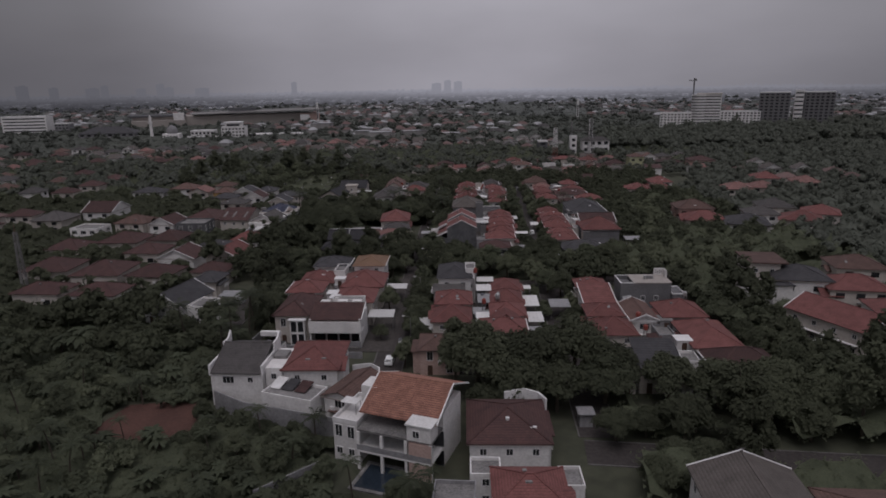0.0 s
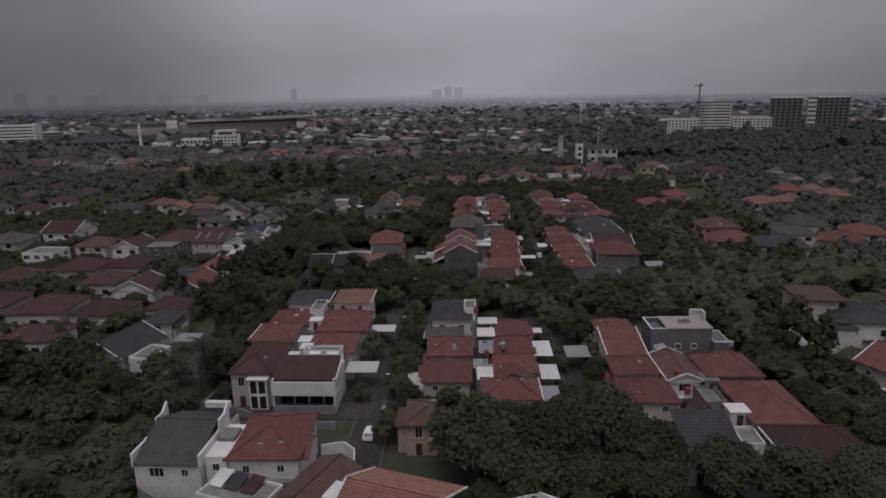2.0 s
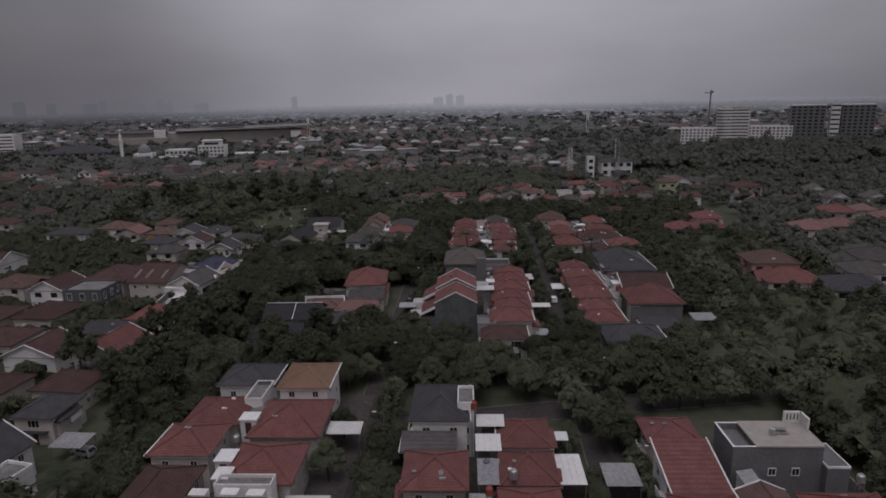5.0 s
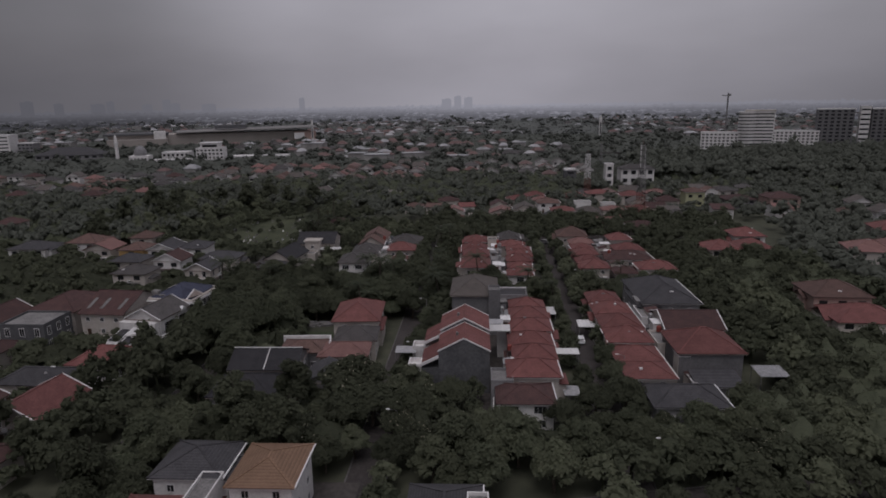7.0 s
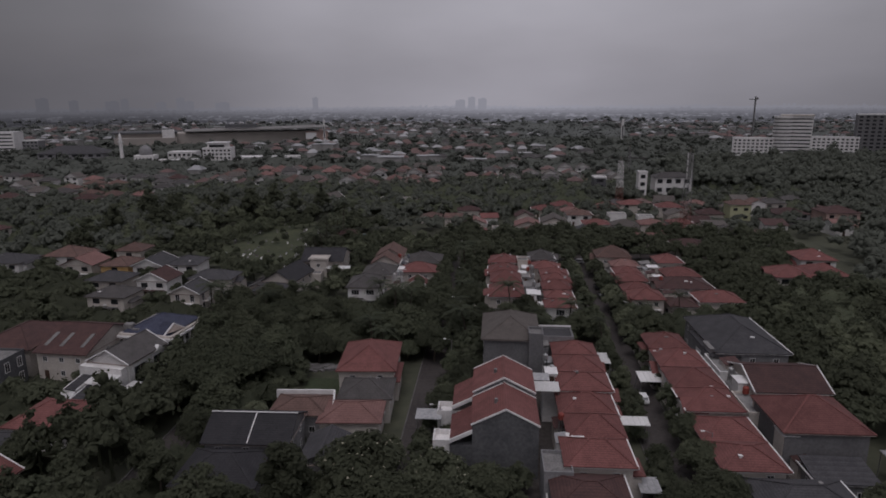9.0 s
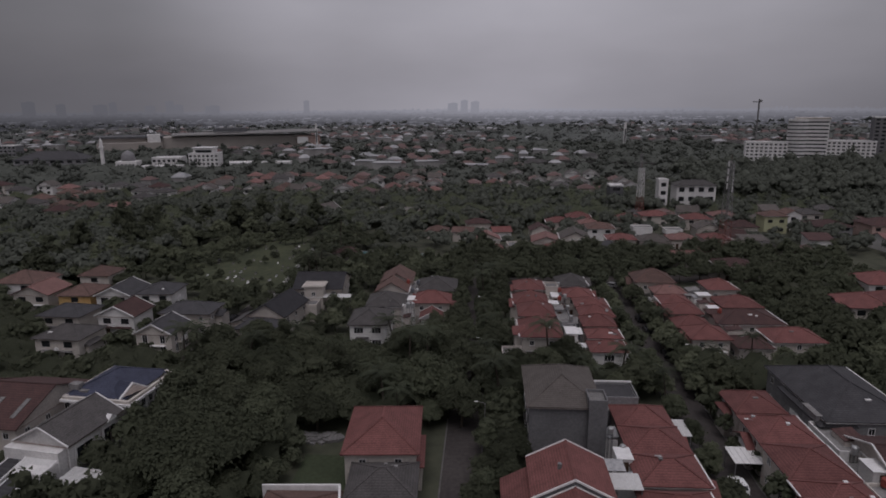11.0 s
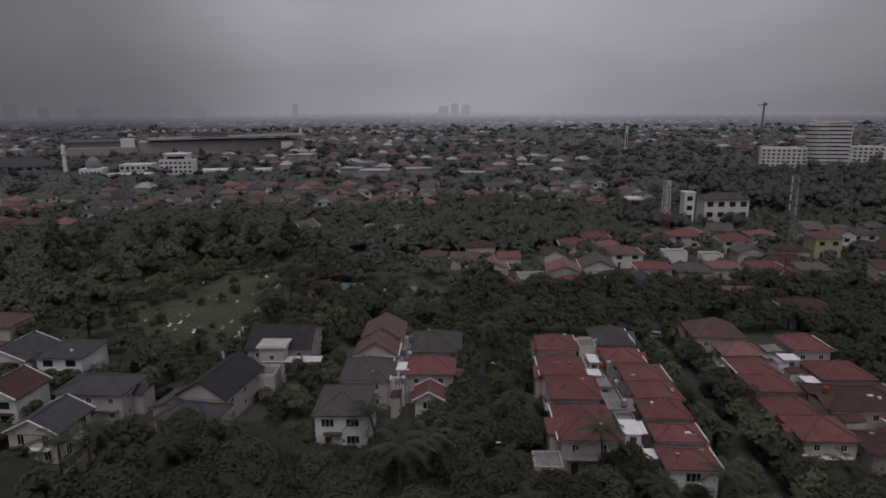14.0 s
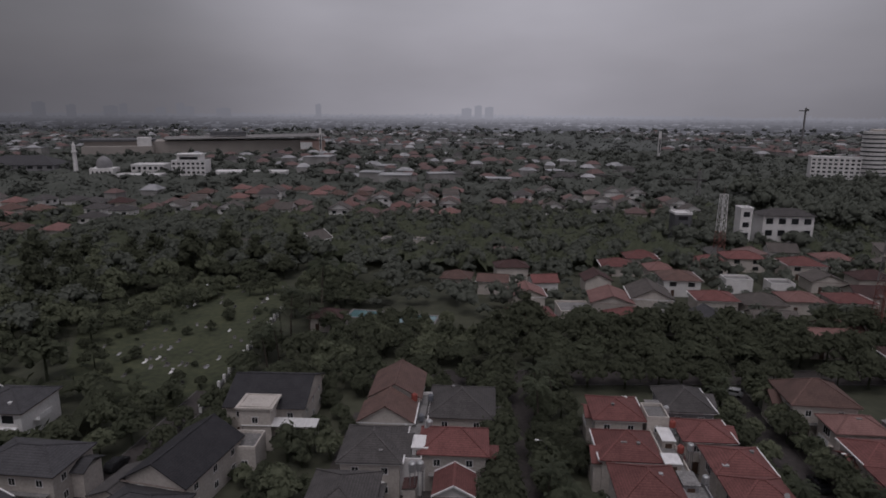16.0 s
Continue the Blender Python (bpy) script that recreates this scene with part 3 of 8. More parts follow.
def garden_wall(points, h=2.0, t=0.2, material=None, label="rendered boundary wall between gardens"):
    shape = Shape()
    for (x0, y0), (x1, y1) in zip(points, points[1:]):
        shape.beam((x0, y0, h), (x1, y1, h), t, h + 0.3)
    return single("boundary_wall", shape, material or PAINT["grey"], label, "wall")


def car(x, y, rz, colour, label):
    """A small car pointing along its own y."""
    auto = thing("car", x, y, 0.06, rz, label, "car")
    body = Shape()
    side = [(-2.1, 0.35), (2.1, 0.35), (2.15, 0.75), (1.15, 0.95), (0.55, 1.5), (-1.5, 1.55), (-2.05, 1.0), (-2.15, 0.6)]
    n = len(side)
    pts = [(-0.84 + (0.12 if z > 1.2 else 0), yy, z) for yy, z in side] + [(0.84 - (0.12 if z > 1.2 else 0), yy, z) for yy, z in side]
    body.add(pts, [tuple(range(n)), tuple(range(n, 2 * n))[::-1]] + [(i, n + i, n + (i + 1) % n, (i + 1) % n) for i in range(n)])
    shell = part("body", body, CAR[colour], auto)
    part("windscreen", Shape().add([(-0.68, 1.12, 1.0), (0.68, 1.12, 1.0), (0.62, 0.60, 1.46), (-0.62, 0.60, 1.46)], [(0, 1, 2, 3)]), GLASS, shell).location = (0, 0.03, 0.02)
    part("rear_window", Shape().add([(0.66, -2.02, 1.06), (-0.66, -2.02, 1.06), (-0.6, -1.56, 1.5), (0.6, -1.56, 1.5)], [(0, 1, 2, 3)]), GLASS, shell).location = (0, -0.03, 0.02)
    for s in (-1, 1):
        part("side_window", Shape().box(s * 0.8, -0.4, 1.05, 0.12, 2.0, 0.36), GLASS, shell)
        for yy in (-1.35, 1.35):
            part("wheel", Shape().tube((s * 0.7, yy, 0.3), (s * 0.88, yy, 0.3), 0.32, n=12), RUBBER, auto)
    return auto

# ---------------------------------------------------------------- ground, roads, yards
bm = bmesh.new()
bmesh.ops.create_grid(bm, x_segments=40, y_segments=40, size=4900)
ground_mesh = bpy.data.meshes.new("ground")
bm.to_mesh(ground_mesh)
bm.free()
ground_mesh.materials.append(GRASS)
tagged(new("ground", ground_mesh), "dark grassy ground between houses and trees", "ground", kind="structure")


def road(name, x0, y0, x1, y1, w, top, label="worn dark asphalt residential street"):
    a = math.atan2(y1 - y0, x1 - x0)
    nx, ny, length = -math.sin(a), math.cos(a), math.hypot(x1 - x0, y1 - y0)
    shape = Shape().prism([(x0 + nx * s * w / 2, y0 + ny * s * w / 2) if e == 0 else (x1 + nx * s * w / 2, y1 + ny * s * w / 2) for e, s in ((0, -1), (1, -1), (1, 1), (0, 1))], -0.3, top)
    ob = single(name, shape, ASPHALT, label, "road", "structure")
    kerb = Shape()
    for s in (-1, 1):
        o = s * (w / 2 + 0.15)
        kerb.beam((x0 + nx * o, y0 + ny * o, 0.13), (x1 + nx * o, y1 + ny * o, 0.13), 0.24, 0.4)
    part("kerb", kerb, KERB, ob)
    occupy((x0 + x1) / 2, (y0 + y1) / 2, length, w, math.degrees(a), 0.2, 3.0)


road("road_1", -9.5, 112, 13.5, 347, 6.0, 0.040)
road("road_2", 27.5, 92, 56.5, 347, 6.5, 0.046)
road("road_3", -2, 171.5, 135, 184, 6.5, 0.052)
road("road_4", -20, 352, 118, 352, 7.0, 0.058)
road("road_5", 24, 88, 80, 78, 6.5, 0.064)
road("road_6", -48, 150, -38, 245, 5.0, 0.070)
road("road_7", -56, 285, -48, 345, 5.0, 0.076)

BLOCKS = []


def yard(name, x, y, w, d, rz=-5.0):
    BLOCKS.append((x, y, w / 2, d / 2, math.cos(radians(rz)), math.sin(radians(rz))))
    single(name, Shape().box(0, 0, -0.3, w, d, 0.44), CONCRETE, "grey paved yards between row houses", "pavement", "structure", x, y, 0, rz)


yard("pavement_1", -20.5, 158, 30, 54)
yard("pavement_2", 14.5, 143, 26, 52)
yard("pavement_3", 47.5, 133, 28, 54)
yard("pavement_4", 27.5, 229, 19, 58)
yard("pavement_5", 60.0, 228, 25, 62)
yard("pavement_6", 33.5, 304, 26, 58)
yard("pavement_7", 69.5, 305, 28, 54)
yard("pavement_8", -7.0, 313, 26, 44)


def in_block(x, y):
    return any(abs(c * (x - ox) + s * (y - oy)) < hw and abs(-s * (x - ox) + c * (y - oy)) < hd for ox, oy, hw, hd, c, s in BLOCKS)


# lawns, field, pools, bare earth
single("lawn_1", Shape().box(0, 0, -0.2, 9, 13, 0.26), LAWN, "small green lawn behind a house", "lawn", "structure", -18, 243, 0, -5)
occupy(-18, 243, 8, 12, -5)
occupy(45, 98, 14, 8, -8)
single("lawn_2", Shape().box(0, 0, -0.2, 13, 9, 0.26), LAWN, "small green lawn beside a house", "lawn", "structure", -47, 158, 0, -5)
FIELD_EDGE = [(-68, 342), (-58, 335), (-47.5, 334), (-47.5, 366), (-46, 408), (-52, 428), (-76, 426), (-95, 412), (-94, 382), (-82, 354)]
single("field", Shape().prism(FIELD_EDGE, -0.3, 0.06), FIELD, "overgrown yellow-green cemetery field with low stones", "field", "structure")
single("field_2", Shape().prism([(-46, 430), (-30, 440), (-31, 462), (-50, 455)], -0.3, 0.06), LAWN, "bright green open lawn beyond a fence", "lawn", "structure")
single("earth_patch", Shape().prism([(-60, 98), (-46, 95), (-39, 103), (-44, 111), (-56, 110)], -0.3, 0.07), EARTH, "bare red earth clearing", "ground", "structure")
occupy(-49, 103, 18, 13, 0, -1)


def pool(x, y, w, d, rz, water, label):
    tank = thing("swimming_pool", x, y, 0, rz, label, "swimming pool")
    occupy(x, y, w + 2, d + 2, rz)
    part("coping", Shape().ring(0, 0, -0.2, w + 1.2, d + 1.2, 0.6, 0.42), SLAB, tank)
    part("water", Shape().box(0, 0, -0.2, w, d, 0.3), water, tank)


pool(-7.5, 83, 8, 6, -22, DARKWATER, "dark blue garden swimming pool beside a villa")
pool(-8.5, 389.5, 11, 7.5, -12, WATER, "turquoise swimming pool among trees")
pool(-22.5, 394, 8, 6, -12, WATER, "small turquoise pool among trees")

# ---------------------------------------------------------------- villa with a terracotta roof


def villa():
    home = thing("villa", -4.2, 89.2, 0, -24, "white two-storey villa with a terracotta roof and a pillared gallery", "villa")
    occupy(-5, 90, 20, 17, -24)
    part("wall", Shape().box(0.2, 3.2, -0.4, 12.2, 8.0, 9.3).box(-8.4, -0.4, -0.4, 4.2, 8.6, 7.2).box(-6.6, 2.0, 7.0, 2.8, 3.4, 3.9), PAINT["white"], home)
    roof, top = roof_on(home, "gable_x", 12.8, 14.6, 8.9, 24, "terracotta", 0.2, 3.2, 0, rake=True)
    ribs = Shape()
    slope = math.tan(radians(24))
    for i in range(38):  # rolls of tiles down the slope
        px = -6.05 + i * 0.327
        ribs.beam((px, -7.2, 9.0), (px, -0.1, 9.0 + 7.1 * slope), 0.15, 0.1)
    part("tile_roll", ribs, TILE["terracotta"], roof)
    course = Shape()
    for j in range(20):
        py = -7.2 + j * 0.37
        course.beam((-6.3, py, 8.96 + (py + 7.3) * slope), (6.3, py, 8.96 + (py + 7.3) * slope), 0.06, 0.07)
    part("tile_course", course, TILE["brown"], roof)
    part("terrace_roof", Shape().box(0.2, -3.2, 6.4, 12.2, 4.6, 0.35), SLAB, home, "stained concrete gallery roof")
    part("balcony", Shape().box(0.2, -3.4, 3.1, 12.2, 4.8, 0.3), PAINT["white"], home)
    part("balustrade", Shape().box(0.2, -5.7, 3.4, 12.2, 0.15, 0.9), PAINT["grey"], home)
    for px in (-5.7, -1.8, 2.2, 6.1):
        part("column", Shape().box(px, -5.5, -0.3, 0.45, 0.45, 6.7), PAINT["white"], home)
    for px in (-4.0, 0.4, 4.6):
        for z in (0.2, 3.5):
            part("window", Shape().box(px, -0.86, z, 3.6, 0.12, 2.5), GLASS, home, "wide dark gallery glazing")
    part("stair_house", Shape().box(4.4, -4.4, 6.75, 3.8, 2.8, 2.4), PAINT["white"], home)
    part("stair_roof", Shape().box(4.4, -4.4, 9.15, 4.2, 3.2, 0.25), SHEET, home, "white flat stair-house roof")
    part("side_wall", Shape().box(4.5, -5.6, -0.3, 3.6, 0.3, 6.6), PAINT["pink"], home, "brownish rendered wall")
    put_window("small", home, 4.0, -5.85, 7.9, 0)
    for px in (-9.5, -7.4):
        put_window("tall", home, px, -4.75, 5.4, 0)
        put_window("small", home, px, -4.75, 2.0, 0)
    part("canopy", Shape().box(-9.2, -1.0, 8.6, 2.8, 2.0, 0.12), SHEET, home, "white sheet canopy")
    for px, py in ((-10.4, -1.8), (-8.0, -1.8), (-10.4, -0.2), (-8.0, -0.2)):
        part("canopy_post", Shape().tube((px, py, 6.7), (px, py, 8.6), 0.06), STEEL, home)
    part("parapet", Shape().ring(-8.4, -0.4, 6.8, 4.3, 8.7, 0.2, 0.7), TRIM, home)
    return home


villa()
garden_wall([(8.6, 76), (8.9, 98)], 2.6, label="tall white-capped wall between villa gardens")
garden_wall([(-26, 79), (-17, 86)], 2.2)

# ---------------------------------------------------------------- white house with stepped gables, and its neighbours


def stepped_house():
    home = thing("house", -34.6, 115.5, 0, -7, "white house with stepped parapet gables and a dark single-pitch roof", "house")
    occupy(-33, 113, 14, 18, -7)
    part("wall", Shape().box(0, 0, -0.4, 9.6, 14.6, 7.0), PAINT["white"], home)
    roof, top = roof_on(home, "gable_x", 9.4, 15.4, 6.6, 21, "grey", 0, 0, 0)
    for s in (-1, 1):
        gable = Shape()
        gable.box(s * 4.9, -3.8, 6.0, 0.35, 7.2, 2.0).box(s * 4.9, 1.6, 6.0, 0.35, 3.6, 3.5)
        gable.add([(s * 4.9 - 0.17, -0.2, 8.0), (s * 4.9 + 0.17, -0.2, 8.0), (s * 4.9 + 0.17, 3.4, 10.6), (s * 4.9 - 0.17, 3.4, 10.6), (s * 4.9 - 0.17, 3.4, 7.0), (s * 4.9 + 0.17, 3.4, 7.0)],
                  [(0, 1, 2, 3), (3, 2, 5, 4), (0, 3, 4), (1, 5, 2), (0, 4, 5, 1)])
        part("gable_parapet", gable, TRIM, home)
    part("ridge_box", Shape().box(2.4, 5.6, 8.6, 4.0, 0.8, 0.9), SHEET, home)
    put_window("wide", home, -1.5, -7.35, 5.2, 0)
    put_window("small", home, 2.6, -7.35, 5.2, 0)
    part("annex", Shape().box(6.6, -1.5, -0.4, 3.2, 9.0, 7.4), PAINT["white"], home)
    part("annex_roof", Shape().box(6.6, -0.5, 7.0, 2.6, 3.0, 0.6), SLAB, home)
    for z in (2.2, 5.4):
        put_window("small", home, 6.6, -6.05, z, 0)


stepped_house()
house(-21.6, 114.4, 11, 13.5, -4, 6.8, "hip", "red", "white", 24, label="white two-storey house with a red hipped tile roof")
house(-13.6, 104.5, 7.5, 11, -28, 4.9, "gable_y", "brown", "white", 20, label="low white house under a brown pitched roof")
flat_building(-24.2, 103.6, 10, 5.5, -24, 4.6, "white", "small white flat-roofed back annex with a stained roof")
for i, (px, py) in enumerate(((-27.4, 106.4), (-25.0, 105.4), (-22.6, 104.4))):
    lean = thing("lean_to", px, py, 4.9, -23, ("white", "dark brown", "maroon")[i] + " sheet lean-to on a white annex", "lean-to", "lean-to roofs")
    part("sheet", Shape().add([(-1.1, -1.6, 0), (1.1, -1.6, 0), (1.1, 1.6, 0.7), (-1.1, 1.6, 0.7), (-1.1, -1.6, -0.1), (1.1, -1.6, -0.1), (1.1, 1.6, 0.6), (-1.1, 1.6, 0.6)], [(0, 1, 2, 3), (7, 6, 5, 4), (0, 4, 5, 1), (1, 5, 6, 2), (2, 6, 7, 3), (3, 7, 4, 0)]), (SHEET, TILE["charcoal"], TILE["maroon"])[i], lean)
    part("back_wall", Shape().box(0, 1.4, -0.4, 2.1, 0.2, 1.0), PAINT["white"], lean)
    for side in (-1.0, 1.0):
        part("side_post", Shape().box(side, -1.4, -0.4, 0.12, 0.12, 0.42), STEEL, lean)
garden_wall([(-15.2, 117.0), (-11.6, 117.6), (-9.8, 115.4), (-9.6, 112.4)], 3.2, material=TRIM, label="curved white garden wall beside a red-roofed house")
garden_wall([(12.0, 95.6), (15.4, 96.6), (17.6, 95.0), (18.4, 92.6)], 7.2, t=0.3, material=TRIM, label="curved white parapet wall behind a maroon roof")
garden_wall([(-39.5, 107.5), (-33, 102.5), (-22, 98), (-16, 95.5)], 3.6, label="high weathered grey perimeter wall")
house(11.2, 87.5, 12.6, 13.5, -5, 6.6, "hip", "maroon", "white", 22, label="white two-storey house under a dark maroon hipped roof")
flat_building(6.6, 77.2, 4.2, 4.0, -5, 5.2, "white", "small white louvred annex with a flat roof")
house(11.6, 71.0, 10, 9.0, -5, 6.4, "hip", "red", "white", 24, label="white house with a bright red hipped roof")
flat_building(1.8, 70.8, 5.4, 5.0, -8, 5.8, "grey", "grey flat-roofed annex with a walled roof terrace")
flat_building(18.0, 74.5, 3.0, 4.4, -5, 4.8, "white", "white roof-terrace annex beside a red roof")
house(39.2, 66.0, 13.6, 13, -8, 6.8, "gable_y", "taupe", "white", 21, rake=True, label="house with weathered brown tiles and white bargeboards")
house(53.0, 63.5, 12, 10, -8, 5.6, "hip", "brown", "white", 18, label="white house with brown roof and rounded parapet")
single("guard_box", Shape().box(0, 0, -0.1, 2.2, 2.2, 2.5).box(0, 0, 2.4, 2.9, 2.9, 0.18), PAINT["grey"], "small grey guard post beside the road", "guard post", x=26.2, y=96.5, rz=-5)
house(2.6, 121.5, 9, 9, -5, 5.6, "hip", "brown", "pink", 22, label="pinkish house with narrow windows and a dull brown roof", kind="tall")

# ---------------------------------------------------------------- first row block west of the street
WEST = "west row of houses"


def balcony_house():
    home = thing("house", -19.9, 137.8, 0, -6, "white house with a broad maroon roof over a deep dark gallery", "house", WEST)
    occupy(-19.9, 137.8, 12.4, 10.4, -6)
    part("wall", Shape().box(0, 1.9, -0.4, 11.4, 6.2, 6.9), PAINT["white"], home)
    roof_on(home, "shed", 11.8, 6.6, 6.6, 16, "maroon", 0, -0.9, 0)
    part("balcony_front", Shape().box(0, -4.5, 3.6, 11.8, 0.3, 2.6).box(0, -2.9, 3.5, 11.8, 3.4, 0.25), PAINT["white"], home, "deep white balcony front")
    for s in (-5.6, 5.6):
        part("side_wall", Shape().box(s, -2.8, -0.3, 0.3, 3.6, 7.0), PAINT["white"], home)
    part("garden_front", Shape().box(0, -4.8, -0.2, 11.4, 0.3, 1.9), PAINT["grey"], home, "grey rendered ground-floor wall")
    for i in range(4):
        part("window", Shape().box(-4.2 + 2.8 * i, -1.26, 0.3, 2.4, 0.1, 2.6), GLASS, home, "dark gallery glazing")
    part("planter", Shape().box(0, -5.4, -0.2, 11.0, 0.8, 0.8), KERB, home)
    part("side_trim", Shape().beam((6.0, -4.1, 6.8), (6.0, 2.4, 8.6), 0.22, 0.35), TRIM, home)
    for px, py in ((-3.6, 3.4), (0.4, 3.6), (3.8, 3.5)):
        part("parapet_box", Shape().box(px, py, 6.4, 2.2, 1.4, 2.1), PAINT["white"], home, "white parapet box")


balcony_house()
bayed = house(-29.8, 143.4, 8.6, 14.5, -6, 6.7, "hip", "maroon", "cream", 24, group=WEST, kind="tall", label="cream house with tall white-framed bay under a maroon roof")
part("bay", Shape().box(1.6, -7.3, -0.3, 3.4, 1.4, 6.4), PAINT["white"], bayed)
for px in (0.8, 2.4):
    for pz in (0.4, 3.4):
        part("bay_window", Shape().box(px, -8.02, pz, 1.2, 0.08, 2.4), GLASS, bayed)
part("bay_cap", Shape().box(1.6, -7.4, 6.1, 4.0, 1.9, 0.2), TRIM, bayed)
house(-17.0, 151.3, 10.5, 10.8, -5, 6.4, "hip", "red", "cream", 27, group=WEST)
house(-15.5, 164.6, 11.6, 12.6, -5, 6.4, "hip", "red", "cream", 26, group=WEST)
house(-14.4, 176.6, 9.4, 11, -5, 8.5, "hip", "orange", "white", 22, group=WEST, label="three-storey white house with a pale orange hipped roof", plain=True)
house(-28.2, 168.6, 9.8, 10, -5, 6.4, "hip", "red", "cream", 27, group=WEST)
house(-29.8, 158.2, 9.6, 9.6, -5, 6.4, "hip", "red", "cream", 27, group=WEST)
house(-25.6, 180.5, 10.5, 10, -5, 6.6, "hip", "charcoal", "white", 25, group=WEST)
flat_building(-18.0, 144.4, 7.5, 2.4, -5, 7.6, "white", "white parapet box behind a broad maroon roof", win="")
flat_building(-22.6, 172.8, 3.0, 7.0, -5, 7.0, "white", "narrow white rear extension with a flat roof", win="S")
carport(-7.0, 163.6, 5.6, 3.6, -5, 4.3)
carport(-10.4, 143.6, 6.2, 4.6, -5, 4.0)
garden_wall([(-36, 136), (-24.5, 128.5), (-14, 127)], 1.5, label="low grey garden wall along a lawn")
garden_wall([(-41, 130), (-36, 150)], 1.8)

# ---------------------------------------------------------------- central row block
MIDDLE = "central row of houses"
house(6.0, 136.3, 9.4, 9.6, -5, 6.3, "hip", "red", "cream", 27, group=MIDDLE)
house(7.3, 148.0, 9.4, 10, -5, 6.3, "hip", "red", "cream", 27, group=MIDDLE)
house(8.9, 164.4, 9.6, 13, -5, 8.2, "hip", "charcoal", "white", 24, group=MIDDLE, label="three-storey white house under a charcoal hipped roof", kind="tall")
flat_building(12.9, 163.2, 2.6, 6.0, -5, 9.2, "white", "white stair tower with louvred slots", win="S", floors=3)
house(6.6, 155.6, 8.6, 4.6, -5, 5.2, "shed", "grey", "white", 8, win="S", group=MIDDLE)
house(16.4, 126.6, 10.4, 8.6, -5, 6.3, "hip", "red", "cream", 27, group=MIDDLE)
house(17.9, 132.9, 7.0, 5.0, -5, 6.3, "gable_y", "red", "cream", 25, win="E", group=MIDDLE)
house(19.1, 138.4, 8.4, 8.6, -5, 6.3, "hip", "red", "cream", 27, group=MIDDLE)
house(20.2, 147.4, 8.2, 8.6, -5, 6.3, "hip", "red", "cream", 27, group=MIDDLE)
house(21.2, 156.8, 8.4, 8.8, -5, 6.3, "hip", "red", "cream", 27, group=MIDDLE)
for ax, ay, aw, ad, ah in ((13.2, 135.0, 3.4, 5.0, 5.6), (14.9, 147.0, 3.6, 6.0, 5.8), (15.4, 153.6, 3.8, 4.4, 6.4), (12.9, 141.6, 3.0, 4.0, 4.6), (16.4, 159.4, 4.4, 3.4, 6.8)):
    carport(ax, ay, aw, ad, -5, ah, GREYSHEET if ah in (4.6, 5.8) else None, label=("grey" if ah in (4.6, 5.8) else "white") + " sheet roof over a service yard", posts=True)
carport(0.2, 137.2, 3.6, 7.0, -5, 3.6)
carport(26.6, 149.6, 4.2, 7.4, -5, 3.9)
carport(25.8, 138.4, 3.6, 6.0, -5, 3.8)
carport(25.6, 156.6, 5.0, 2.2, -5, 5.2)
carport(24.2, 130.2, 3.6, 5.6, -5, 3.4, GREYSHEET, "grey sheet-roofed carport beside a house")
water_tank(17.6, 143.6, 6.4, "steel")
water_tank(13.9, 160.4, 8.0, "red")

# ---------------------------------------------------------------- east row block
EAST = "east row of houses"
house(40.0, 125.2, 9.2, 9.4, -5, 6.3, "hip", "red", "cream", 27, group=EAST)
house(40.6, 134.8, 8.6, 8.4, -5, 6.4, "hip", "red", "cream", 27, group=EAST)
house(42.0, 144.4, 8.0, 10.4, -5, 6.6, "shed", "red", "white", 12, rake=True, group=EAST, label="white house with a single-pitch red roof edged in white")
house(43.6, 155.4, 8.4, 8.0, -5, 6.3, "hip", "red", "cream", 26, group=EAST)
house(48.4, 133.2, 6.6, 12, -5, 6.6, "gable_y", "brown", "white", 26, rake=True, win="S", group=EAST)


def grey_block():
    home = thing("house", 54.4, 147.4, 0, -5, "grey modern block with a pale flat roof deck", "house")
    occupy(54.4, 147.4, 12.4, 7.0, -5)
    part("wall", Shape().box(1.75, 0, -0.4, 8.7, 6.6, 9.7), PAINT["cement"], home)
    deck = part("roof_deck", Shape().box(1.6, 0.1, 9.3, 9.2, 7.0, 0.24), PAINT["beige"], home, "pale beige flat roof deck")
    part("back_wall", Shape().box(4.9, 3.3, 9.54, 2.6, 0.3, 1.7).box(6.05, 2.2, 9.54, 0.3, 2.4, 1.7), PAINT["white"], deck)
    for i in range(4):
        part("slot", Shape().box(4.1 + 0.5 * i, 3.13, 10.0, 0.14, 0.06, 0.9), GLASS, deck)
    part("solar_tank", Shape().tube((1.0, 0.6, 9.9), (2.6, 0.4, 9.9), 0.3, n=10).box(1.8, 0.1, 9.5, 1.9, 1.0, 0.2), STEEL, deck)
    part("deck_drum", Shape().tube((0.4, -0.4, 9.54), (0.4, -0.4, 10.5), 0.4, n=10), TANKS["steel"], deck)
    part("terrace_block", Shape().box(-4.35, 0, -0.4, 3.5, 6.6, 8.8), PAINT["cement"], home)
    part("terrace_parapet", Shape().ring(-4.35, 0, 8.4, 3.56, 6.66, 0.2, 1.0), PAINT["cement"], home)
    part("parapet_rim", Shape().ring(-4.35, 0, 9.4, 3.7, 6.8, 0.28, 0.08), TRIM, home, "thin pale parapet rim")
    part("side_wing", Shape().box(7.6, -1.6, -0.3, 3.0, 6.0, 7.2), PAINT["cement"], home)
    part("wing_rim", Shape().ring(7.6, -1.6, 6.9, 3.1, 6.1, 0.16, 0.3), TRIM, home, "thin pale parapet rim")
    for px in (-0.6, 2.6):
        put_window("small", home, px, -3.34, 5.6, 0)


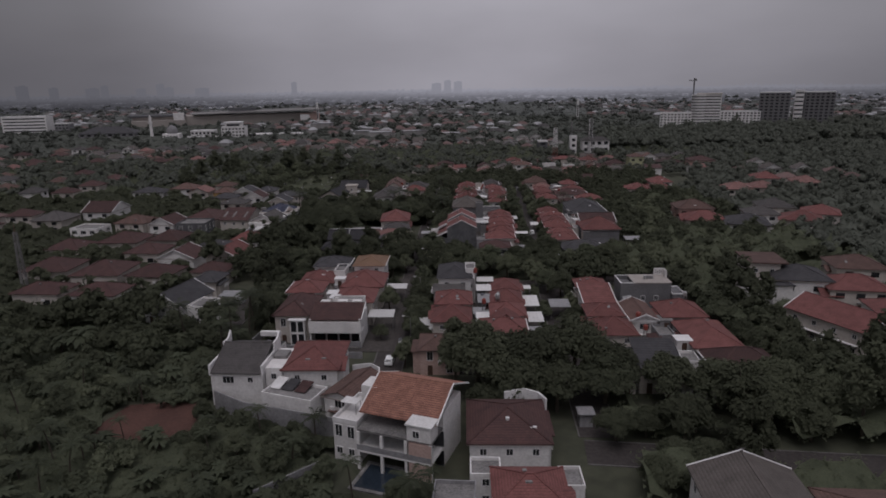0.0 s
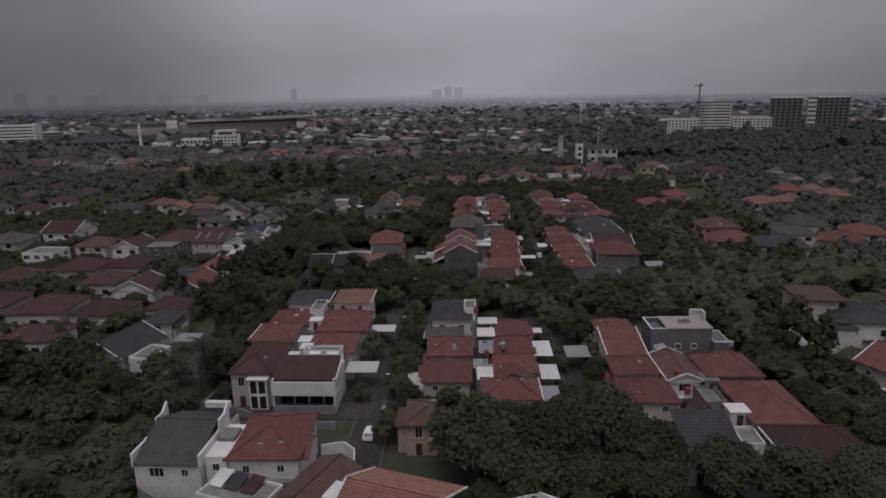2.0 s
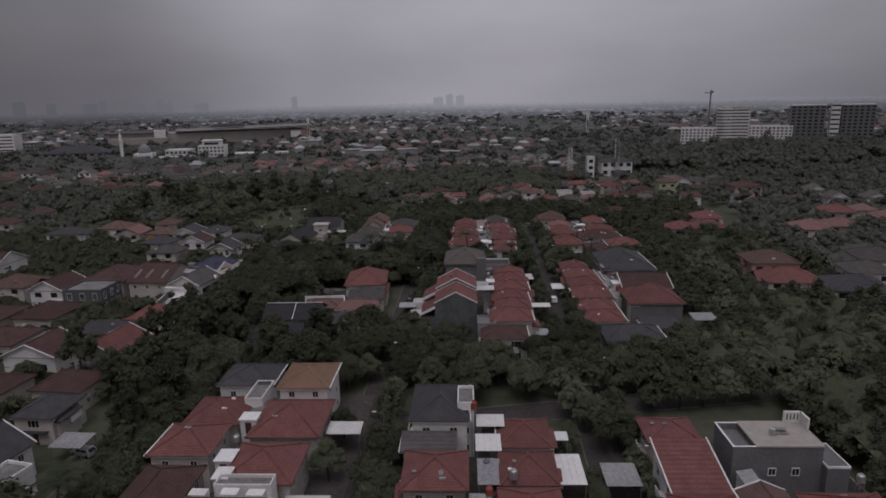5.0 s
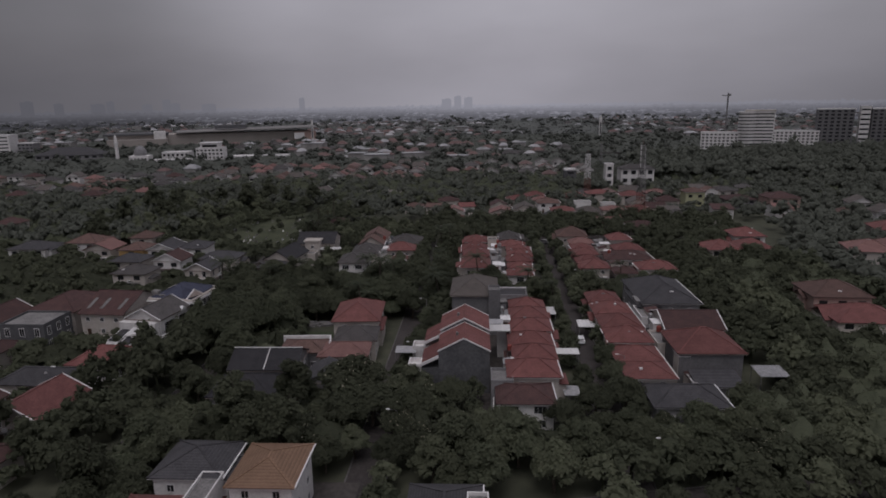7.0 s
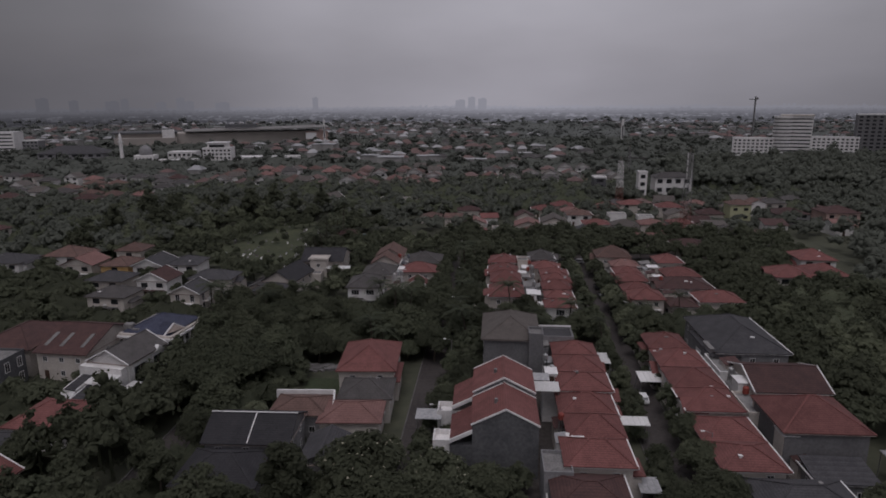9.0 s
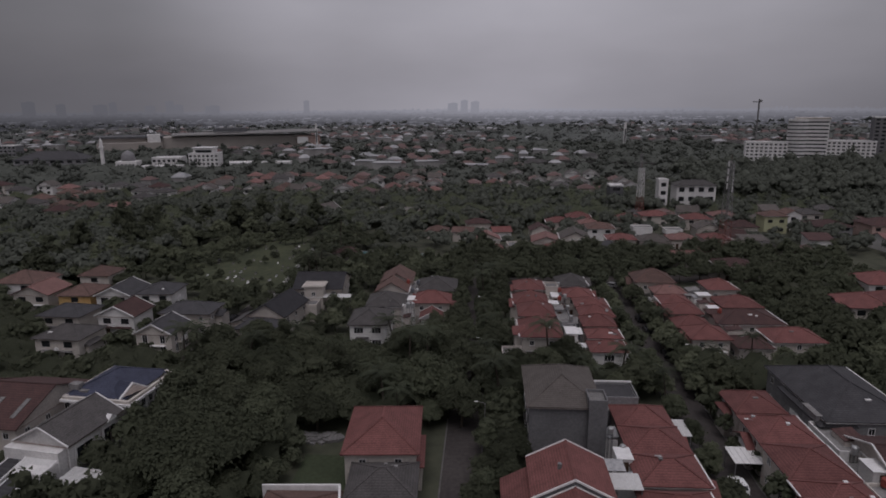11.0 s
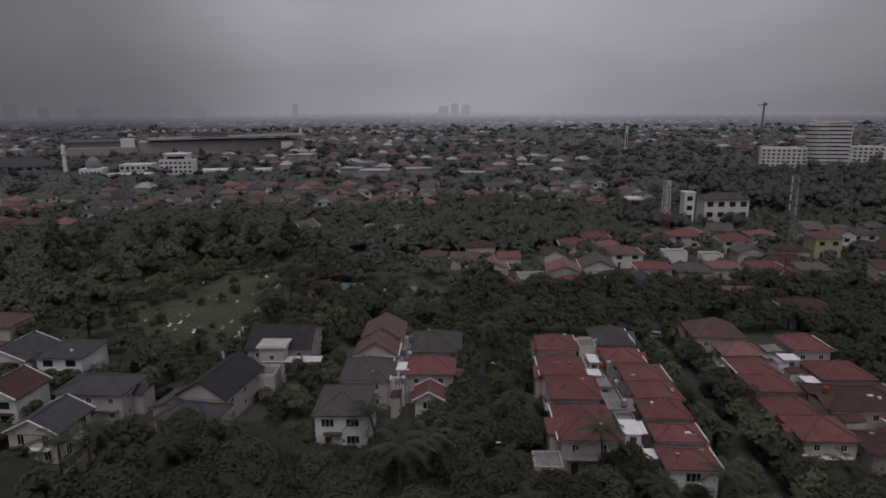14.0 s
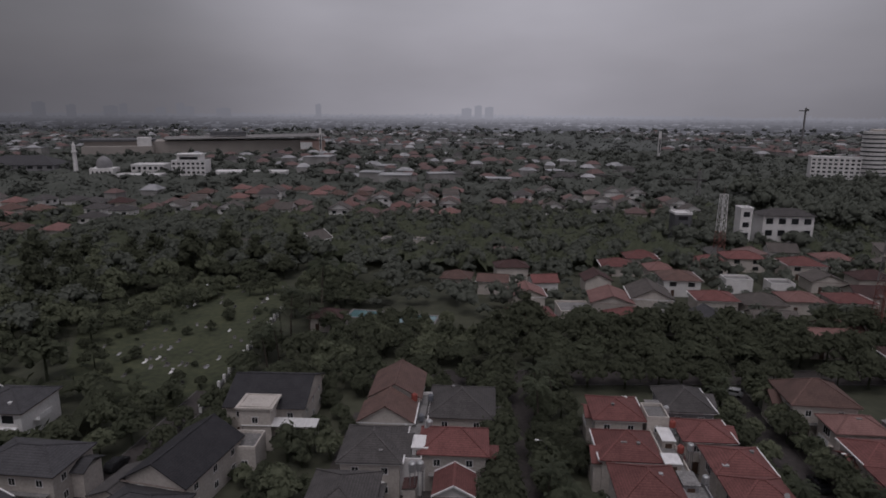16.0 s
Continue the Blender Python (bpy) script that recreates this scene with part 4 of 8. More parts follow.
grey_block()
house(57.4, 132.4, 10.4, 10, -5, 6.4, "hip", "red", "grey", 26, group=EAST)
house(57.6, 119.0, 10.4, 15, -5, 6.6, "hip", "red", "white", 25, group=EAST, label="long two-storey house under a red hipped roof")
house(58.6, 106.8, 13, 10.5, -5, 6.3, "hip", "maroon", "white", 25, group=EAST, plain=True)
flat_building(50.6, 124.0, 3.4, 6, -5, 5.0, "grey", "narrow grey rear wing with a stained flat roof")
house(43.6, 110.4, 8.6, 10.0, -8, 5.0, "shed", "charcoal", "cream", 11, group=EAST, label="cream house under a dull grey sheet roof", plain=True)
house(37.6, 110.2, 4.0, 8.6, -8, 4.6, "shed", "charcoal", "cream", 10, win="S", plain=True, kind="wide")
flat_building(48.6, 104.6, 4.4, 3.6, -10, 3.4, "white", "small white annex with a roof terrace")
flat_building(50.2, 110.6, 3.2, 5.0, -8, 4.9, "white", "white stair block with a flat roof")
carport(33.9, 148.4, 5.0, 5.4, -5, 3.4, GREYSHEET, "grey sheet-roofed carport beside the street")
carport(33.4, 126.6, 5.0, 7.0, -5, 3.5)
carport(35.6, 113.2, 4.6, 5.0, -5, 3.3)
water_tank(46.6, 128.4, 6.2, "red")
water_tank(60.8, 137.2, 7.8, "steel", 0.5, 1.0)
garden_wall([(64, 104), (66.8, 140), (67.5, 158)], 2.2)

# ---------------------------------------------------------------- houses over to the east
house(98.0, 153.5, 14, 13, -14, 7.6, "hip", "charcoal", "white", 22, label="modern white house under a charcoal hipped roof")
wing = flat_building(91.0, 160.0, 8.0, 10, -12, 9.6, "cream", "pale modern wing with a jutting flat roof", win="S")
part("jutting_roof", Shape().box(0.6, 0, 10.2, 10.2, 11.4, 0.35), TILE["brown"], wing, "brown jutting flat roof")
part("porch_slab", Shape().box(-1.0, -6.6, 3.0, 6.0, 3.4, 0.25).box(-3.6, -7.9, -0.2, 0.3, 0.3, 3.2).box(1.6, -7.9, -0.2, 0.3, 0.3, 3.2), TRIM, wing, "white porch slab on two posts")
house(92.0, 126.5, 19, 13.5, -68, 6.4, "gable_x", "red", "cream", 22, rake=True, label="cream house with a broad red gabled roof and balcony")
house(109.0, 147.5, 15, 12, -14, 6.4, "hip", "red", "cream", 24)
house(107.0, 129.5, 12, 11, -14, 6.4, "hip", "red", "white", 24)
house(101.5, 111.5, 10, 9, 16, 5.4, "gable_y", "red", "white", 26, rake=True)
house(122.0, 165.0, 14, 12, -14, 6.4, "hip", "brown", "cream", 24)
carport(82.6, 118.6, 6.0, 3.5, 16, 3.3)
carport(84.0, 148.5, 4.5, 5.0, -12, 3.4)
flat_building(84.5, 152.0, 3.5, 5.0, -12, 3.4, "white", "white garage with a flat roof", win="")

# ---------------------------------------------------------------- second central block


def tall_twin():
    """Two joined three-storey houses, red gables edged in white, with a blank cement flank."""
    home = thing("house", 15.0, 222.0, 0, -5, "tall red-gabled twin house with a blank dark cement flank", "house", "second central block")
    occupy(14, 222, 13, 21, -5)
    for yy, top in ((-4.8, 9.0), (4.6, 9.8)):
        part("wall", Shape().box(0.6, yy, -0.4, 10.0, 9.2, top + 0.2), PAINT["dark" if yy < 0 else "grey"], home)
        for s in (-4.5, 4.5):
            gable = Shape().add([(-4.4, yy + s - 0.1, top - 0.2), (5.6, yy + s - 0.1, top - 0.2), (0.6, yy + s - 0.1, top + 2.5), (-4.4, yy + s + 0.1, top - 0.2), (5.6, yy + s + 0.1, top - 0.2), (0.6, yy + s + 0.1, top + 2.5)],
                      [(0, 1, 2), (3, 5, 4), (0, 2, 5, 3), (1, 4, 5, 2), (0, 3, 4, 1)])
            part("gable_wall", gable, PAINT["dark"], home)
        roof_on(home, "gable_y", 10.4, 9.3, top, 27, "red", 0.6, yy, 0, rake=True)
        part("side_roof", Shape().add([(-8.0, yy - 4.4, top - 3.2), (-4.4, yy - 4.4, top - 1.3), (-4.4, yy + 4.4, top - 1.3), (-8.0, yy + 4.4, top - 3.2), (-8.0, yy - 4.4, top - 3.4), (-4.4, yy - 4.4, top - 1.5), (-4.4, yy + 4.4, top - 1.5), (-8.0, yy + 4.4, top - 3.4)],
                                       [(0, 1, 2, 3), (7, 6, 5, 4), (0, 4, 5, 1), (1, 5, 6, 2), (2, 6, 7, 3), (3, 7, 4, 0)]), TILE["red"], home, "red lean-to roof")
        part("side_wall", Shape().box(-6.1, yy, -0.4, 3.4, 8.6, top - 3.3), PAINT["dark" if yy < 0 else "white"], home)
        part("party_parapet", Shape().beam((-8.0, yy - 4.5, top - 2.7), (-4.4, yy - 4.5, top - 0.9), 0.3, 0.6), TRIM, home)
        part("terrace", Shape().ring(-9.2, yy - 2.2, 5.0, 2.6, 3.4, 0.2, 0.9).box(-9.2, yy - 2.2, -0.3, 2.6, 3.4, 5.3), PAINT["white"], home)
        for i in range(2):
            put_window("small", home, -7.85, yy - 1.5 + 3.4 * i, top - 4.6, -90)
        part("roof_vent", Shape().tube((-0.8, yy - 1, top + 1.2), (-0.8, yy - 1, top + 2.6), 0.28, n=10), STEEL, home)


tall_twin()
house(20.4, 253.0, 12, 16, -6, 10.0, "hip", "taupe", "cement", 29, win="W", plain=True, group="second central block", label="three-storey house with a taupe hipped roof and grey flank")
flat_building(24.6, 245.6, 2.8, 4.0, -6, 11.2, "cement", "grey stair tower with a white rail at its top", win="")
ROW = "second central block"
house(33.2, 249.2, 9.2, 8.2, -5, 6.3, "hip", "red", "cream", 26, group=ROW)
house(32.2, 241.0, 9.4, 8.2, -5, 6.3, "hip", "red", "cream", 26, group=ROW)
house(31.2, 232.8, 9.8, 8.2, -5, 6.3, "hip", "red", "cream", 26, group=ROW)
house(29.8, 224.4, 9.8, 8.2, -5, 6.0, "hip", "red", "cream", 26, group=ROW)
house(29.2, 216.6, 9.2, 8.0, -5, 6.5, "hip", "red", "cream", 26, group=ROW)
house(27.6, 208.8, 10.2, 8.0, -5, 6.4, "hip", "red", "cream", 26, group=ROW)
house(24.8, 201.0, 10.6, 8.6, -5, 5.8, "hip", "maroon", "white", 24, group=ROW, plain=True, kind="wide", label="white house with a dull maroon hipped roof")
deck = flat_building(30.0, 257.0, 9.0, 6.0, -5, 6.6, "grey", "grey terrace building with a charcoal roof deck", win="S")
part("deck", Shape().box(0, 0, 6.7, 8.4, 5.4, 0.08), TILE["charcoal"], deck, "charcoal roof deck")
part("back_rail", Shape().box(0, 2.95, 7.1, 9.2, 0.2, 0.35), TRIM, deck)
flat_building(21.4, 206.6, 4.0, 5.6, -5, 6.2, "grey", "grey box annex with a sheet roof", win="S")
carport(22.8, 229.0, 6.6, 3.4, -5, 7.4, label="white sheet roof over a rear terrace")
carport(22.6, 232.6, 4.8, 2.6, -5, 7.6, GREYSHEET, "grey sheet roof over a rear terrace")
carport(38.4, 247.2, 3.4, 5.0, -5, 4.8)
carport(36.8, 221.4, 5.6, 2.6, -5, 4.6)
carport(34.2, 205.0, 3.0, 3.6, -5, 3.6, GREYSHEET, "grey sheet-roofed carport beside a house")
carport(3.2, 224.0, 4.4, 3.2, -5, 5.0, GREYSHEET, "grey terrace roof beside a tall house")
garden_wall([(18.6, 196.0), (20.6, 212)], 3.4, material=PAINT["white"], label="high white boundary wall")

# ---------------------------------------------------------------- second east block
ROWE = "second east block"
house(53.8, 253.6, 8.6, 8.6, -5, 5.6, "hip", "red", "cream", 26, group=ROWE)
house(53.4, 244.4, 9.6, 9.4, -5, 5.8, "hip", "red", "cream", 26, group=ROWE)
house(52.2, 234.6, 9.8, 9.4, -5, 5.8, "hip", "red", "cream", 26, group=ROWE)
house(51.2, 225.6, 9.8, 8.6, -5, 5.8, "hip", "red", "cream", 26, group=ROWE)
house(50.4, 217.2, 9.8, 8.2, -5, 5.8, "hip", "red", "cream", 26, group=ROWE)
house(49.6, 208.8, 9.6, 8.2, -5, 5.8, "hip", "red", "cream", 26, group=ROWE)
house(53.4, 199.8, 13.5, 9.5, -5, 4.4, "hip", "charcoal", "grey", 22, group=ROWE, label="low house with a charcoal hipped roof")
house(69.2, 254.5, 15, 22, -5, 7.0, "hip", "charcoal", "grey", 24, group=ROWE, label="large house under a broad charcoal hipped roof")
house(67.8, 234.0, 13.5, 13.5, -5, 6.8, "gable_x", "maroon", "cream", 22, rake=True, group=ROWE)
house(64.4, 218.2, 13.6, 12.5, -5, 7.6, "hip", "red", "cement", 25, win="E", plain=True, group=ROWE, label="red-roofed house with a bare grey cement flank")
flat_building(61.2, 241.8, 4.2, 9.0, -5, 5.4, "white", "white service wing with a stained flat roof", win="")
flat_building(59.4, 226.0, 4.6, 8.0, -5, 5.0, "cream", "cream service wing with a stained flat roof", win="")
house(62.5, 207.0, 9.0, 6.0, -5, 4.2, "shed", "charcoal", "grey", 12, group=ROWE)
carport(73.8, 208.6, 5.6, 4.8, -5, 4.6, GREYSHEET, "grey sheet-roofed carport behind a house")
carport(46.6, 241.0, 4.6, 4.4, -5, 3.4)
water_tank(60.6, 237.0, 5.2, "steel")
water_tank(59.8, 229.6, 4.8, "red")

# ---------------------------------------------------------------- houses west of the second block
house(-8.6, 246.0, 11.6, 15, -2, 6.5, "hip", "red", "cream", 27, label="cream house with a tall red hipped roof")
house(-8.2, 234.4, 10, 9.0, -2, 5.0, "hip", "grey", "cream", 24)
house(-10.0, 226.4, 11, 8.5, -2, 4.6, "hip", "pinkish", "cream", 22)
house(-19.0, 229.0, 10.5, 8.0, -4, 4.6, "hip", "brown", "grey", 20, plain=True, label="grey house with a brown roof behind white parapets")
garden_wall([(-24.6, 233.4), (-14.0, 233.0), (-13.2, 226.0)], 5.4, t=0.3, material=TRIM, label="white stepped parapet round a brown roof")
dark_roof = house(-24.6, 219.6, 14, 11.0, -4, 5.6, "gable_x", "black", "grey", 24, plain=True, label="house with a broad near-black roof and a pale ridge")
part("ridge_board", Shape().beam((-7.0, 0, 8.22), (7.0, 0, 8.22), 0.2, 0.12).beam((0.4, -5.4, 5.85), (0.4, -0.1, 8.2), 0.16, 0.1), TRIM, dark_roof, "pale ridge and valley boards")
house(-26.6, 209.6, 12.5, 10.0, -4, 4.6, "hip", "black", "grey", 26, plain=True, label="low house with a near-black hipped roof")
house(-12.6, 214.4, 7.0, 9.0, -4, 4.6, "gable_y", "charcoal", "grey", 24, plain=True)
heap, hrng = Shape(), np.random.default_rng(91)
for _ in range(150):  # broken concrete thrown in a long heap
    u, v = float(hrng.uniform(-1, 1)), float(hrng.normal(0, 0.35))
    size = float(hrng.uniform(0.3, 1.1))
    heap.box(-23.0 + 6.5 * u, 254.6 + 1.6 * v + 0.1 * u, max(0.0, 0.9 * (1 - abs(u)) * (1 - abs(v)) - 0.1), size * 1.4, size, size * 0.5, float(hrng.uniform(0, 180)))
single("rubble", heap, SLAB, "pale heap of broken concrete along a garden edge", "rubble", "stuff")

# ---------------------------------------------------------------- houses along the western street


def classical_house():
    home = house(-57.4, 263.0, 11.6, 13, -12, 7.6, "hip", "navy", "white", 24, label="white classical house with a pediment under a dark blue roof", kind="tall", win="S", plain=True)
    part("cornice", Shape().ring(0.9, -0.6, 6.9, 13.4, 13.8, 1.4, 0.4), TRIM, home)
    part("upper_cornice", Shape().ring(0.9, -0.6, 7.3, 12.8, 13.2, 0.5, 0.5), PAINT["cream"], home)
    part("pediment", Shape().add([(5.0, -6.6, 7.7), (7.0, -1.2, 7.7), (5.8, -3.9, 9.6), (2.2, -5.4, 7.7), (4.0, -0.2, 7.7), (2.6, -3.0, 9.6)], [(0, 1, 2), (3, 5, 4), (0, 2, 5, 3), (1, 4, 5, 2), (0, 3, 4, 1)]), TILE["navy"], home)
    for foot in ((5.05, -6.6, 7.8), (7.05, -1.2, 7.8)):
        part("pediment_moulding", Shape().beam(foot, (5.85, -3.9, 9.75), 0.35, 0.3), TRIM, home)
    part("tympanum", Shape().add([(5.42, -6.0, 7.9), (7.14, -1.8, 7.9), (6.06, -3.95, 9.35), (5.3, -5.95, 7.9), (7.0, -1.75, 7.9), (5.9, -3.9, 9.35)], [(0, 1, 2), (3, 5, 4), (0, 2, 5, 3), (1, 4, 5, 2), (0, 3, 4, 1)]), FASCIA, home, "brown pediment field")
    for i in range(7):
        part("column", Shape().tube((6.9, -6.4 + 2.05 * i, -0.2), (6.9, -6.4 + 2.05 * i, 6.9), 0.27, 0.23, 10), TRIM, home)
    for i in range(6):
        put_window("tall", home, 5.32, -5.1 + 2.05 * i, 5.0, 90)
    part("roof_tank", Shape().box(-4.6, -4.6, 8.2, 2.0, 1.4, 1.0).box(-2.6, -5.2, 8.0, 1.6, 0.8, 0.3), SLAB, home)


classical_house()


def framed_house():
    """White gabled house with sloping sheet roofs stepping down in front."""
    home = house(-58.6, 249.0, 10.0, 12, -14, 6.8, "gable_y", "grey", "white", 28, rake=True, label="white gabled house with a large framed window", win="", plain=True)
    for py, pw in ((-2.6, 3.0), (2.8, 2.4)):
        part("window_surround", Shape().box(4.5, py, 2.6, 0.25, pw + 0.8, 3.6), TRIM, home)
        bay = part("window", Shape().box(4.66, py, 3.1, 0.1, pw, 2.4), GLASS, home, "large framed window")
        part("mullion", Shape().box(4.74, py, 3.1, 0.08, 0.12, 2.4), FASCIA, bay)
    part("cross_gable", Shape().add([(4.2, 2.0, 6.5), (4.2, 4.4, 6.5), (4.2, 3.2, 7.5), (5.1, 2.0, 6.5), (5.1, 4.4, 6.5), (5.1, 3.2, 7.5)], [(0, 2, 1), (3, 4, 5), (0, 3, 5, 2), (1, 2, 5, 4), (0, 1, 4, 3)]), TRIM, home)
    part("front_parapet", Shape().box(-0.6, -6.4, -0.3, 9.6, 1.6, 6.6), PAINT["white"], home)
    part("side_block", Shape().box(2.2, -8.6, -0.3, 3.8, 4.0, 5.2), PAINT["white"], home)
    for px, py, w, d, h, stuff in ((1.2, -8.6, 5.2, 3.8, 5.3, SHEET), (-3.4, -9.6, 2.6, 5.0, 4.6, TILE["charcoal"]), (0.2, -12.0, 2.8, 4.4, 4.0, TILE["charcoal"]), (-3.6, -12.8, 2.4, 2.0, 3.4, SHEET)):
        part("sheet_roof", Shape().add([(px - w / 2, py - d / 2, h - 0.9), (px + w / 2, py - d / 2, h - 0.9), (px + w / 2, py + d / 2, h), (px - w / 2, py + d / 2, h), (px - w / 2, py - d / 2, h - 1.0), (px + w / 2, py - d / 2, h - 1.0), (px + w / 2, py + d / 2, h - 0.1), (px - w / 2, py + d / 2, h - 0.1)],
                                       [(0, 1, 2, 3), (7, 6, 5, 4), (0, 4, 5, 1), (1, 5, 6, 2), (2, 6, 7, 3), (3, 7, 4, 0)]), stuff, home)
        for s in (-1, 1):
            part("edge_board", Shape().beam((px + s * (w / 2 + 0.1), py - d / 2, h - 0.85), (px + s * (w / 2 + 0.1), py + d / 2, h + 0.05), 0.2, 0.4), TRIM, home)
        part("porch_wall", Shape().box(px, py + 0.2, -0.3, w - 0.5, d - 0.8, h - 0.9), PAINT["white"], home)
    occupy(-60.5, 238.5, 9, 9, -14)


framed_house()
carport(-52.6, 238.6, 6.0, 6.0, -14, 3.2)
strips = house(-71.5, 259.0, 12.5, 19, -10, 6.2, "gable_x", "maroon", "cream", 20, label="cream house with pale skylight strips in a maroon roof", plain=True)
for px in (-4.6, -1.0, 3.8):
    part("skylight_strip", Shape().beam((px, -7.4, 6.2 + 2.1 * 0.364 + 0.12), (px, -3.4, 6.2 + 6.1 * 0.364 + 0.12), 0.8, 0.08), SLAB, strips, "pale translucent roof strip")
house(-86.5, 261.0, 14, 17, -6, 6.2, "hip", "maroon", "cream", 22)
flat_building(-86.5, 246.0, 11, 10, -6, 6.6, "dark", "dark modern house with white framed bays", kind="tall")
house(-61.8, 227.6, 11, 11, -8, 4.2, "hip", "red", "white", 25)
house(-70.5, 218.5, 13, 9, -8, 4.0, "hip", "charcoal", "cream", 22)
house(-62.5, 204.6, 11.5, 13, -12, 4.8, "gable_y", "red", "cream", 26, rake=True, label="cream house with a red roof and arched gable")
house(-62.6, 186.8, 11, 10, -10, 4.4, "hip", "maroon", "cream", 24)
house(-60.0, 174.6, 8.0, 9.5, -8, 5.2, "hip", "charcoal", "cream", 24, kind="tall")
house(-62.6, 157.0, 12, 13.5, -18, 5.4, "gable_y", "charcoal", "white", 27, rake=True, label="white gabled house under a charcoal roof")
flat_building(-55.0, 152.4, 4.6, 7.0, -18, 5.0, "white", "white cubic wing with a framed window", kind="wide", win="SE")
carport(-52.0, 166.0, 5.6, 4.4, -8, 2.9, GREYSHEET, "grey sheet-roofed carport beside a garden")
house(-79.6, 187.0, 14, 12, -12, 4.0, "hip", "maroon", "cream", 22)
house(-96.0, 190.5, 15, 15, -4, 4.2, "hip", "maroon", "cream", 22)
house(-114, 196, 15, 14, -4, 4.2, "hip", "maroon", "cream", 22)
house(-88.0, 170.0, 14, 11, -8, 4.0, "hip", "maroon", "white", 22)
house(-104.0, 172.0, 14, 10, -8, 4.2, "hip", "maroon", "cream", 22)
house(-78.0, 205.5, 13, 11, -8, 4.2, "gable_y", "maroon", "white", 24, rake=True)
house(-92.0, 214.0, 13, 12, -8, 4.2, "hip", "maroon", "cream", 22)
house(-107.0, 231.0, 15, 14, -6, 4.2, "hip", "maroon", "cream", 22)
house(-91.5, 232.5, 12, 13, -8, 4.2, "hip", "maroon", "cream", 24)
house(-122.0, 222.0, 13, 12, -6, 4.2, "hip", "maroon", "cream", 24)
house(-99.0, 252.0, 11, 12, -10, 5.8, "gable_y", "maroon", "white", 26, rake=True)
house(-114.0, 258.0, 13, 12, -10, 5.4, "hip", "brown", "cream", 24)
flat_building(-126.5, 246.0, 11, 9, -10, 5.6, "white", "white modern house with a flat roof", kind="wide")
house(-137.0, 283.0, 14, 16, -7, 6.0, "gable_x", "maroon", "white", 24, rake=True)
house(-152.0, 270.0, 14, 14, -7, 5.2, "hip", "grey", "cream", 24)

# row farther along the western street
house(-98.5, 330.5, 10, 11, -3, 5.4, "hip", "brown", "ochre", 22)
house(-87.5, 330.0, 10.4, 12, -3, 5.4, "gable_y", "charcoal", "white", 24, rake=True, kind="tall")
house(-76.8, 330.6, 10.6, 11, -3, 5.4, "hip", "charcoal", "white", 22)
house(-63.6, 298.0, 9.6, 9.5, -8, 5.4, "gable_y", "charcoal", "cream", 26, rake=True, label="cream gabled cottage under a dark tiled roof", kind="tall")
house(-61.4, 311.2, 13.5, 9.5, -7, 5.8, "hip", "charcoal", "cream", 22)
house(-78.0, 310.6, 10.5, 9.4, -8, 5.6, "gable_y", "maroon", "white", 26, rake=True)
house(-92.5, 312.0, 12, 10, -8, 5.4, "hip", "charcoal", "cream", 22, kind="wide")
house(-84.0, 296.0, 12, 10, -10, 5.4, "hip", "grey", "cream", 22, kind="wide")
house(-110.5, 331.0, 11, 11, -5, 5.6, "gable_y", "pinkish", "cream", 24)
house(-122.0, 343.0, 13, 12, -5, 5.8, "hip", "brown", "white", 24)
house(-103.0, 350.0, 10, 10, -5, 5.6, "hip", "brown", "cream", 24)
house(-138.0, 335.0, 15, 12, -5, 5.6, "hip", "charcoal", "white", 20)

# ---------------------------------------------------------------- houses beside the field
house(-31.6, 333.4, 14.2, 15, -3, 6.0, "gable_x", "black", "cream", 22, label="cream house under a broad near-black roof", plain=True)
cubic = flat_building(-32.4, 325.0, 5.2, 4.6, -3, 7.4, "cream", "cream cubic dormer tower with a flat overhanging cap", win="S")
part("cap", Shape().box(0, 0, 7.5, 6.2, 5.4, 0.3), PAINT["cream"], cubic)
flat_building(-34.0, 318.4, 7.0, 5.0, -3, 4.2, "cream", "cream flat-roofed front room with a stained roof", win="S")
carport(-28.6, 323.6, 12.4, 2.6, -3, 4.6, label="long white flat canopy over a porch")
house(-39.6, 312.0, 10.4, 15, -14, 5.4, "gable_y", "black", "cream", 30, label="low house with a steep near-black roof", plain=True)
house(-41.6, 301.6, 11, 8.0, -14, 4.4, "hip", "charcoal", "cream", 24, plain=True)
house(-46.2, 307.6, 7.0, 8.0, -14, 3.8, "gable_y", "grey", "cream", 20, plain=True)
TROW = "houses beside the wood"
house(1.6, 328.6, 11.6, 12.5, -5, 6.4, "hip", "grey", "cream", 26, group=TROW)
house(-0.2, 314.6, 10.6, 8.4, -4, 6.3, "hip", "red", "cream", 26, group=TROW)
house(-0.4, 306.0, 6.0, 6.0, -4, 4.8, "gable_y", "red", "white", 30, group=TROW, rake=True)
house(-9.6, 333.0, 9.4, 11, -4, 6.8, "gable_y", "brown", "cream", 30, group=TROW)
house(-10.8, 323.8, 9.4, 7.4, -4, 6.0, "gable_y", "brown", "cream", 28, group=TROW)
house(-12.2, 314.2, 9.6, 11, -3, 6.2, "hip", "grey", "cream", 26, group=TROW)
house(-15.2, 300.8, 9.4, 12, -3, 6.6, "hip", "grey", "white", 26, group=TROW, label="two-storey white house with a weathered grey roof", kind="wide")
for i, (tx, ty) in enumerate(((-6.2, 306.0), (-5.1, 306.2), (-6.6, 327.4), (-4.0, 318.0))):
    water_tank(tx, ty, 6.2, ("steel", "steel", "red", "steel")[i])
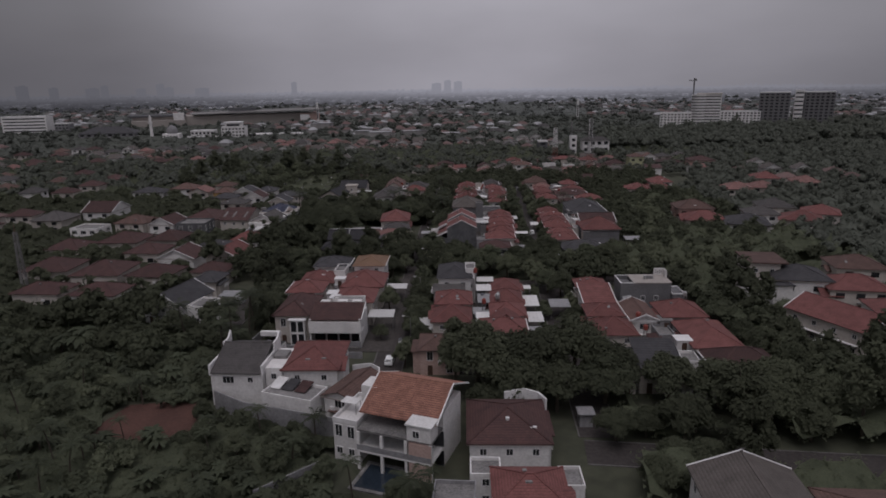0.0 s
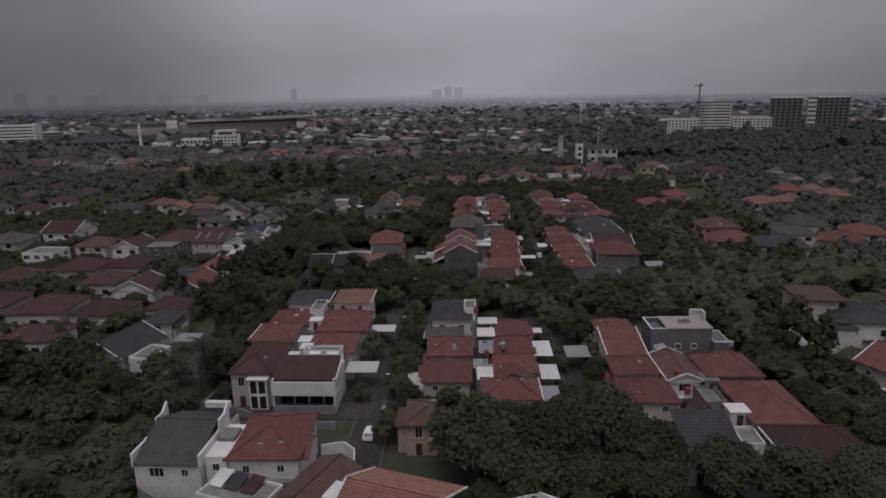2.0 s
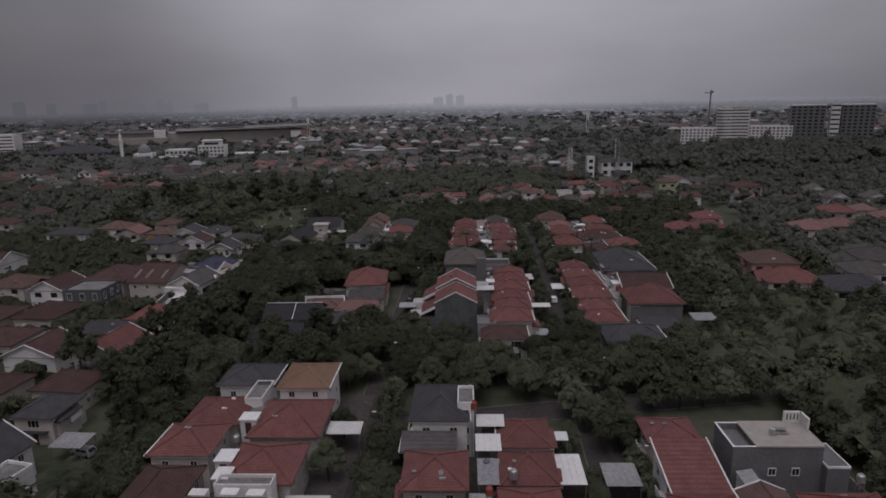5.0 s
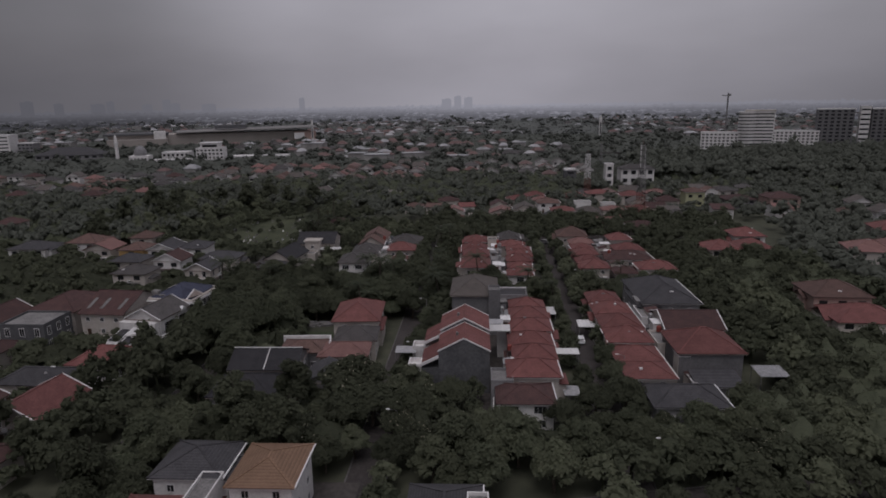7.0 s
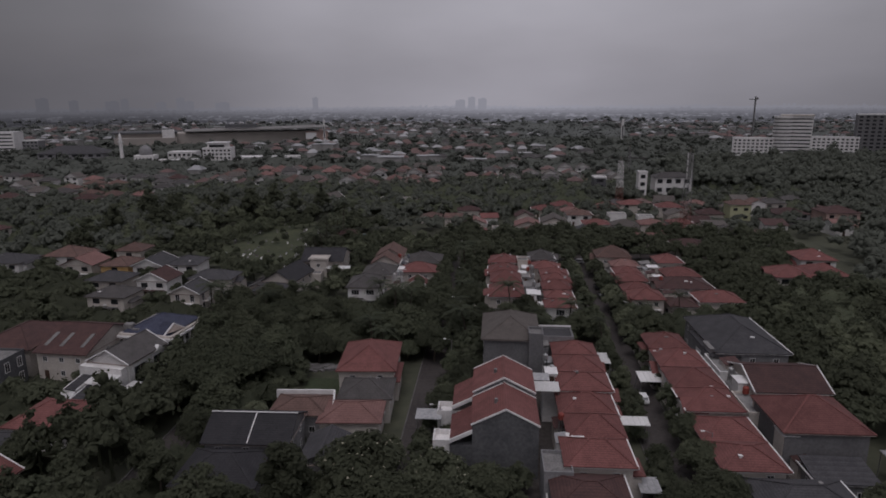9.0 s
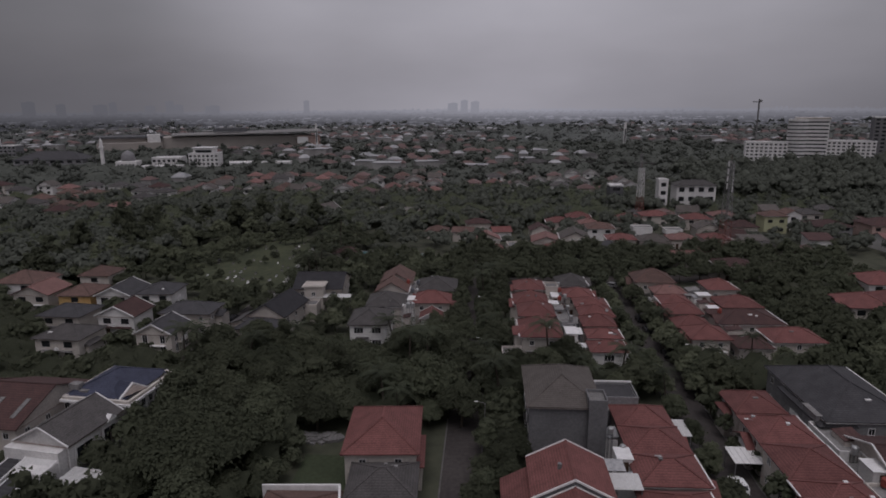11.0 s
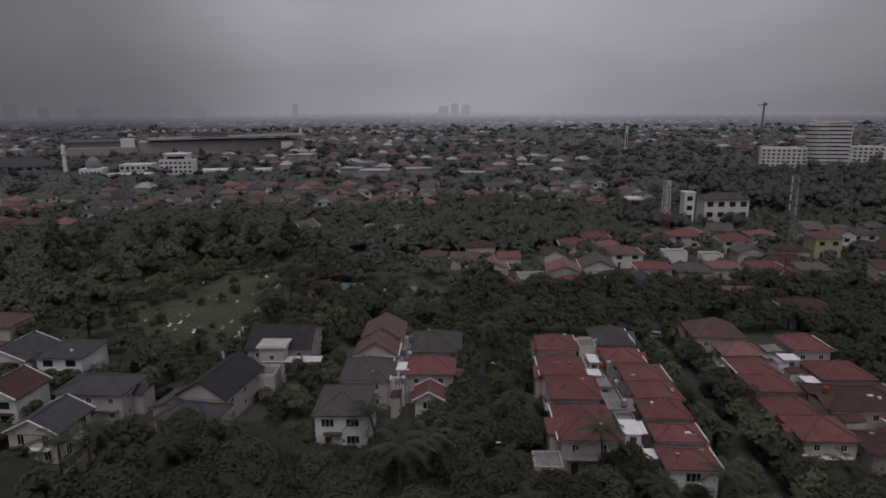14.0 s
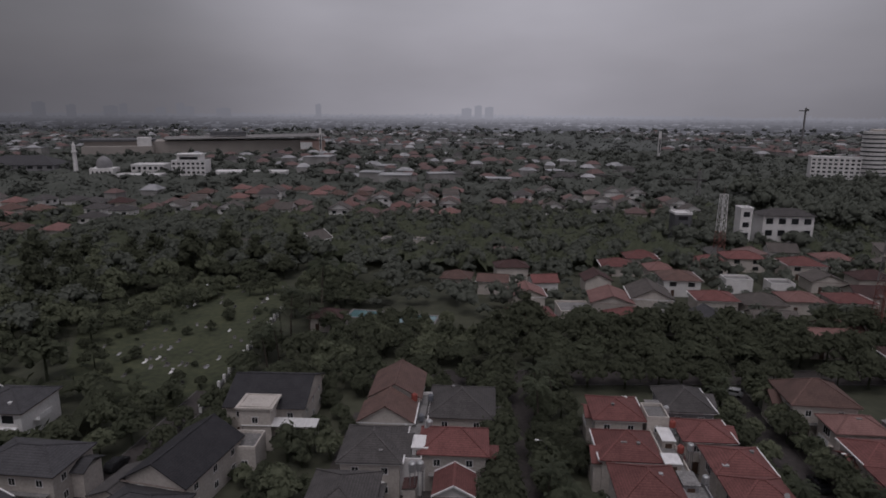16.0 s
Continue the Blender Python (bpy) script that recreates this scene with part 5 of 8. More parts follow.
flat_building(-6.0, 321.0, 3.4, 22, -4, 5.6, "white", "long white service yard roof between houses", win="")

# ---------------------------------------------------------------- third central and east blocks
RROW = "third central block"
house(27.2, 325.4, 8.7, 9.1, -5, 6.3, "hip", "red", "cream", 26, group=RROW)
house(25.8, 314.2, 9.3, 9.3, -5, 6.3, "hip", "red", "cream", 26, group=RROW)
house(25.2, 302.8, 9.1, 9.9, -5, 6.3, "hip", "red", "cream", 26, group=RROW)
house(24.0, 290.6, 9.7, 11.9, -5, 6.3, "hip", "red", "cream", 26, group=RROW)
house(39.8, 328.4, 8.7, 9.9, -5, 6.5, "hip", "grey", "grey", 27, group=RROW)
house(39.4, 318.8, 8.3, 7.7, -5, 6.3, "hip", "red", "cream", 26, group=RROW)
house(40.6, 309.8, 8.7, 8.1, -5, 6.3, "hip", "red", "cream", 26, group=RROW)
house(39.6, 301.2, 8.5, 7.7, -5, 6.3, "hip", "red", "cream", 26, group=RROW)
house(38.0, 293.6, 7.9, 7.1, -5, 6.3, "hip", "red", "cream", 26, group=RROW)
house(37.4, 286.6, 7.9, 6.1, -5, 6.3, "hip", "red", "cream", 26, group=RROW)
house(36.4, 279.8, 8.1, 6.5, -5, 6.3, "hip", "red", "white", 26, group=RROW)
flat_building(32.4, 314.0, 2.8, 18, -5, 4.6, "cream", "cream service wing between two rows of roofs", win="")
flat_building(31.4, 299.4, 3.2, 9, -5, 5.6, "grey", "grey service wing with a stained flat roof", win="")
flat_building(30.2, 284.6, 3.0, 6, -5, 4.4, "cream", "cream service wing with a stained flat roof", win="")
flat_building(33.0, 322.8, 3.4, 5.0, -5, 6.8, "cream", "cream stair box on a roof", win="S")
flat_building(31.2, 290.6, 3.0, 7.0, -5, 5.4, "grey", "grey flat roof beside red roofs", win="S")
carport(31.6, 288.0, 2.8, 3.6, -5, 6.4, label="white sheet roof over a back yard")
flat_building(16.8, 284.0, 4.2, 4.4, -5, 3.4, "cream", "cream front canopy with a flat roof", win="")
for i, (tx, ty) in enumerate(((34.6, 319.0), (33.4, 303.6), (32.4, 296.0), (33.0, 311.4))):
    water_tank(tx, ty, 5.8, ("red", "steel", "steel", "red")[i], 0.5, 1.1)
VROW = "third east block"
house(63.6, 313.0, 8.2, 8.1, -5, 5.2, "hip", "red", "cream", 25, group=VROW)
house(62.6, 304.8, 8.6, 7.7, -5, 5.2, "hip", "red", "cream", 25, group=VROW)
house(61.6, 296.8, 8.6, 7.7, -5, 5.2, "hip", "red", "cream", 25, group=VROW)
house(61.2, 288.0, 9.2, 8.7, -5, 5.2, "hip", "red", "cream", 25, group=VROW)
house(64.0, 330.6, 11.6, 10.4, -7, 6.5, "hip", "brown", "cream", 26, group=VROW)
house(65.4, 321.4, 9.2, 6.9, -5, 5.0, "hip", "pinkish", "cream", 24, group=VROW)
house(79.2, 321.4, 8.6, 9.0, -4, 6.6, "hip", "red", "cream", 26, group=VROW)
house(78.6, 309.4, 10.6, 9.2, -4, 5.6, "hip", "red", "cream", 24, group=VROW)
house(74.8, 298.0, 15.4, 11.5, -4, 5.8, "hip", "maroon", "cream", 20, group=VROW)
house(80.0, 286.6, 12, 9, -4, 5.0, "hip", "red", "cream", 24, group=VROW)
house(70.0, 285.4, 8, 8, -4, 4.6, "hip", "maroon", "cream", 22, group=VROW)
flat_building(70.2, 311.0, 3.4, 12, -4, 4.4, "cream", "cream service wing between two rows of roofs", win="")
carport(55.0, 289.0, 3.6, 6.0, -5, 3.2, GREYSHEET, "grey sheet-roofed carport beside the street")

# ---------------------------------------------------------------- houses far over to the east
house(114.0, 252.0, 15, 13, -8, 6.8, "hip", "brown", "pink", 24)
house(112.5, 238.5, 16, 13, -10, 4.8, "hip", "red", "cream", 24)
house(124.0, 226.5, 15, 15, -20, 5.6, "hip", "charcoal", "white", 22)
house(136.5, 240.0, 13, 12, -14, 6.0, "hip", "grey", "white", 24)
house(150.0, 254.0, 14, 14, -14, 6.0, "hip", "grey", "cream", 24)
house(146.0, 228.0, 14, 13, -30, 6.0, "hip", "red", "cream", 24)
house(160.0, 238.0, 14, 13, -30, 6.0, "hip", "red", "cream", 24)
house(158.0, 300.0, 14, 14, -18, 6.0, "hip", "pinkish", "cream", 24)
house(174.0, 306.0, 13, 13, -18, 5.4, "hip", "pinkish", "cream", 24)
house(190.0, 332.0, 14, 14, -18, 6.0, "hip", "red", "cream", 24)
house(204.0, 318.0, 14, 14, -18, 5.4, "hip", "pinkish", "cream", 24)
house(110.8, 308.0, 11, 12, -8, 5.8, "hip", "red", "cream", 24)
house(124.0, 312.0, 12, 12, -8, 5.0, "hip", "red", "cream", 24)
house(130.0, 328.0, 12, 12, -8, 5.8, "hip", "red", "white", 24)

# slim outbuildings over the back yards of the third block
for px, py, w, d, h, stuff in ((31.2, 304.0, 2.0, 3.2, 6.6, "grey"), (33.6, 298.4, 2.6, 2.0, 5.6, "grey"), (31.0, 309.6, 2.2, 2.6, 6.2, "cream"), (34.2, 326.4, 2.4, 3.0, 6.4, "grey"), (30.4, 287.4, 2.4, 4.4, 6.8, "white"), (32.2, 282.2, 2.0, 2.4, 5.2, "cream"), (33.0, 317.4, 1.8, 4.0, 5.8, "cream"),
                               (70.4, 304.6, 2.4, 3.4, 5.8, "white"), (72.2, 314.8, 3.2, 3.0, 6.2, "cream"), (69.6, 318.4, 2.0, 4.6, 5.4, "grey"), (60.6, 232.4, 2.8, 3.2, 6.6, "white"), (58.8, 214.6, 2.2, 3.0, 6.2, "cream"), (61.8, 248.0, 2.4, 4.2, 7.0, "grey"), (26.0, 236.0, 2.0, 3.0, 7.2, "white"), (25.4, 212.6, 2.4, 2.8, 6.6, "cream"),
                               (-22.8, 152.6, 2.4, 3.0, 6.8, "white"), (-22.0, 163.4, 2.6, 2.4, 7.2, "white"), (-21.6, 146.8, 2.0, 2.6, 7.6, "cream"), (52.4, 128.0, 2.6, 3.2, 6.4, "grey"), (51.4, 116.4, 3.0, 2.8, 6.6, "white"), (-5.2, 313.4, 2.2, 3.4, 6.8, "white"), (-6.4, 331.6, 2.4, 3.0, 6.6, "cream")):
    head = thing("outbuilding", px, py, 0, -5, stuff + " rendered outbuilding with a flat cap in a back yard", "outbuilding", "outbuildings")
    part("wall", Shape().box(0, 0, -0.3, w, d, h + 0.3), PAINT[stuff], head)
    part("roof", Shape().box(0, 0, h, w + 0.35, d + 0.35, 0.16), SLAB if stuff == "grey" else TRIM, head)
    part("door", DOOR, None, head, at=pose(0, -d / 2 - 0.03, h - 2.5, 0, 0, 0))

# lean-to roofs, low walls and tanks of the service yards
yrng = np.random.default_rng(77)
for x0, y0, x1, y1, count in ((13.0, 130, 16.5, 162, 7), (23.5, 204, 27.5, 256, 9), (58.5, 206, 62.5, 252, 8), (31.0, 284, 35.0, 326, 9), (68.0, 290, 71.0, 324, 6), (-23.5, 140, -21.0, 178, 7), (47.0, 118, 50.0, 150, 6), (-6.5, 304, -3.5, 332, 5)):
    for i in range(count):
        s = (i + float(yrng.uniform(0.1, 0.9))) / count
        px, py = x0 + (x1 - x0) * s + float(yrng.uniform(-0.8, 0.8)), y0 + (y1 - y0) * s
        roll = yrng.random()
        if roll < 0.72:
            lean = thing("lean_to", px, py, 0, -5, ("rusty", "grey", "stained")[i % 3] + " sheet lean-to over a service yard", "lean-to", "lean-to roofs")
            w, d, h = float(yrng.uniform(2.0, 3.6)), float(yrng.uniform(2.0, 4.4)), float(yrng.uniform(3.0, 6.4))
            part("sheet", Shape().add([(-w / 2, -d / 2, h), (w / 2, -d / 2, h + 0.4), (w / 2, d / 2, h + 0.4), (-w / 2, d / 2, h), (-w / 2, -d / 2, h - 0.08), (w / 2, -d / 2, h + 0.32), (w / 2, d / 2, h + 0.32), (-w / 2, d / 2, h - 0.08)],
                                      [(0, 1, 2, 3), (7, 6, 5, 4), (0, 4, 5, 1), (1, 5, 6, 2), (2, 6, 7, 3), (3, 7, 4, 0)]), (TILE["maroon"], GREYSHEET, SLAB)[i % 3], lean)
            part("wall", Shape().box(0, 0, -0.2, w - 0.3, d - 0.3, h), PAINT[("cream", "white", "grey")[i % 3]], lean)
        else:
            water_tank(px, py, float(yrng.uniform(4.6, 6.6)), ("red", "steel", "grey", "steel")[int(yrng.integers(0, 4))], 0.5, 1.1)

# ---------------------------------------------------------------- trees


def ico(level):
    b = bmesh.new()
    bmesh.ops.create_icosphere(b, subdivisions=level, radius=1.0)
    b.verts.ensure_lookup_table()
    v = np.array([tuple(p.co) for p in b.verts])
    f = np.array([[p.index for p in face.verts] for face in b.faces])
    b.free()
    return v, f


ICO = {1: ico(1), 2: ico(2)}


def crown_arrays(rng, radius, low, high, blobs, leaves, leaf, level=2, flat=0.8):
    """Leaf clumps over a bunch of uneven lumps. Gives vertices and triangles."""
    centres, sizes = [], []
    if blobs > 5:
        blobs = int(blobs * 1.7)
    for i in range(blobs):
        a = 2.4 * i + rng.uniform(-0.4, 0.4)
        far = radius * 0.74 * math.sqrt((i + 0.3) / blobs)
        size = radius * (rng.uniform(0.22, 0.42) if blobs > 5 else rng.uniform(0.34, 0.5))
        up = low + size * flat + (high - low - 2 * size * flat) * max(0.0, 1 - (far / radius) ** 1.6) * rng.uniform(0.6, 1.0)
        centres.append((far * math.cos(a), far * math.sin(a), up))
        sizes.append(size)
    centres, sizes = np.array(centres), np.array(sizes)
    verts, tris, n = [], [], 0
    bv, bf = ICO[level]
    for c, s in zip(centres, sizes):  # the dense inside of each lump
        jag = 1 + rng.normal(0, 0.13, (len(bv), 1))
        verts.append(c + bv * jag * s * (0.78 if blobs > 5 else 0.86) * np.array([1, 1, flat]))
        tris.append(bf + n)
        n += len(bv)
    k = leaves * 2
    pick = rng.integers(0, blobs, k)
    way = rng.normal(0, 1, (k, 3))
    way[:, 2] = np.where(rng.random(k) < 0.75, np.abs(way[:, 2]), way[:, 2])
    way /= np.linalg.norm(way, axis=1, keepdims=True)
    at = centres[pick] + way * sizes[pick][:, None] * rng.uniform(*((0.72, 1.24) if blobs > 5 else (0.82, 1.12)), (k, 1)) * np.array([1, 1, flat])
    gap = np.linalg.norm((at[:, None] - centres[None]) / np.array([1, 1, flat]), axis=2) / sizes[None]
    at, way = at[gap.min(1) > 0.7][:leaves], way[gap.min(1) > 0.7][:leaves]
    k = len(at)
    normal = way + rng.normal(0, 0.42, (k, 3)) + np.array([0, 0, 0.35])
    normal /= np.linalg.norm(normal, axis=1, keepdims=True)
    side = np.cross(normal, rng.normal(0, 1, (k, 3)))
    side /= np.linalg.norm(side, axis=1, keepdims=True)
    other = np.cross(normal, side)
    size = leaf * rng.uniform(0.6, 1.4, (k, 1))
    corners = np.stack([at - side * size * 0.55 - other * size * 0.3, at + side * size * 0.55 - other * size * 0.35, at + other * size * 0.8 + way * size * 0.15], 1).reshape(-1, 3)
    verts.append(corners)
    tris.append(np.arange(3 * k).reshape(-1, 3) + n)
    return np.concatenate(verts), np.concatenate(tris)


def mesh_of(name, verts, faces, material, smooth=False):
    me = bpy.data.meshes.new(name)
    me.from_pydata([tuple(p) for p in verts.tolist()], [], [tuple(f) for f in faces.tolist()])
    me.materials.append(material)
    if smooth:
        me.shade_smooth()
    me.update()
    return me


def trunk_shape(rng, height, radius, r):
    """A tapered trunk that forks into limbs."""
    shape = Shape()
    fork = height * 0.42
    bend = Vector((rng.uniform(-0.4, 0.4), rng.uniform(-0.4, 0.4), fork))
    shape.tube((0, 0, -0.4), bend, r, r * 0.75, 8)
    for i in range(5):
        a = 1.26 * i + rng.uniform(-0.3, 0.3)
        far = radius * rng.uniform(0.35, 0.6)
        tip = Vector((far * math.cos(a), far * math.sin(a), height * rng.uniform(0.68, 0.85)))
        elbow = bend.lerp(tip, 0.5) + Vector((0, 0, -0.2))
        shape.tube(bend, elbow, r * 0.5, r * 0.36, 6)
        shape.tube(elbow, tip, r * 0.36, r * 0.12, 5)
    return shape


KINDS = {  # radius, low, high, lumps, leaves, leaf size, foliage, flatness
    "broad": (4.2, 1.2, 8.6, 13, 3400, 0.325, "dark", 0.8),
    "round": (3.2, 0.8, 7.6, 10, 2800, 0.295, "mid", 0.95),
    "tall": (2.8, 1.3, 11.0, 12, 3000, 0.305, "dark", 1.1),
    "light": (3.5, 0.9, 7.8, 11, 3100, 0.305, "light", 0.85),
    "spreading": (6.0, 2.4, 9.4, 18, 4600, 0.37, "mid", 0.6),
    "giant": (9.6, 3.0, 13.5, 26, 11000, 0.40, "mid", 0.62),
    "shrub": (1.7, 0.1, 2.8, 6, 800, 0.26, "mid", 0.9),
    "blooming": (3.4, 0.9, 7.2, 11, 3100, 0.305, "dark", 0.85),
}
WORDS = {"broad": "dark green broad-crowned garden tree", "round": "round-headed green street tree", "tall": "tall dark green tree with a narrow crown", "light": "yellow-green leafy tree with lumpy crown",
         "spreading": "wide spreading green shade tree", "giant": "huge domed green shade tree in a garden", "shrub": "low leafy green shrub on open ground", "blooming": "dark green tree dotted with cream blossom"}
TREES = {}
for kind_no, (kind, (radius, low, high, lumps, leaves, leaf, hue, flat)) in enumerate(KINDS.items()):
    for variant in range(3):
        rng = np.random.default_rng(100 * kind_no + variant)
        proto = []
        crown_v, crown_f = crown_arrays(rng, radius, low, high, lumps, leaves, leaf, 1, flat)
        trunk = trunk_shape(rng, high, radius, 0.1 if kind == "shrub" else 0.07 * radius).mesh("trunk", BARK)
        bloom = None
        if kind == "blooming":
            keep = rng.choice(np.arange(len(crown_f) - 1900, len(crown_f)), 110, replace=False)
            petals = crown_v[crown_f[keep]].mean(1)[:, None] + (crown_v[crown_f[keep]] - crown_v[crown_f[keep]].mean(1)[:, None]) * 0.55 + np.array([0, 0, 0.2])
            bloom = mesh_of("blossom", petals.reshape(-1, 3), np.arange(3 * len(keep)).reshape(-1, 3), LEAF["blossom"])
        TREES[kind, variant] = (trunk, mesh_of("crown", crown_v, crown_f, LEAF[hue]), bloom)
COUNT = {}


def tree(kind, x, y, scale, rng, name="tree"):
    COUNT[kind] = COUNT.get(kind, 0) + 1
    trunk, crown, bloom = TREES[kind, int(rng.integers(0, 3))]
    plant = thing("shrub" if kind == "shrub" else name, x, y, 0, float(rng.uniform(0, 360)), WORDS[kind], "shrub" if kind == "shrub" else "tree", "trees of the neighbourhood")
    plant.scale = (scale, scale, scale * float(rng.uniform(0.88, 1.12)))
    part("trunk", trunk, None, plant)
    top = part("crown", crown, None, plant)
    if bloom:
        part("blossom", bloom, None, top, "cream blossom clusters")
    return plant


def palm_mesh(rng, height):
    trunk, fronds = Shape(), Shape()
    lean = rng.uniform(-1.0, 1.0, 2)
    last = Vector((0, 0, -0.3))
    for i in range(1, 6):
        here = Vector((lean[0] * (i / 5) ** 2, lean[1] * (i / 5) ** 2, height * i / 5))
        trunk.tube(last, here, 0.2 - 0.018 * (i - 1), 0.2 - 0.018 * i, 7)
        last = here
    for i in range(17):
        a, rise = 2.4 * i, 1.15 - 1.35 * (i / 17)
        way = Vector((math.cos(a), math.sin(a), 0))
        side = Vector((-way.y, way.x, 0))
        length = rng.uniform(2.6, 3.4)
        spine = [last + way * length * s * math.cos(rise * (1 - 0.4 * s)) + Vector((0, 0, length * (s * math.sin(rise) - 0.62 * s * s))) for s in (0, 0.2, 0.4, 0.6, 0.8, 1.0)]
        for p, q in zip(spine, spine[1:]):
            fronds.add([p, q, q + side * 0.04, p + side * 0.04], [(0, 1, 2, 3)])
            for s in (-1, 1):
                for h in (0.0, 0.34, 0.67):
                    base = p.lerp(q, h)
                    tip = base + side * s * 0.62 + way * 0.3 + Vector((0, 0, -0.28))
                    fronds.add([base, base + way * 0.16, tip], [(0, 1, 2)])
    return trunk.mesh("trunk", BARK), fronds.mesh("fronds", LEAF["palm"])


PALMS = [palm_mesh(np.random.default_rng(40 + i), 6.0 + i) for i in range(4)]


def palm(x, y, scale, rng):
    trunk, fronds = PALMS[int(rng.integers(0, 4))]
    plant = thing("palm_tree", x, y, 0, float(rng.uniform(0, 360)), "coconut palm with drooping feathery fronds", "palm tree", "palms among the gardens")
    plant.scale = (scale, scale, scale)
    part("trunk", trunk, None, plant)
    part("fronds", fronds, None, plant)
    return plant


def banana_mesh(rng):
    stems, leaves = Shape(), Shape()
    for k in range(4):
        bx, by = rng.uniform(-0.9, 0.9, 2)
        h = rng.uniform(1.6, 2.6)
        stems.tube((bx, by, -0.2), (bx, by, h), 0.14, 0.09, 6)
        for i in range(8):
            a = 2.4 * i + k
            way, length = Vector((math.cos(a), math.sin(a), 0)), rng.uniform(1.5, 2.3)
            side = Vector((-way.y, way.x, 0))
            rise = rng.uniform(0.5, 1.2)
            row = []
            for s, wide in ((0, 0.06), (0.25, 0.3), (0.55, 0.36), (0.85, 0.24), (1.0, 0.03)):
                mid = Vector((bx, by, h)) + way * length * s * math.cos(rise * (1 - 0.3 * s)) + Vector((0, 0, length * (s * math.sin(rise) - 0.8 * s * s)))
                row.append((mid + side * wide + Vector((0, 0, -0.1)), mid, mid - side * wide + Vector((0, 0, -0.1))))
            for p, q in zip(row, row[1:]):
                leaves.add([p[0], q[0], q[1], p[1]], [(0, 1, 2, 3)])
                leaves.add([p[1], q[1], q[2], p[2]], [(0, 1, 2, 3)])
    return stems.mesh("stem", BARK), leaves.mesh("leaves", LEAF["palm"])


BANANAS = [banana_mesh(np.random.default_rng(60 + i)) for i in range(3)]


def banana(x, y, scale, rng):
    stem, leaves = BANANAS[int(rng.integers(0, 3))]
    plant = thing("banana_plant", x, y, 0, float(rng.uniform(0, 360)), "banana clump with broad arching leaves", "banana plant", "banana plants on the open lot")
    plant.scale = (scale, scale, scale)
    part("stem", stem, None, plant)
    part("leaves", leaves, None, plant)
    return plant


SUM, BEYOND = {"tree": 0}, {}
PLANTED = []  # (x, y, radius)


def room(x, y, r):
    return all((x - px) ** 2 + (y - py) ** 2 > (0.62 * (r + pr)) ** 2 for px, py, pr in PLANTED if abs(px - x) < 12 and abs(py - y) < 12)


def inside(outline, x, y):
    odd = False
    for (x0, y0), (x1, y1) in zip(outline, outline[1:] + outline[:1]):
        if (y0 > y) != (y1 > y) and x < (x1 - x0) * (y - y0) / (y1 - y0) + x0:
            odd = not odd
    return odd


def grove(rng, outline, kinds, count, r_low, r_high, clear=0.9):
    """Trees of the given kinds inside an outline, clear of houses and roads."""
    xs, ys = [p[0] for p in outline], [p[1] for p in outline]
    done = 0
    for _ in range(count * 25):
        x, y = float(rng.uniform(min(xs), max(xs))), float(rng.uniform(min(ys), max(ys)))
        if not inside(outline, x, y):
            continue
        r = min(float(rng.uniform(r_low, r_high)), clearance(x, y) + clear)
        if r < r_low * 0.75 or not room(x, y, r):
            continue
        kind = kinds[int(rng.integers(0, len(kinds)))]
        if kind == "palm":
            palm(x, y, r / 3.0, rng)
        elif kind == "banana":
            banana(x, y, r / 2.0, rng)
        elif kind == "shrub" or (SUM["tree"] < 300 and -45 < x < 70 and y < 372):
            SUM["tree"] += kind != "shrub"
            tree(kind, x, y, r / KINDS[kind][0], rng)
        else:
            BEYOND.setdefault(KINDS[kind][6], []).append((kind, x, y, r / KINDS[kind][0]))
        PLANTED.append((x, y, r))
        done += 1
        if done >= count:
            break


def avenue(rng, x0, y0, x1, y1, off, step, kinds, r_low, r_high, skip):
    """Trees at uneven steps along a lane, off to one side of its middle."""
    length = math.hypot(x1 - x0, y1 - y0)
    nx, ny = (y1 - y0) / length, -(x1 - x0) / length
    s = step * 0.5
    while s < length:
        if rng.random() >= skip:
            j = float(rng.uniform(-0.5, 0.5))
            x, y, r = x0 + (x1 - x0) * s / length + nx * (off + j), y0 + (y1 - y0) * s / length + ny * (off + j), float(rng.uniform(r_low, r_high))
            kind = kinds[int(rng.integers(0, len(kinds)))]
            if kind == "palm":
                palm(x, y, r / 3.0, rng)
            elif SUM["tree"] < 300 or kind == "shrub":
                SUM["tree"] += kind != "shrub"
                tree(kind, x, y, r / KINDS[kind][0], rng)
            else:
                BEYOND.setdefault(KINDS[kind][6], []).append((kind, x, y, r / KINDS[kind][0]))
            PLANTED.append((x, y, r))
        s += step * float(rng.uniform(0.7, 1.3))


rng = np.random.default_rng(7)
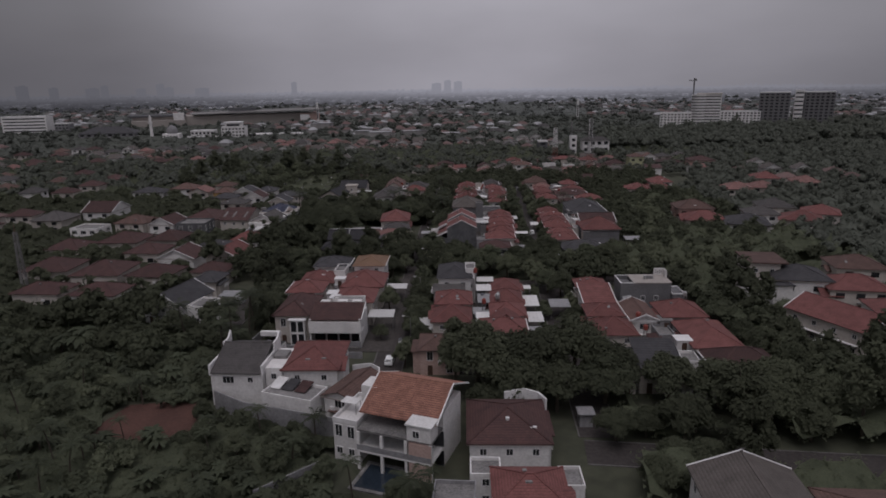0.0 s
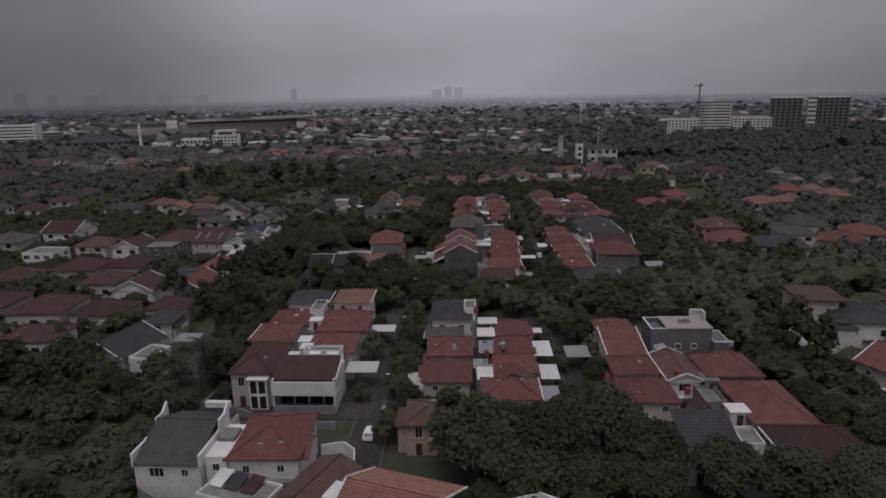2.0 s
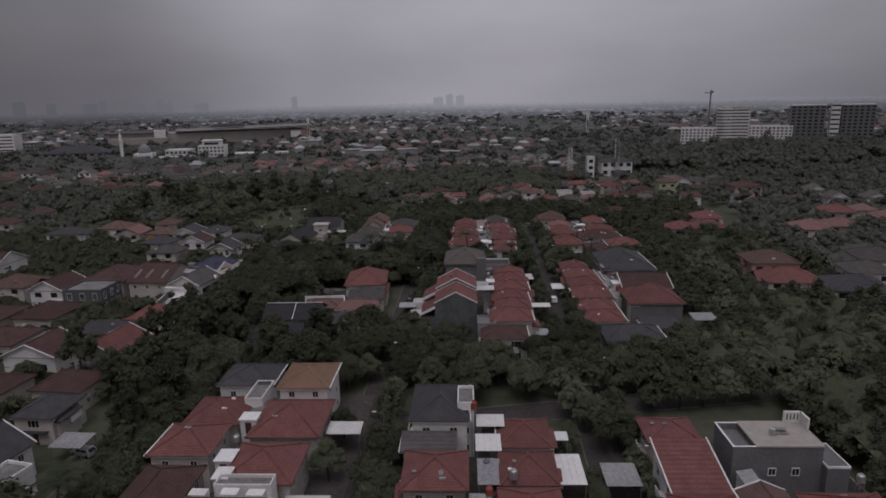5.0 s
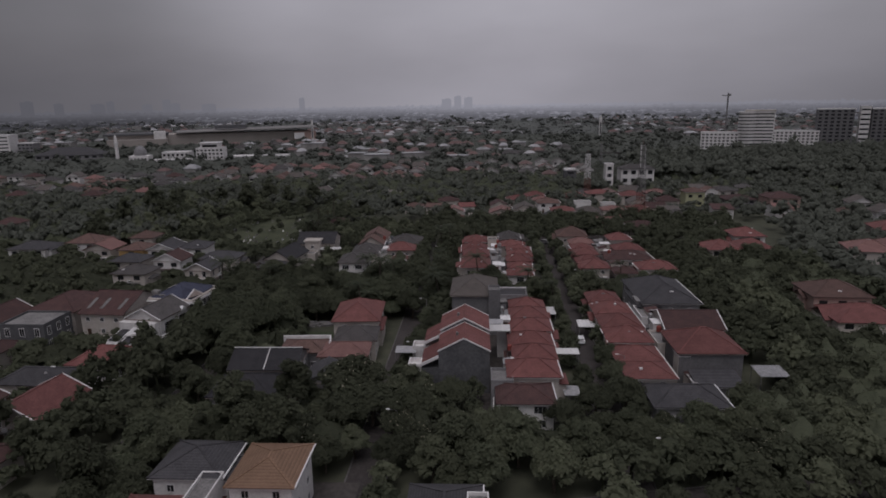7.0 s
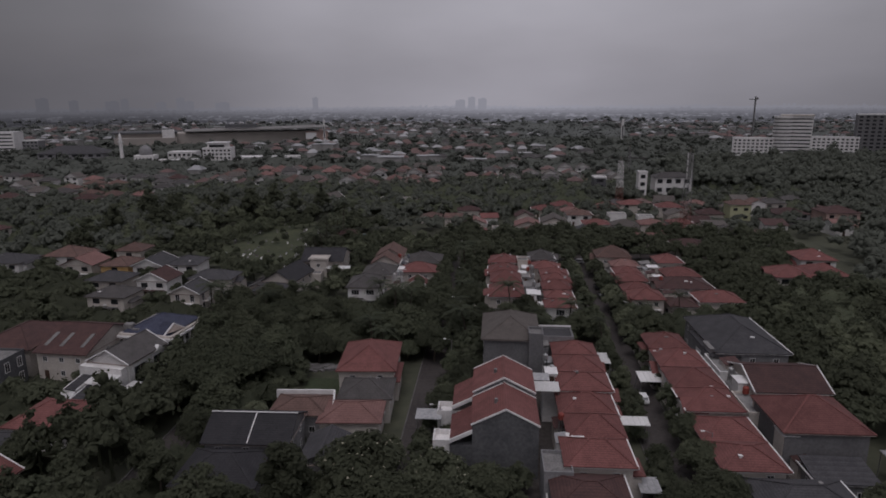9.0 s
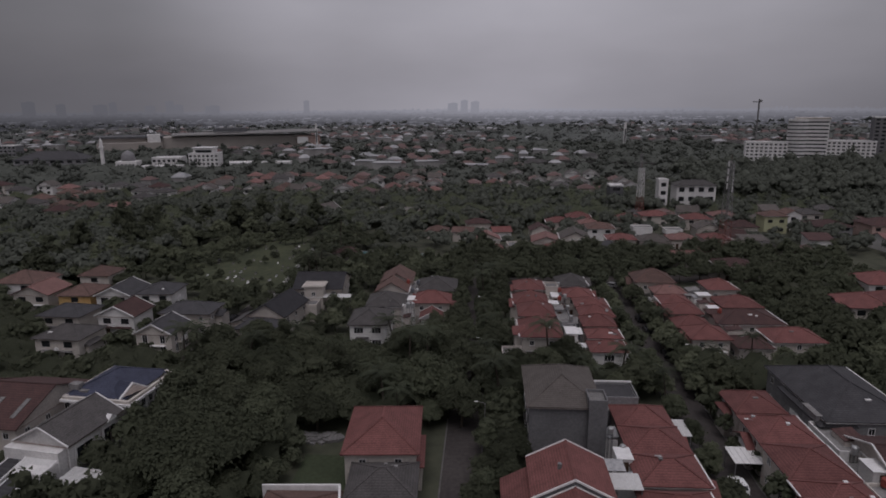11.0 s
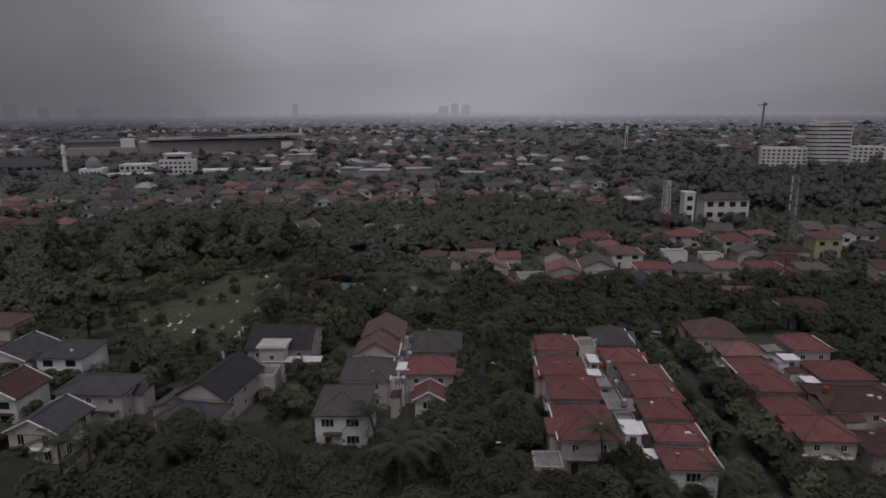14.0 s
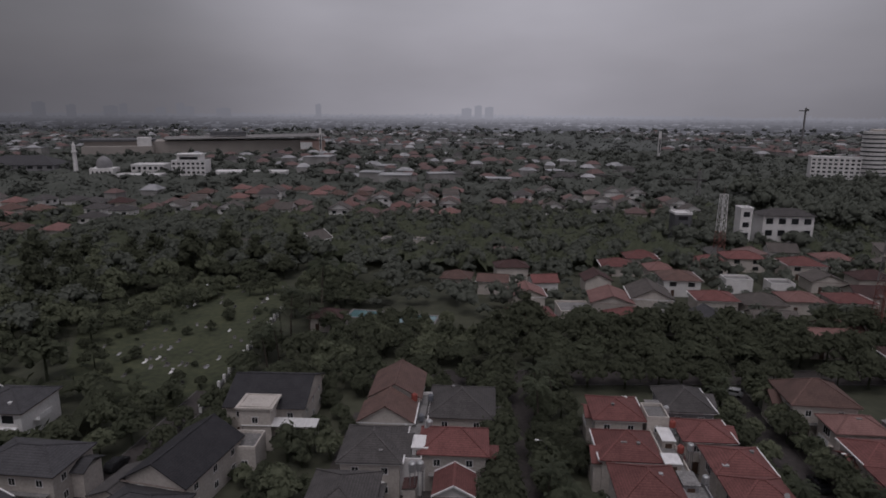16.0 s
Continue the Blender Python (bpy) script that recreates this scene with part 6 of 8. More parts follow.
# large trees standing by themselves
for kind, x, y, r in (("broad", 9.0, 108.5, 7.2), ("broad", 18.4, 107.4, 7.6), ("broad", 27.6, 110.0, 7.0), ("broad", 13.4, 115.4, 5.2), ("broad", 22.6, 116.0, 5.4), ("spreading", 31.8, 103.2, 6.2),
                      ("tall", 5.2, 115.0, 3.6), ("broad", 15.0, 101.4, 5.4), ("broad", 22.4, 101.0, 5.2), ("broad", 34.6, 108.6, 5.6), ("light", 13.4, 97.6, 3.0), ("broad", 43.0, 102.6, 5.2), ("broad", 51.4, 100.0, 5.6), ("broad", 60.6, 98.0, 5.4),
                      ("blooming", -6.5, 207.5, 6.3), ("blooming", 4.4, 206.0, 5.0), ("broad", -2.5, 201.0, 4.6), ("broad", 5.0, 199.5, 4.2), ("giant", -36.0, 242.0, 9.4), ("broad", -35.0, 254.0, 5.0), ("broad", 43.6, 202.6, 4.2), ("broad", 44.6, 211.0, 3.8), ("round", 45.4, 219.6, 3.2), ("broad", 37.6, 200.8, 3.4), ("round", 38.2, 212.4, 2.4), ("broad", 31.0, 196.2, 3.6), ("broad", 20.0, 193.6, 4.0), ("broad", 12.0, 206.0, 3.6), ("broad", 36.0, 188.6, 3.8), ("round", 40.6, 191.6, 3.2), ("broad", 41.6, 186.8, 3.6), ("light", -4.6, 190.6, 3.0), ("broad", 1.6, 186.4, 3.4),
                      ("spreading", -2.5, 266.0, 6.4), ("broad", 7.0, 272.0, 5.6), ("spreading", -12.0, 274.0, 6.2), ("broad", 3.0, 282.0, 4.8), ("broad", -24.0, 268.0, 5.4), ("spreading", -34.0, 276.0, 6.0),
                      ("broad", 15.8, 273.0, 4.8), ("broad", 17.0, 262.5, 3.8), ("broad", 4.2, 258.0, 4.0), ("broad", -28.0, 283.0, 4.6), ("round", 7.5, 292.0, 3.6),
                      ("broad", -1.2, 150.5, 3.4), ("broad", -1.6, 143.4, 3.6), ("round", -2.6, 136.0, 2.8), ("broad", -0.4, 157.0, 3.2), ("broad", 35.5, 138.0, 3.2), ("broad", 37.0, 160.0, 4.0), ("round", 35.0, 166.5, 3.4)):
    tree(kind, x, y, r / KINDS[kind][0], rng)
    SUM["tree"] += 1
    PLANTED.append((x, y, r))
# dark grove between the first houses and the central row
grove(rng, [(6, 98), (25, 97), (36, 101), (38, 120), (33, 124), (24, 121), (8, 116), (5, 108)], ["broad", "broad", "tall", "spreading"], 26, 3.4, 5.2, 1.6)
# open lot with bananas, shrubs and palms in front
grove(rng, [(-75, 62), (-14, 62), (-13, 90), (-28, 100), (-42, 106), (-40, 128), (-75, 128)], ["banana", "shrub", "round", "shrub", "palm", "banana", "light"], 210, 1.3, 2.6)
grove(rng, [(-20, 58), (2, 60), (1, 78), (-14, 82), (-22, 72)], ["round", "palm", "broad"], 12, 2.2, 3.4)
grove(rng, [(-95, 60), (-60, 60), (-62, 150), (-95, 160)], ["broad", "tall", "round", "banana"], 40, 2.6, 4.2)
grove(rng, [(-62, 128), (-38, 122), (-38, 150), (-48, 148), (-66, 146)], ["broad", "round", "palm"], 22, 2.4, 4.0)
# east side wood
grove(rng, [(27, 72), (66, 82), (100, 76), (110, 105), (82, 112), (84, 160), (70, 168), (66, 100), (38, 104), (30, 96)], ["broad", "broad", "tall", "round", "spreading"], 62, 3.0, 4.8, 1.2)
# street trees of the first blocks
grove(rng, [(-12, 118), (2, 122), (4, 170), (-8, 168)], ["round", "light", "broad", "blooming"], 22, 1.8, 3.0)
grove(rng, [(24, 116), (38, 118), (42, 168), (27, 168)], ["round", "light"], 12, 1.4, 2.4)
grove(rng, [(-48, 148), (-34, 136), (-32, 190), (-22, 190), (-22, 204), (-46, 216)], ["broad", "round", "light", "tall"], 40, 2.4, 4.2, 1.2)
# band of light green trees behind the first blocks
grove(rng, [(6, 178), (40, 180), (100, 188), (120, 200), (80, 204), (46, 194), (20, 194), (6, 192)], ["light", "light", "round", "blooming"], 52, 2.6, 4.2, 1.0)
grove(rng, [(-24, 186), (0, 186), (4, 200), (6, 216), (-4, 218), (-10, 210), (-30, 203)], ["broad", "blooming", "light", "tall"], 26, 2.6, 4.4, 1.2)
grove(rng, [(-2, 212), (8, 206), (10, 232), (14, 246), (6, 250), (2, 232)], ["broad", "blooming", "round"], 10, 2.2, 3.8, 1.0)
grove(rng, [(70, 190), (130, 200), (132, 300), (96, 300), (86, 250), (80, 205)], ["broad", "round", "spreading", "light"], 56, 3.2, 5.0, 1.2)
grove(rng, [(38, 196), (47, 198), (52, 262), (42, 262)], ["round", "light"], 14, 1.6, 2.8)
# big wood and palms between the second and third blocks
grove(rng, [(-48, 214), (-30, 226), (-28, 258), (-44, 258), (-46, 240)], ["broad", "spreading", "broad", "round"], 20, 3.2, 5.6, 1.2)
grove(rng, [(-44, 258), (-2, 256), (4, 268), (14, 262), (16, 280), (14, 296), (-8, 294), (-22, 286), (-32, 298), (-56, 290)], ["broad", "palm", "spreading", "tall", "broad"], 56, 3.0, 5.2, 1.4)
grove(rng, [(14, 262), (40, 264), (74, 270), (84, 280), (46, 278), (30, 282), (18, 278)], ["round", "broad", "light", "palm"], 30, 2.6, 4.2, 1.2)
grove(rng, [(6, 298), (20, 296), (22, 340), (8, 344)], ["round", "palm", "broad"], 18, 1.8, 3.4)
grove(rng, [(44, 276), (56, 276), (60, 340), (46, 342)], ["round", "light", "palm"], 16, 1.6, 2.8)
grove(rng, [(-2, 196), (8, 196), (22, 345), (8, 345), (2, 262)], ["broad", "round", "blooming"], 26, 2.6, 4.2, 1.4)
grove(rng, [(36, 196), (44, 196), (60, 345), (50, 345)], ["round", "broad"], 22, 2.2, 3.4, 1.0)
grove(rng, [(-66, 188), (-49, 188), (-45, 226), (-54, 234), (-68, 216)], ["broad", "round", "tall"], 20, 2.4, 4.2, 1.4)
grove(rng, [(-75, 108), (-44, 118), (-44, 148), (-76, 152)], ["broad", "tall", "broad", "round"], 20, 2.8, 4.4, 1.2)
grove(rng, [(-46, 404), (-26, 398), (-24, 432), (-36, 430), (-46, 424)], ["broad", "round", "light"], 16, 2.4, 4.0, 1.2)
grove(rng, [(-84, 402), (-60, 408), (-48, 410), (-50, 426), (-74, 424)], ["round", "light", "shrub"], 16, 1.4, 3.0, 1.2)
grove(rng, [(-58, 232), (-44, 226), (-40, 258), (-50, 262)], ["broad", "round"], 10, 2.4, 4.2, 1.4)
# in front of the pools
grove(rng, [(-30, 374), (4, 372), (2, 384), (-14, 384), (-30, 388)], ["round", "broad", "light"], 16, 1.8, 3.2, 1.2)
avenue(rng, 30, 174.6, 132, 183.6, 3.6, 6.0, ["broad", "light", "round"], 2.6, 4.0, 0.1)
avenue(rng, 30, 174.6, 132, 183.6, -3.8, 6.0, ["light", "round", "broad"], 2.6, 4.0, 0.1)
avenue(rng, -41.0, 105.4, -14.5, 92.6, 1.9, 2.4, ["shrub", "round", "shrub"], 1.4, 2.2, 0.1)
# avenues whose crowns reach over the lanes
avenue(rng, 4.2, 212, 14.2, 260, -3.6, 7.0, ["broad", "round"], 2.0, 3.0, 0.3)
avenue(rng, 5.0, 258, 13.0, 344, -3.4, 5.6, ["broad", "broad", "palm", "round"], 3.0, 4.2, 0.1)
avenue(rng, 5.0, 262, 13.0, 344, 3.6, 6.0, ["broad", "round", "palm"], 2.8, 3.8, 0.1)
avenue(rng, 39.8, 198, 46.6, 262, 3.7, 5.2, ["round", "light", "broad"], 1.8, 3.2, 0.35)
avenue(rng, 39.8, 200, 46.6, 262, -3.5, 5.4, ["round", "shrub", "light"], 1.5, 2.4, 0.4)
avenue(rng, 47.0, 264, 56.0, 343, 3.4, 5.4, ["broad", "round", "light"], 2.4, 3.6, 0.15)
avenue(rng, 47.0, 264, 56.0, 343, -3.6, 6.4, ["round", "round", "light"], 1.8, 2.6, 0.3)
avenue(rng, 18, 346.6, 112, 346.6, 0.0, 6.4, ["broad", "spreading", "broad"], 3.4, 4.4, 0.05)
avenue(rng, 0, 357.4, 112, 357.4, 0.0, 7.0, ["broad", "spreading"], 4.0, 5.0, 0.0)
avenue(rng, -7.0, 136, -2.0, 190, 3.6, 6.4, ["broad", "round", "light"], 2.2, 3.2, 0.3)
avenue(rng, 32.2, 134, 36.6, 168, 3.7, 6.0, ["round", "light"], 1.8, 2.6, 0.35)
avenue(rng, -46, 160, -38, 245, 3.2, 7.0, ["broad", "round"], 2.4, 3.8, 0.2)
# gaps east of the second and third blocks
grove(rng, [(78, 200), (98, 200), (104, 300), (88, 300), (80, 262), (76, 230)], ["broad", "spreading", "round", "broad"], 44, 3.0, 5.0, 1.4)
grove(rng, [(86, 282), (104, 282), (112, 345), (92, 345)], ["broad", "spreading", "broad"], 22, 3.0, 5.0, 1.4)
grove(rng, [(7, 196), (17, 196), (17, 210), (8, 212)], ["round", "broad", "light"], 9, 1.8, 3.2, 1.2)
grove(rng, [(-30, 300), (-20, 296), (-18, 330), (-24, 342), (-27, 318)], ["round", "light", "broad", "shrub"], 16, 1.8, 3.2, 1.2)
grove(rng, [(-60, 345), (-52, 300), (-46, 320), (-40, 344)], ["round", "broad", "light"], 12, 2.0, 3.4, 1.2)
# wood across the north end
grove(rng, [(8, 342), (20, 356), (92, 356), (96, 372), (60, 376), (16, 378), (6, 366)], ["broad", "spreading", "broad"], 64, 4.0, 6.0, 2.4)
grove(rng, [(-28, 342), (7, 342), (7, 370), (-4, 374), (-26, 374)], ["round", "broad", "light"], 34, 2.4, 3.6, 1.4)
grove(rng, [(-44, 344), (-24, 344), (-30, 376), (-18, 402), (-38, 418), (-44, 400)], ["broad", "palm", "spreading"], 22, 3.0, 5.0, 1.4)
grove(rng, [(-60, 316), (-24, 300), (-22, 340), (-42, 344), (-60, 342)], ["round", "light", "shrub"], 14, 1.6, 3.0)
grove(rng, [(84, 300), (128, 300), (140, 380), (96, 380)], ["broad", "spreading", "round"], 36, 3.2, 5.2, 1.2)
# shrubs scattered over the field
grove(rng, FIELD_EDGE, ["shrub", "shrub", "blooming"], 34, 0.6, 1.7)
grove(rng, [(-86, 380), (-74, 372), (-70, 396), (-66, 424), (-76, 424), (-86, 404)], ["shrub", "light", "round"], 22, 1.2, 2.8)
grove(rng, [(-112, 345), (-72, 350), (-84, 376), (-86, 404), (-74, 426), (-112, 440)], ["broad", "round", "light", "spreading"], 44, 2.6, 4.8)
grove(rng, [(-32, 228), (-23, 230), (-22, 256), (-32, 256)], ["round", "light", "shrub"], 9, 1.6, 3.0)
grove(rng, [(-130, 345), (-92, 345), (-98, 392), (-88, 426), (-50, 430), (-50, 446), (-130, 446)], ["broad", "spreading", "light", "tall"], 70, 3.2, 5.4)


def rest_of(rng, hue, rows):
    """The trees past counting, joined with lighter crowns."""
    protos = {}
    for kind in {row[0] for row in rows}:
        radius, low, high, lumps, leaves, leaf, _, flat = KINDS[kind]
        protos[kind] = [crown_arrays(np.random.default_rng(700 + i), radius, low, high, lumps, leaves // 10, leaf * 1.85, 1, flat) for i in range(3)]
    verts, faces, n = [], [], 0
    for kind, x, y, scale in rows:
        v, f = protos[kind][int(rng.integers(0, 3))]
        a = rng.uniform(0, 6.28)
        turn = np.array([[math.cos(a), -math.sin(a), 0], [math.sin(a), math.cos(a), 0], [0, 0, 1]]) * scale
        verts.append(v @ turn.T + np.array([x, y, 0]))
        faces.append(f + n)
        n += len(v)
        stem = Shape().tube((x, y, -0.3), (x, y, 4 * scale), 0.25 * scale, 0.15 * scale, 5)
        verts.append(np.array([tuple(p) for p in stem.v]))
        faces.append(np.array([(g[0], g[i], g[i + 1]) for g in stem.f for i in range(1, len(g) - 1)]) + n)
        n += len(stem.v)
    tagged(new("garden_trees", mesh_of("garden_trees", np.concatenate(verts), np.concatenate(faces), LEAF[hue])), "further garden trees with lumpy green crowns", "wood", kind="stuff")


for hue, rows in BEYOND.items():
    rest_of(rng, hue, rows)


def wood(name, rng, outline, spacing, r_low, r_high, material, label, lumps=4, leaves=150, leaf=0.95, level=1, clear=1.0, keep=1.0, crowd=False, tall=1.0):
    """Trees beyond counting, joined: lumpy crowns on short trunks."""
    protos = [crown_arrays(np.random.default_rng(900 + i), 1.0, 0.35, 2.1, lumps, leaves, leaf / ((r_low + r_high) / 2), level, 0.9) for i in range(6)]
    xs, ys = [p[0] for p in outline], [p[1] for p in outline]
    verts, faces, n = [], [], 0
    y = min(ys)
    while y < max(ys):
        step = spacing * (1 + max(0.0, y - 450) / 900)
        for x in np.arange(min(xs), max(xs), step):
            px, py = x + rng.uniform(-0.5, 0.5) * step, y + rng.uniform(-0.5, 0.5) * step
            if rng.random() > keep or not inside(outline, px, py):
                continue
            gap = clearance(px, py)
            r = min(rng.uniform(r_low, r_high) * step / spacing, gap + clear) if gap < 20 else rng.uniform(r_low, r_high) * (1 + max(0.0, y - 450) / 1500)
            if r < r_low * 0.6 or not (crowd or room(px, py, r * 0.7)):
                continue
            v, f = protos[int(rng.integers(0, 6))]
            a = rng.uniform(0, 6.28)
            turn = np.array([[math.cos(a), -math.sin(a), 0], [math.sin(a), math.cos(a), 0], [0, 0, rng.uniform(0.8, 1.15) * tall]])
            verts.append((v * r) @ turn.T + np.array([px, py, 0]))
            faces.append(f + n)
            n += len(v)
        y += step
    me = mesh_of(name, np.concatenate(verts), np.concatenate(faces), material, True)
    return tagged(new(name, me), label, "wood", kind="stuff")


def gaps(xs, ys):
    return np.array([clearance(float(x), float(y)) for x, y in zip(xs, ys)])


def lumps(xs, ys, spacing, high, seed):
    """Height of a canopy of rounded crowns at jittered places."""
    out = np.zeros(len(xs))
    ci, cj = np.floor(xs / spacing).astype(int), np.floor(ys / spacing).astype(int)
    for di in (-1, 0, 1):
        for dj in (-1, 0, 1):
            i, j = ci + di, cj + dj
            h = np.abs(np.sin(i * 127.1 + j * 311.7 + seed) * 43758.5453) % 1.0
            k = np.abs(np.sin(i * 269.5 + j * 183.3 + seed * 2) * 43758.5453) % 1.0
            px, py = (i + 0.15 + 0.7 * h) * spacing, (j + 0.15 + 0.7 * k) * spacing
            r = spacing * (0.62 + 0.3 * ((h * 7.3 + k) % 1.0))
            near = 1 - ((xs - px) ** 2 + (ys - py) ** 2) / r**2
            out = np.maximum(out, np.sqrt(np.maximum(near, 0)) * high * (0.45 + 0.55 * ((h + k * 5.7) % 1.0)))
    return out


def canopy(name, outline, cell, spacing, high, material, label, leaf=0.0, seed=1.0, grow=0.0, clear=0.6, tufts=1.0, rough=0.5):
    """A leafy cover over ground, rising round footprints: a bumpy sheet with loose leaf clumps on it. grow: how the cell widens with y."""
    crng = np.random.default_rng(int(seed * 10))
    xs0, xs1, ys0, ys1 = min(p[0] for p in outline), max(p[0] for p in outline), min(p[1] for p in outline), max(p[1] for p in outline)
    rows, y = [], ys0
    while y < ys1:
        rows.append(y)
        y += cell * (1 + grow * (y - ys0))
    wide = max(3, int((xs1 - xs0) / (cell * (1 + grow * (ys1 - ys0) * 0.5))))
    u = np.linspace(xs0, xs1, wide)
    X, Y = np.meshgrid(u, np.array(rows))
    step = (xs1 - xs0) / wide
    X, Y = (X + crng.uniform(-0.3, 0.3, X.shape) * step).ravel(), (Y + crng.uniform(-0.3, 0.3, Y.shape) * cell).ravel()
    keep = np.array([inside(outline, float(x), float(y)) for x, y in zip(X, Y)])
    G = np.where(keep, 0.0, -1.0)
    G[keep] = gaps(X[keep], Y[keep])
    Z = lumps(X, Y, spacing, high, seed) * (1 - rough / 2 + rough * crng.random(len(X))) * (np.clip((Y - ys0) / 14, 0.01, 1) if grow else 1.0)
    Z = np.where(G < clear, -0.5, np.minimum(Z, (G - clear) * 1.1 + 0.06))
    n = len(u)
    faces = []
    for r in range(len(rows) - 1):
        for c in range(n - 1):
            q = (r * n + c, r * n + c + 1, (r + 1) * n + c + 1, (r + 1) * n + c)
            if all(Z[i] > -0.4 for i in q):
                faces += [(q[0], q[1], q[2]), (q[0], q[2], q[3])]
    verts = np.stack([X, Y, Z], 1)
    faces = np.array(faces)
    if leaf:
        spots = np.flatnonzero(Z > 0.7)
        pick = np.repeat(spots, max(1, int(tufts)))
        k = len(pick)
        at = verts[pick] + crng.uniform(-0.5, 0.5, (k, 3)) * np.array([cell * 0.9, cell * 0.9, 0.8])
        corners = np.stack([at + crng.normal(0, leaf * 0.5, (k, 3)) for _ in range(3)], 1).reshape(-1, 3)
        faces = np.concatenate([faces, np.arange(3 * k).reshape(-1, 3) + len(verts)])
        verts = np.concatenate([verts, corners])
    return tagged(new(name, mesh_of(name, verts, faces, material, True)), label, "undergrowth", kind="stuff")

# ---------------------------------------------------------------- northern quarter
NORTH = "small houses of the northern quarter"
nrng = np.random.default_rng(21)
house(23.2, 402.0, 10.5, 9.5, 0, 3.8, "gable_y", "pinkish", "cream", 24, group=NORTH)
house(21.6, 383.0, 12, 9.0, 6, 3.8, "hip", "red", "cream", 24, group=NORTH)
flat_building(34.0, 389.0, 8.5, 9.0, 0, 3.8, "cream", "low cream house with a pale sheet roof")
house(46.0, 397.0, 12, 12, -8, 4.0, "gable_y", "pinkish", "cream", 22, group=NORTH)
house(57.5, 399.0, 12, 13, -8, 4.6, "gable_y", "taupe", "cream", 26, group=NORTH)
house(72.6, 417.0, 12, 12, -6, 5.6, "hip", "brown", "white", 22, group=NORTH, label="white two-storey house with a brown roof and pilasters", kind="tall")
house(67.0, 378.8, 9.0, 12, 0, 4.4, "gable_y", "charcoal", "white", 26, group=NORTH)
house(47.0, 381.0, 12, 9.0, 0, 3.8, "hip", "red", "cream", 24, group=NORTH)
house(40.6, 380.6, 6, 7, 0, 3.6, "hip", "red", "cream", 24, group=NORTH)
flat_building(57.0, 381.0, 7.0, 7.0, 0, 4.2, "white", "unfinished white house with open columns", kind="tall")
house(76.0, 399.0, 12, 10, -6, 4.0, "hip", "red", "cream", 22, group=NORTH)
house(88.0, 396.0, 12, 10, -6, 4.0, "hip", "taupe", "cream", 22, group=NORTH)
house(84.0, 382.0, 12, 9, -6, 4.0, "gable_x", "taupe", "cream", 20, group=NORTH)
house(100.5, 399.0, 11, 10, -6, 4.0, "hip", "pinkish", "cream", 22, group=NORTH)
house(112.0, 395.0, 11, 10, -6, 4.4, "hip", "red", "cream", 22, group=NORTH)
house(98.0, 351.0, 13, 10, -6, 5.0, "hip", "maroon", "cream", 22, group=NORTH)
house(88.0, 366.0, 10, 9, -6, 4.0, "gable_x", "pinkish", "cream", 22, group=NORTH)
flat_building(90.0, 415.0, 8.0, 6.0, -6, 5.0, "white", "small white hall with a bright sheet roof", win="S")
flat_building(103.0, 414.0, 7.0, 6.0, -6, 4.0, "white", "small white shop with a flat roof", win="S")
house(15.0, 417.0, 10, 9, -10, 3.8, "gable_x", "brown", "cream", 22, group=NORTH)
house(4.0, 424.0, 10, 9, -10, 3.8, "hip", "brown", "cream", 22, group=NORTH)
house(92.0, 440.0, 12, 10, -6, 4.4, "hip", "red", "cream", 24, group=NORTH)
house(107.0, 447.0, 14, 11, -6, 5.4, "hip", "red", "cream", 22, group=NORTH)
house(122.0, 436.0, 13, 11, -6, 4.8, "hip", "red", "cream", 24, group=NORTH)
house(120.0, 420.0, 11, 10, -6, 4.2, "gable_y", "taupe", "cream", 24, group=NORTH)
house(136.0, 421.0, 12, 10, -6, 4.2, "hip", "maroon", "cream", 22, group=NORTH)
house(140.0, 447.0, 13, 11, -6, 4.4, "hip", "pinkish", "white", 22, group=NORTH)
house(152.0, 426.0, 11, 9.5, -4, 7.4, "hip", "brown", "yellow", 20, group=NORTH, label="pale yellow-green two-storey house with a brown roof", kind="wide")
house(164.0, 433.0, 8, 9, -4, 7.0, "gable_y", "brown", "white", 24, group=NORTH)
house(176.0, 440.0, 12, 10, -4, 6.4, "hip", "grey", "cream", 22, group=NORTH)
house(172.0, 418.0, 16, 14, -4, 5.0, "hip", "maroon", "grey", 18, group=NORTH)
house(190.0, 410.0, 16, 14, -4, 7.0, "hip", "maroon", "pink", 18, group=NORTH)
house(60.0, 440.0, 12, 10, -6, 4.0, "hip", "red", "cream", 22, group=NORTH)
house(72.0, 452.0, 12, 10, -6, 4.0, "hip", "red", "cream", 22, group=NORTH)
house(-30.5, 383.0, 9, 8, -8, 4.0, "hip", "maroon", "cream", 24, group=NORTH)
house(-78.0, 470.0, 13, 10, -8, 4.2, "gable_x", "taupe", "white", 22, group=NORTH, label="pale-roofed farmhouse at a wood's edge")
house(-52.0, 478.0, 10, 12, -30, 4.6, "gable_y", "taupe", "white", 30, group=NORTH, rake=True)
flat_building(-12.0, 482.0, 26, 6, -8, 3.2, "cream", "long low cream shed behind trees", win="S")

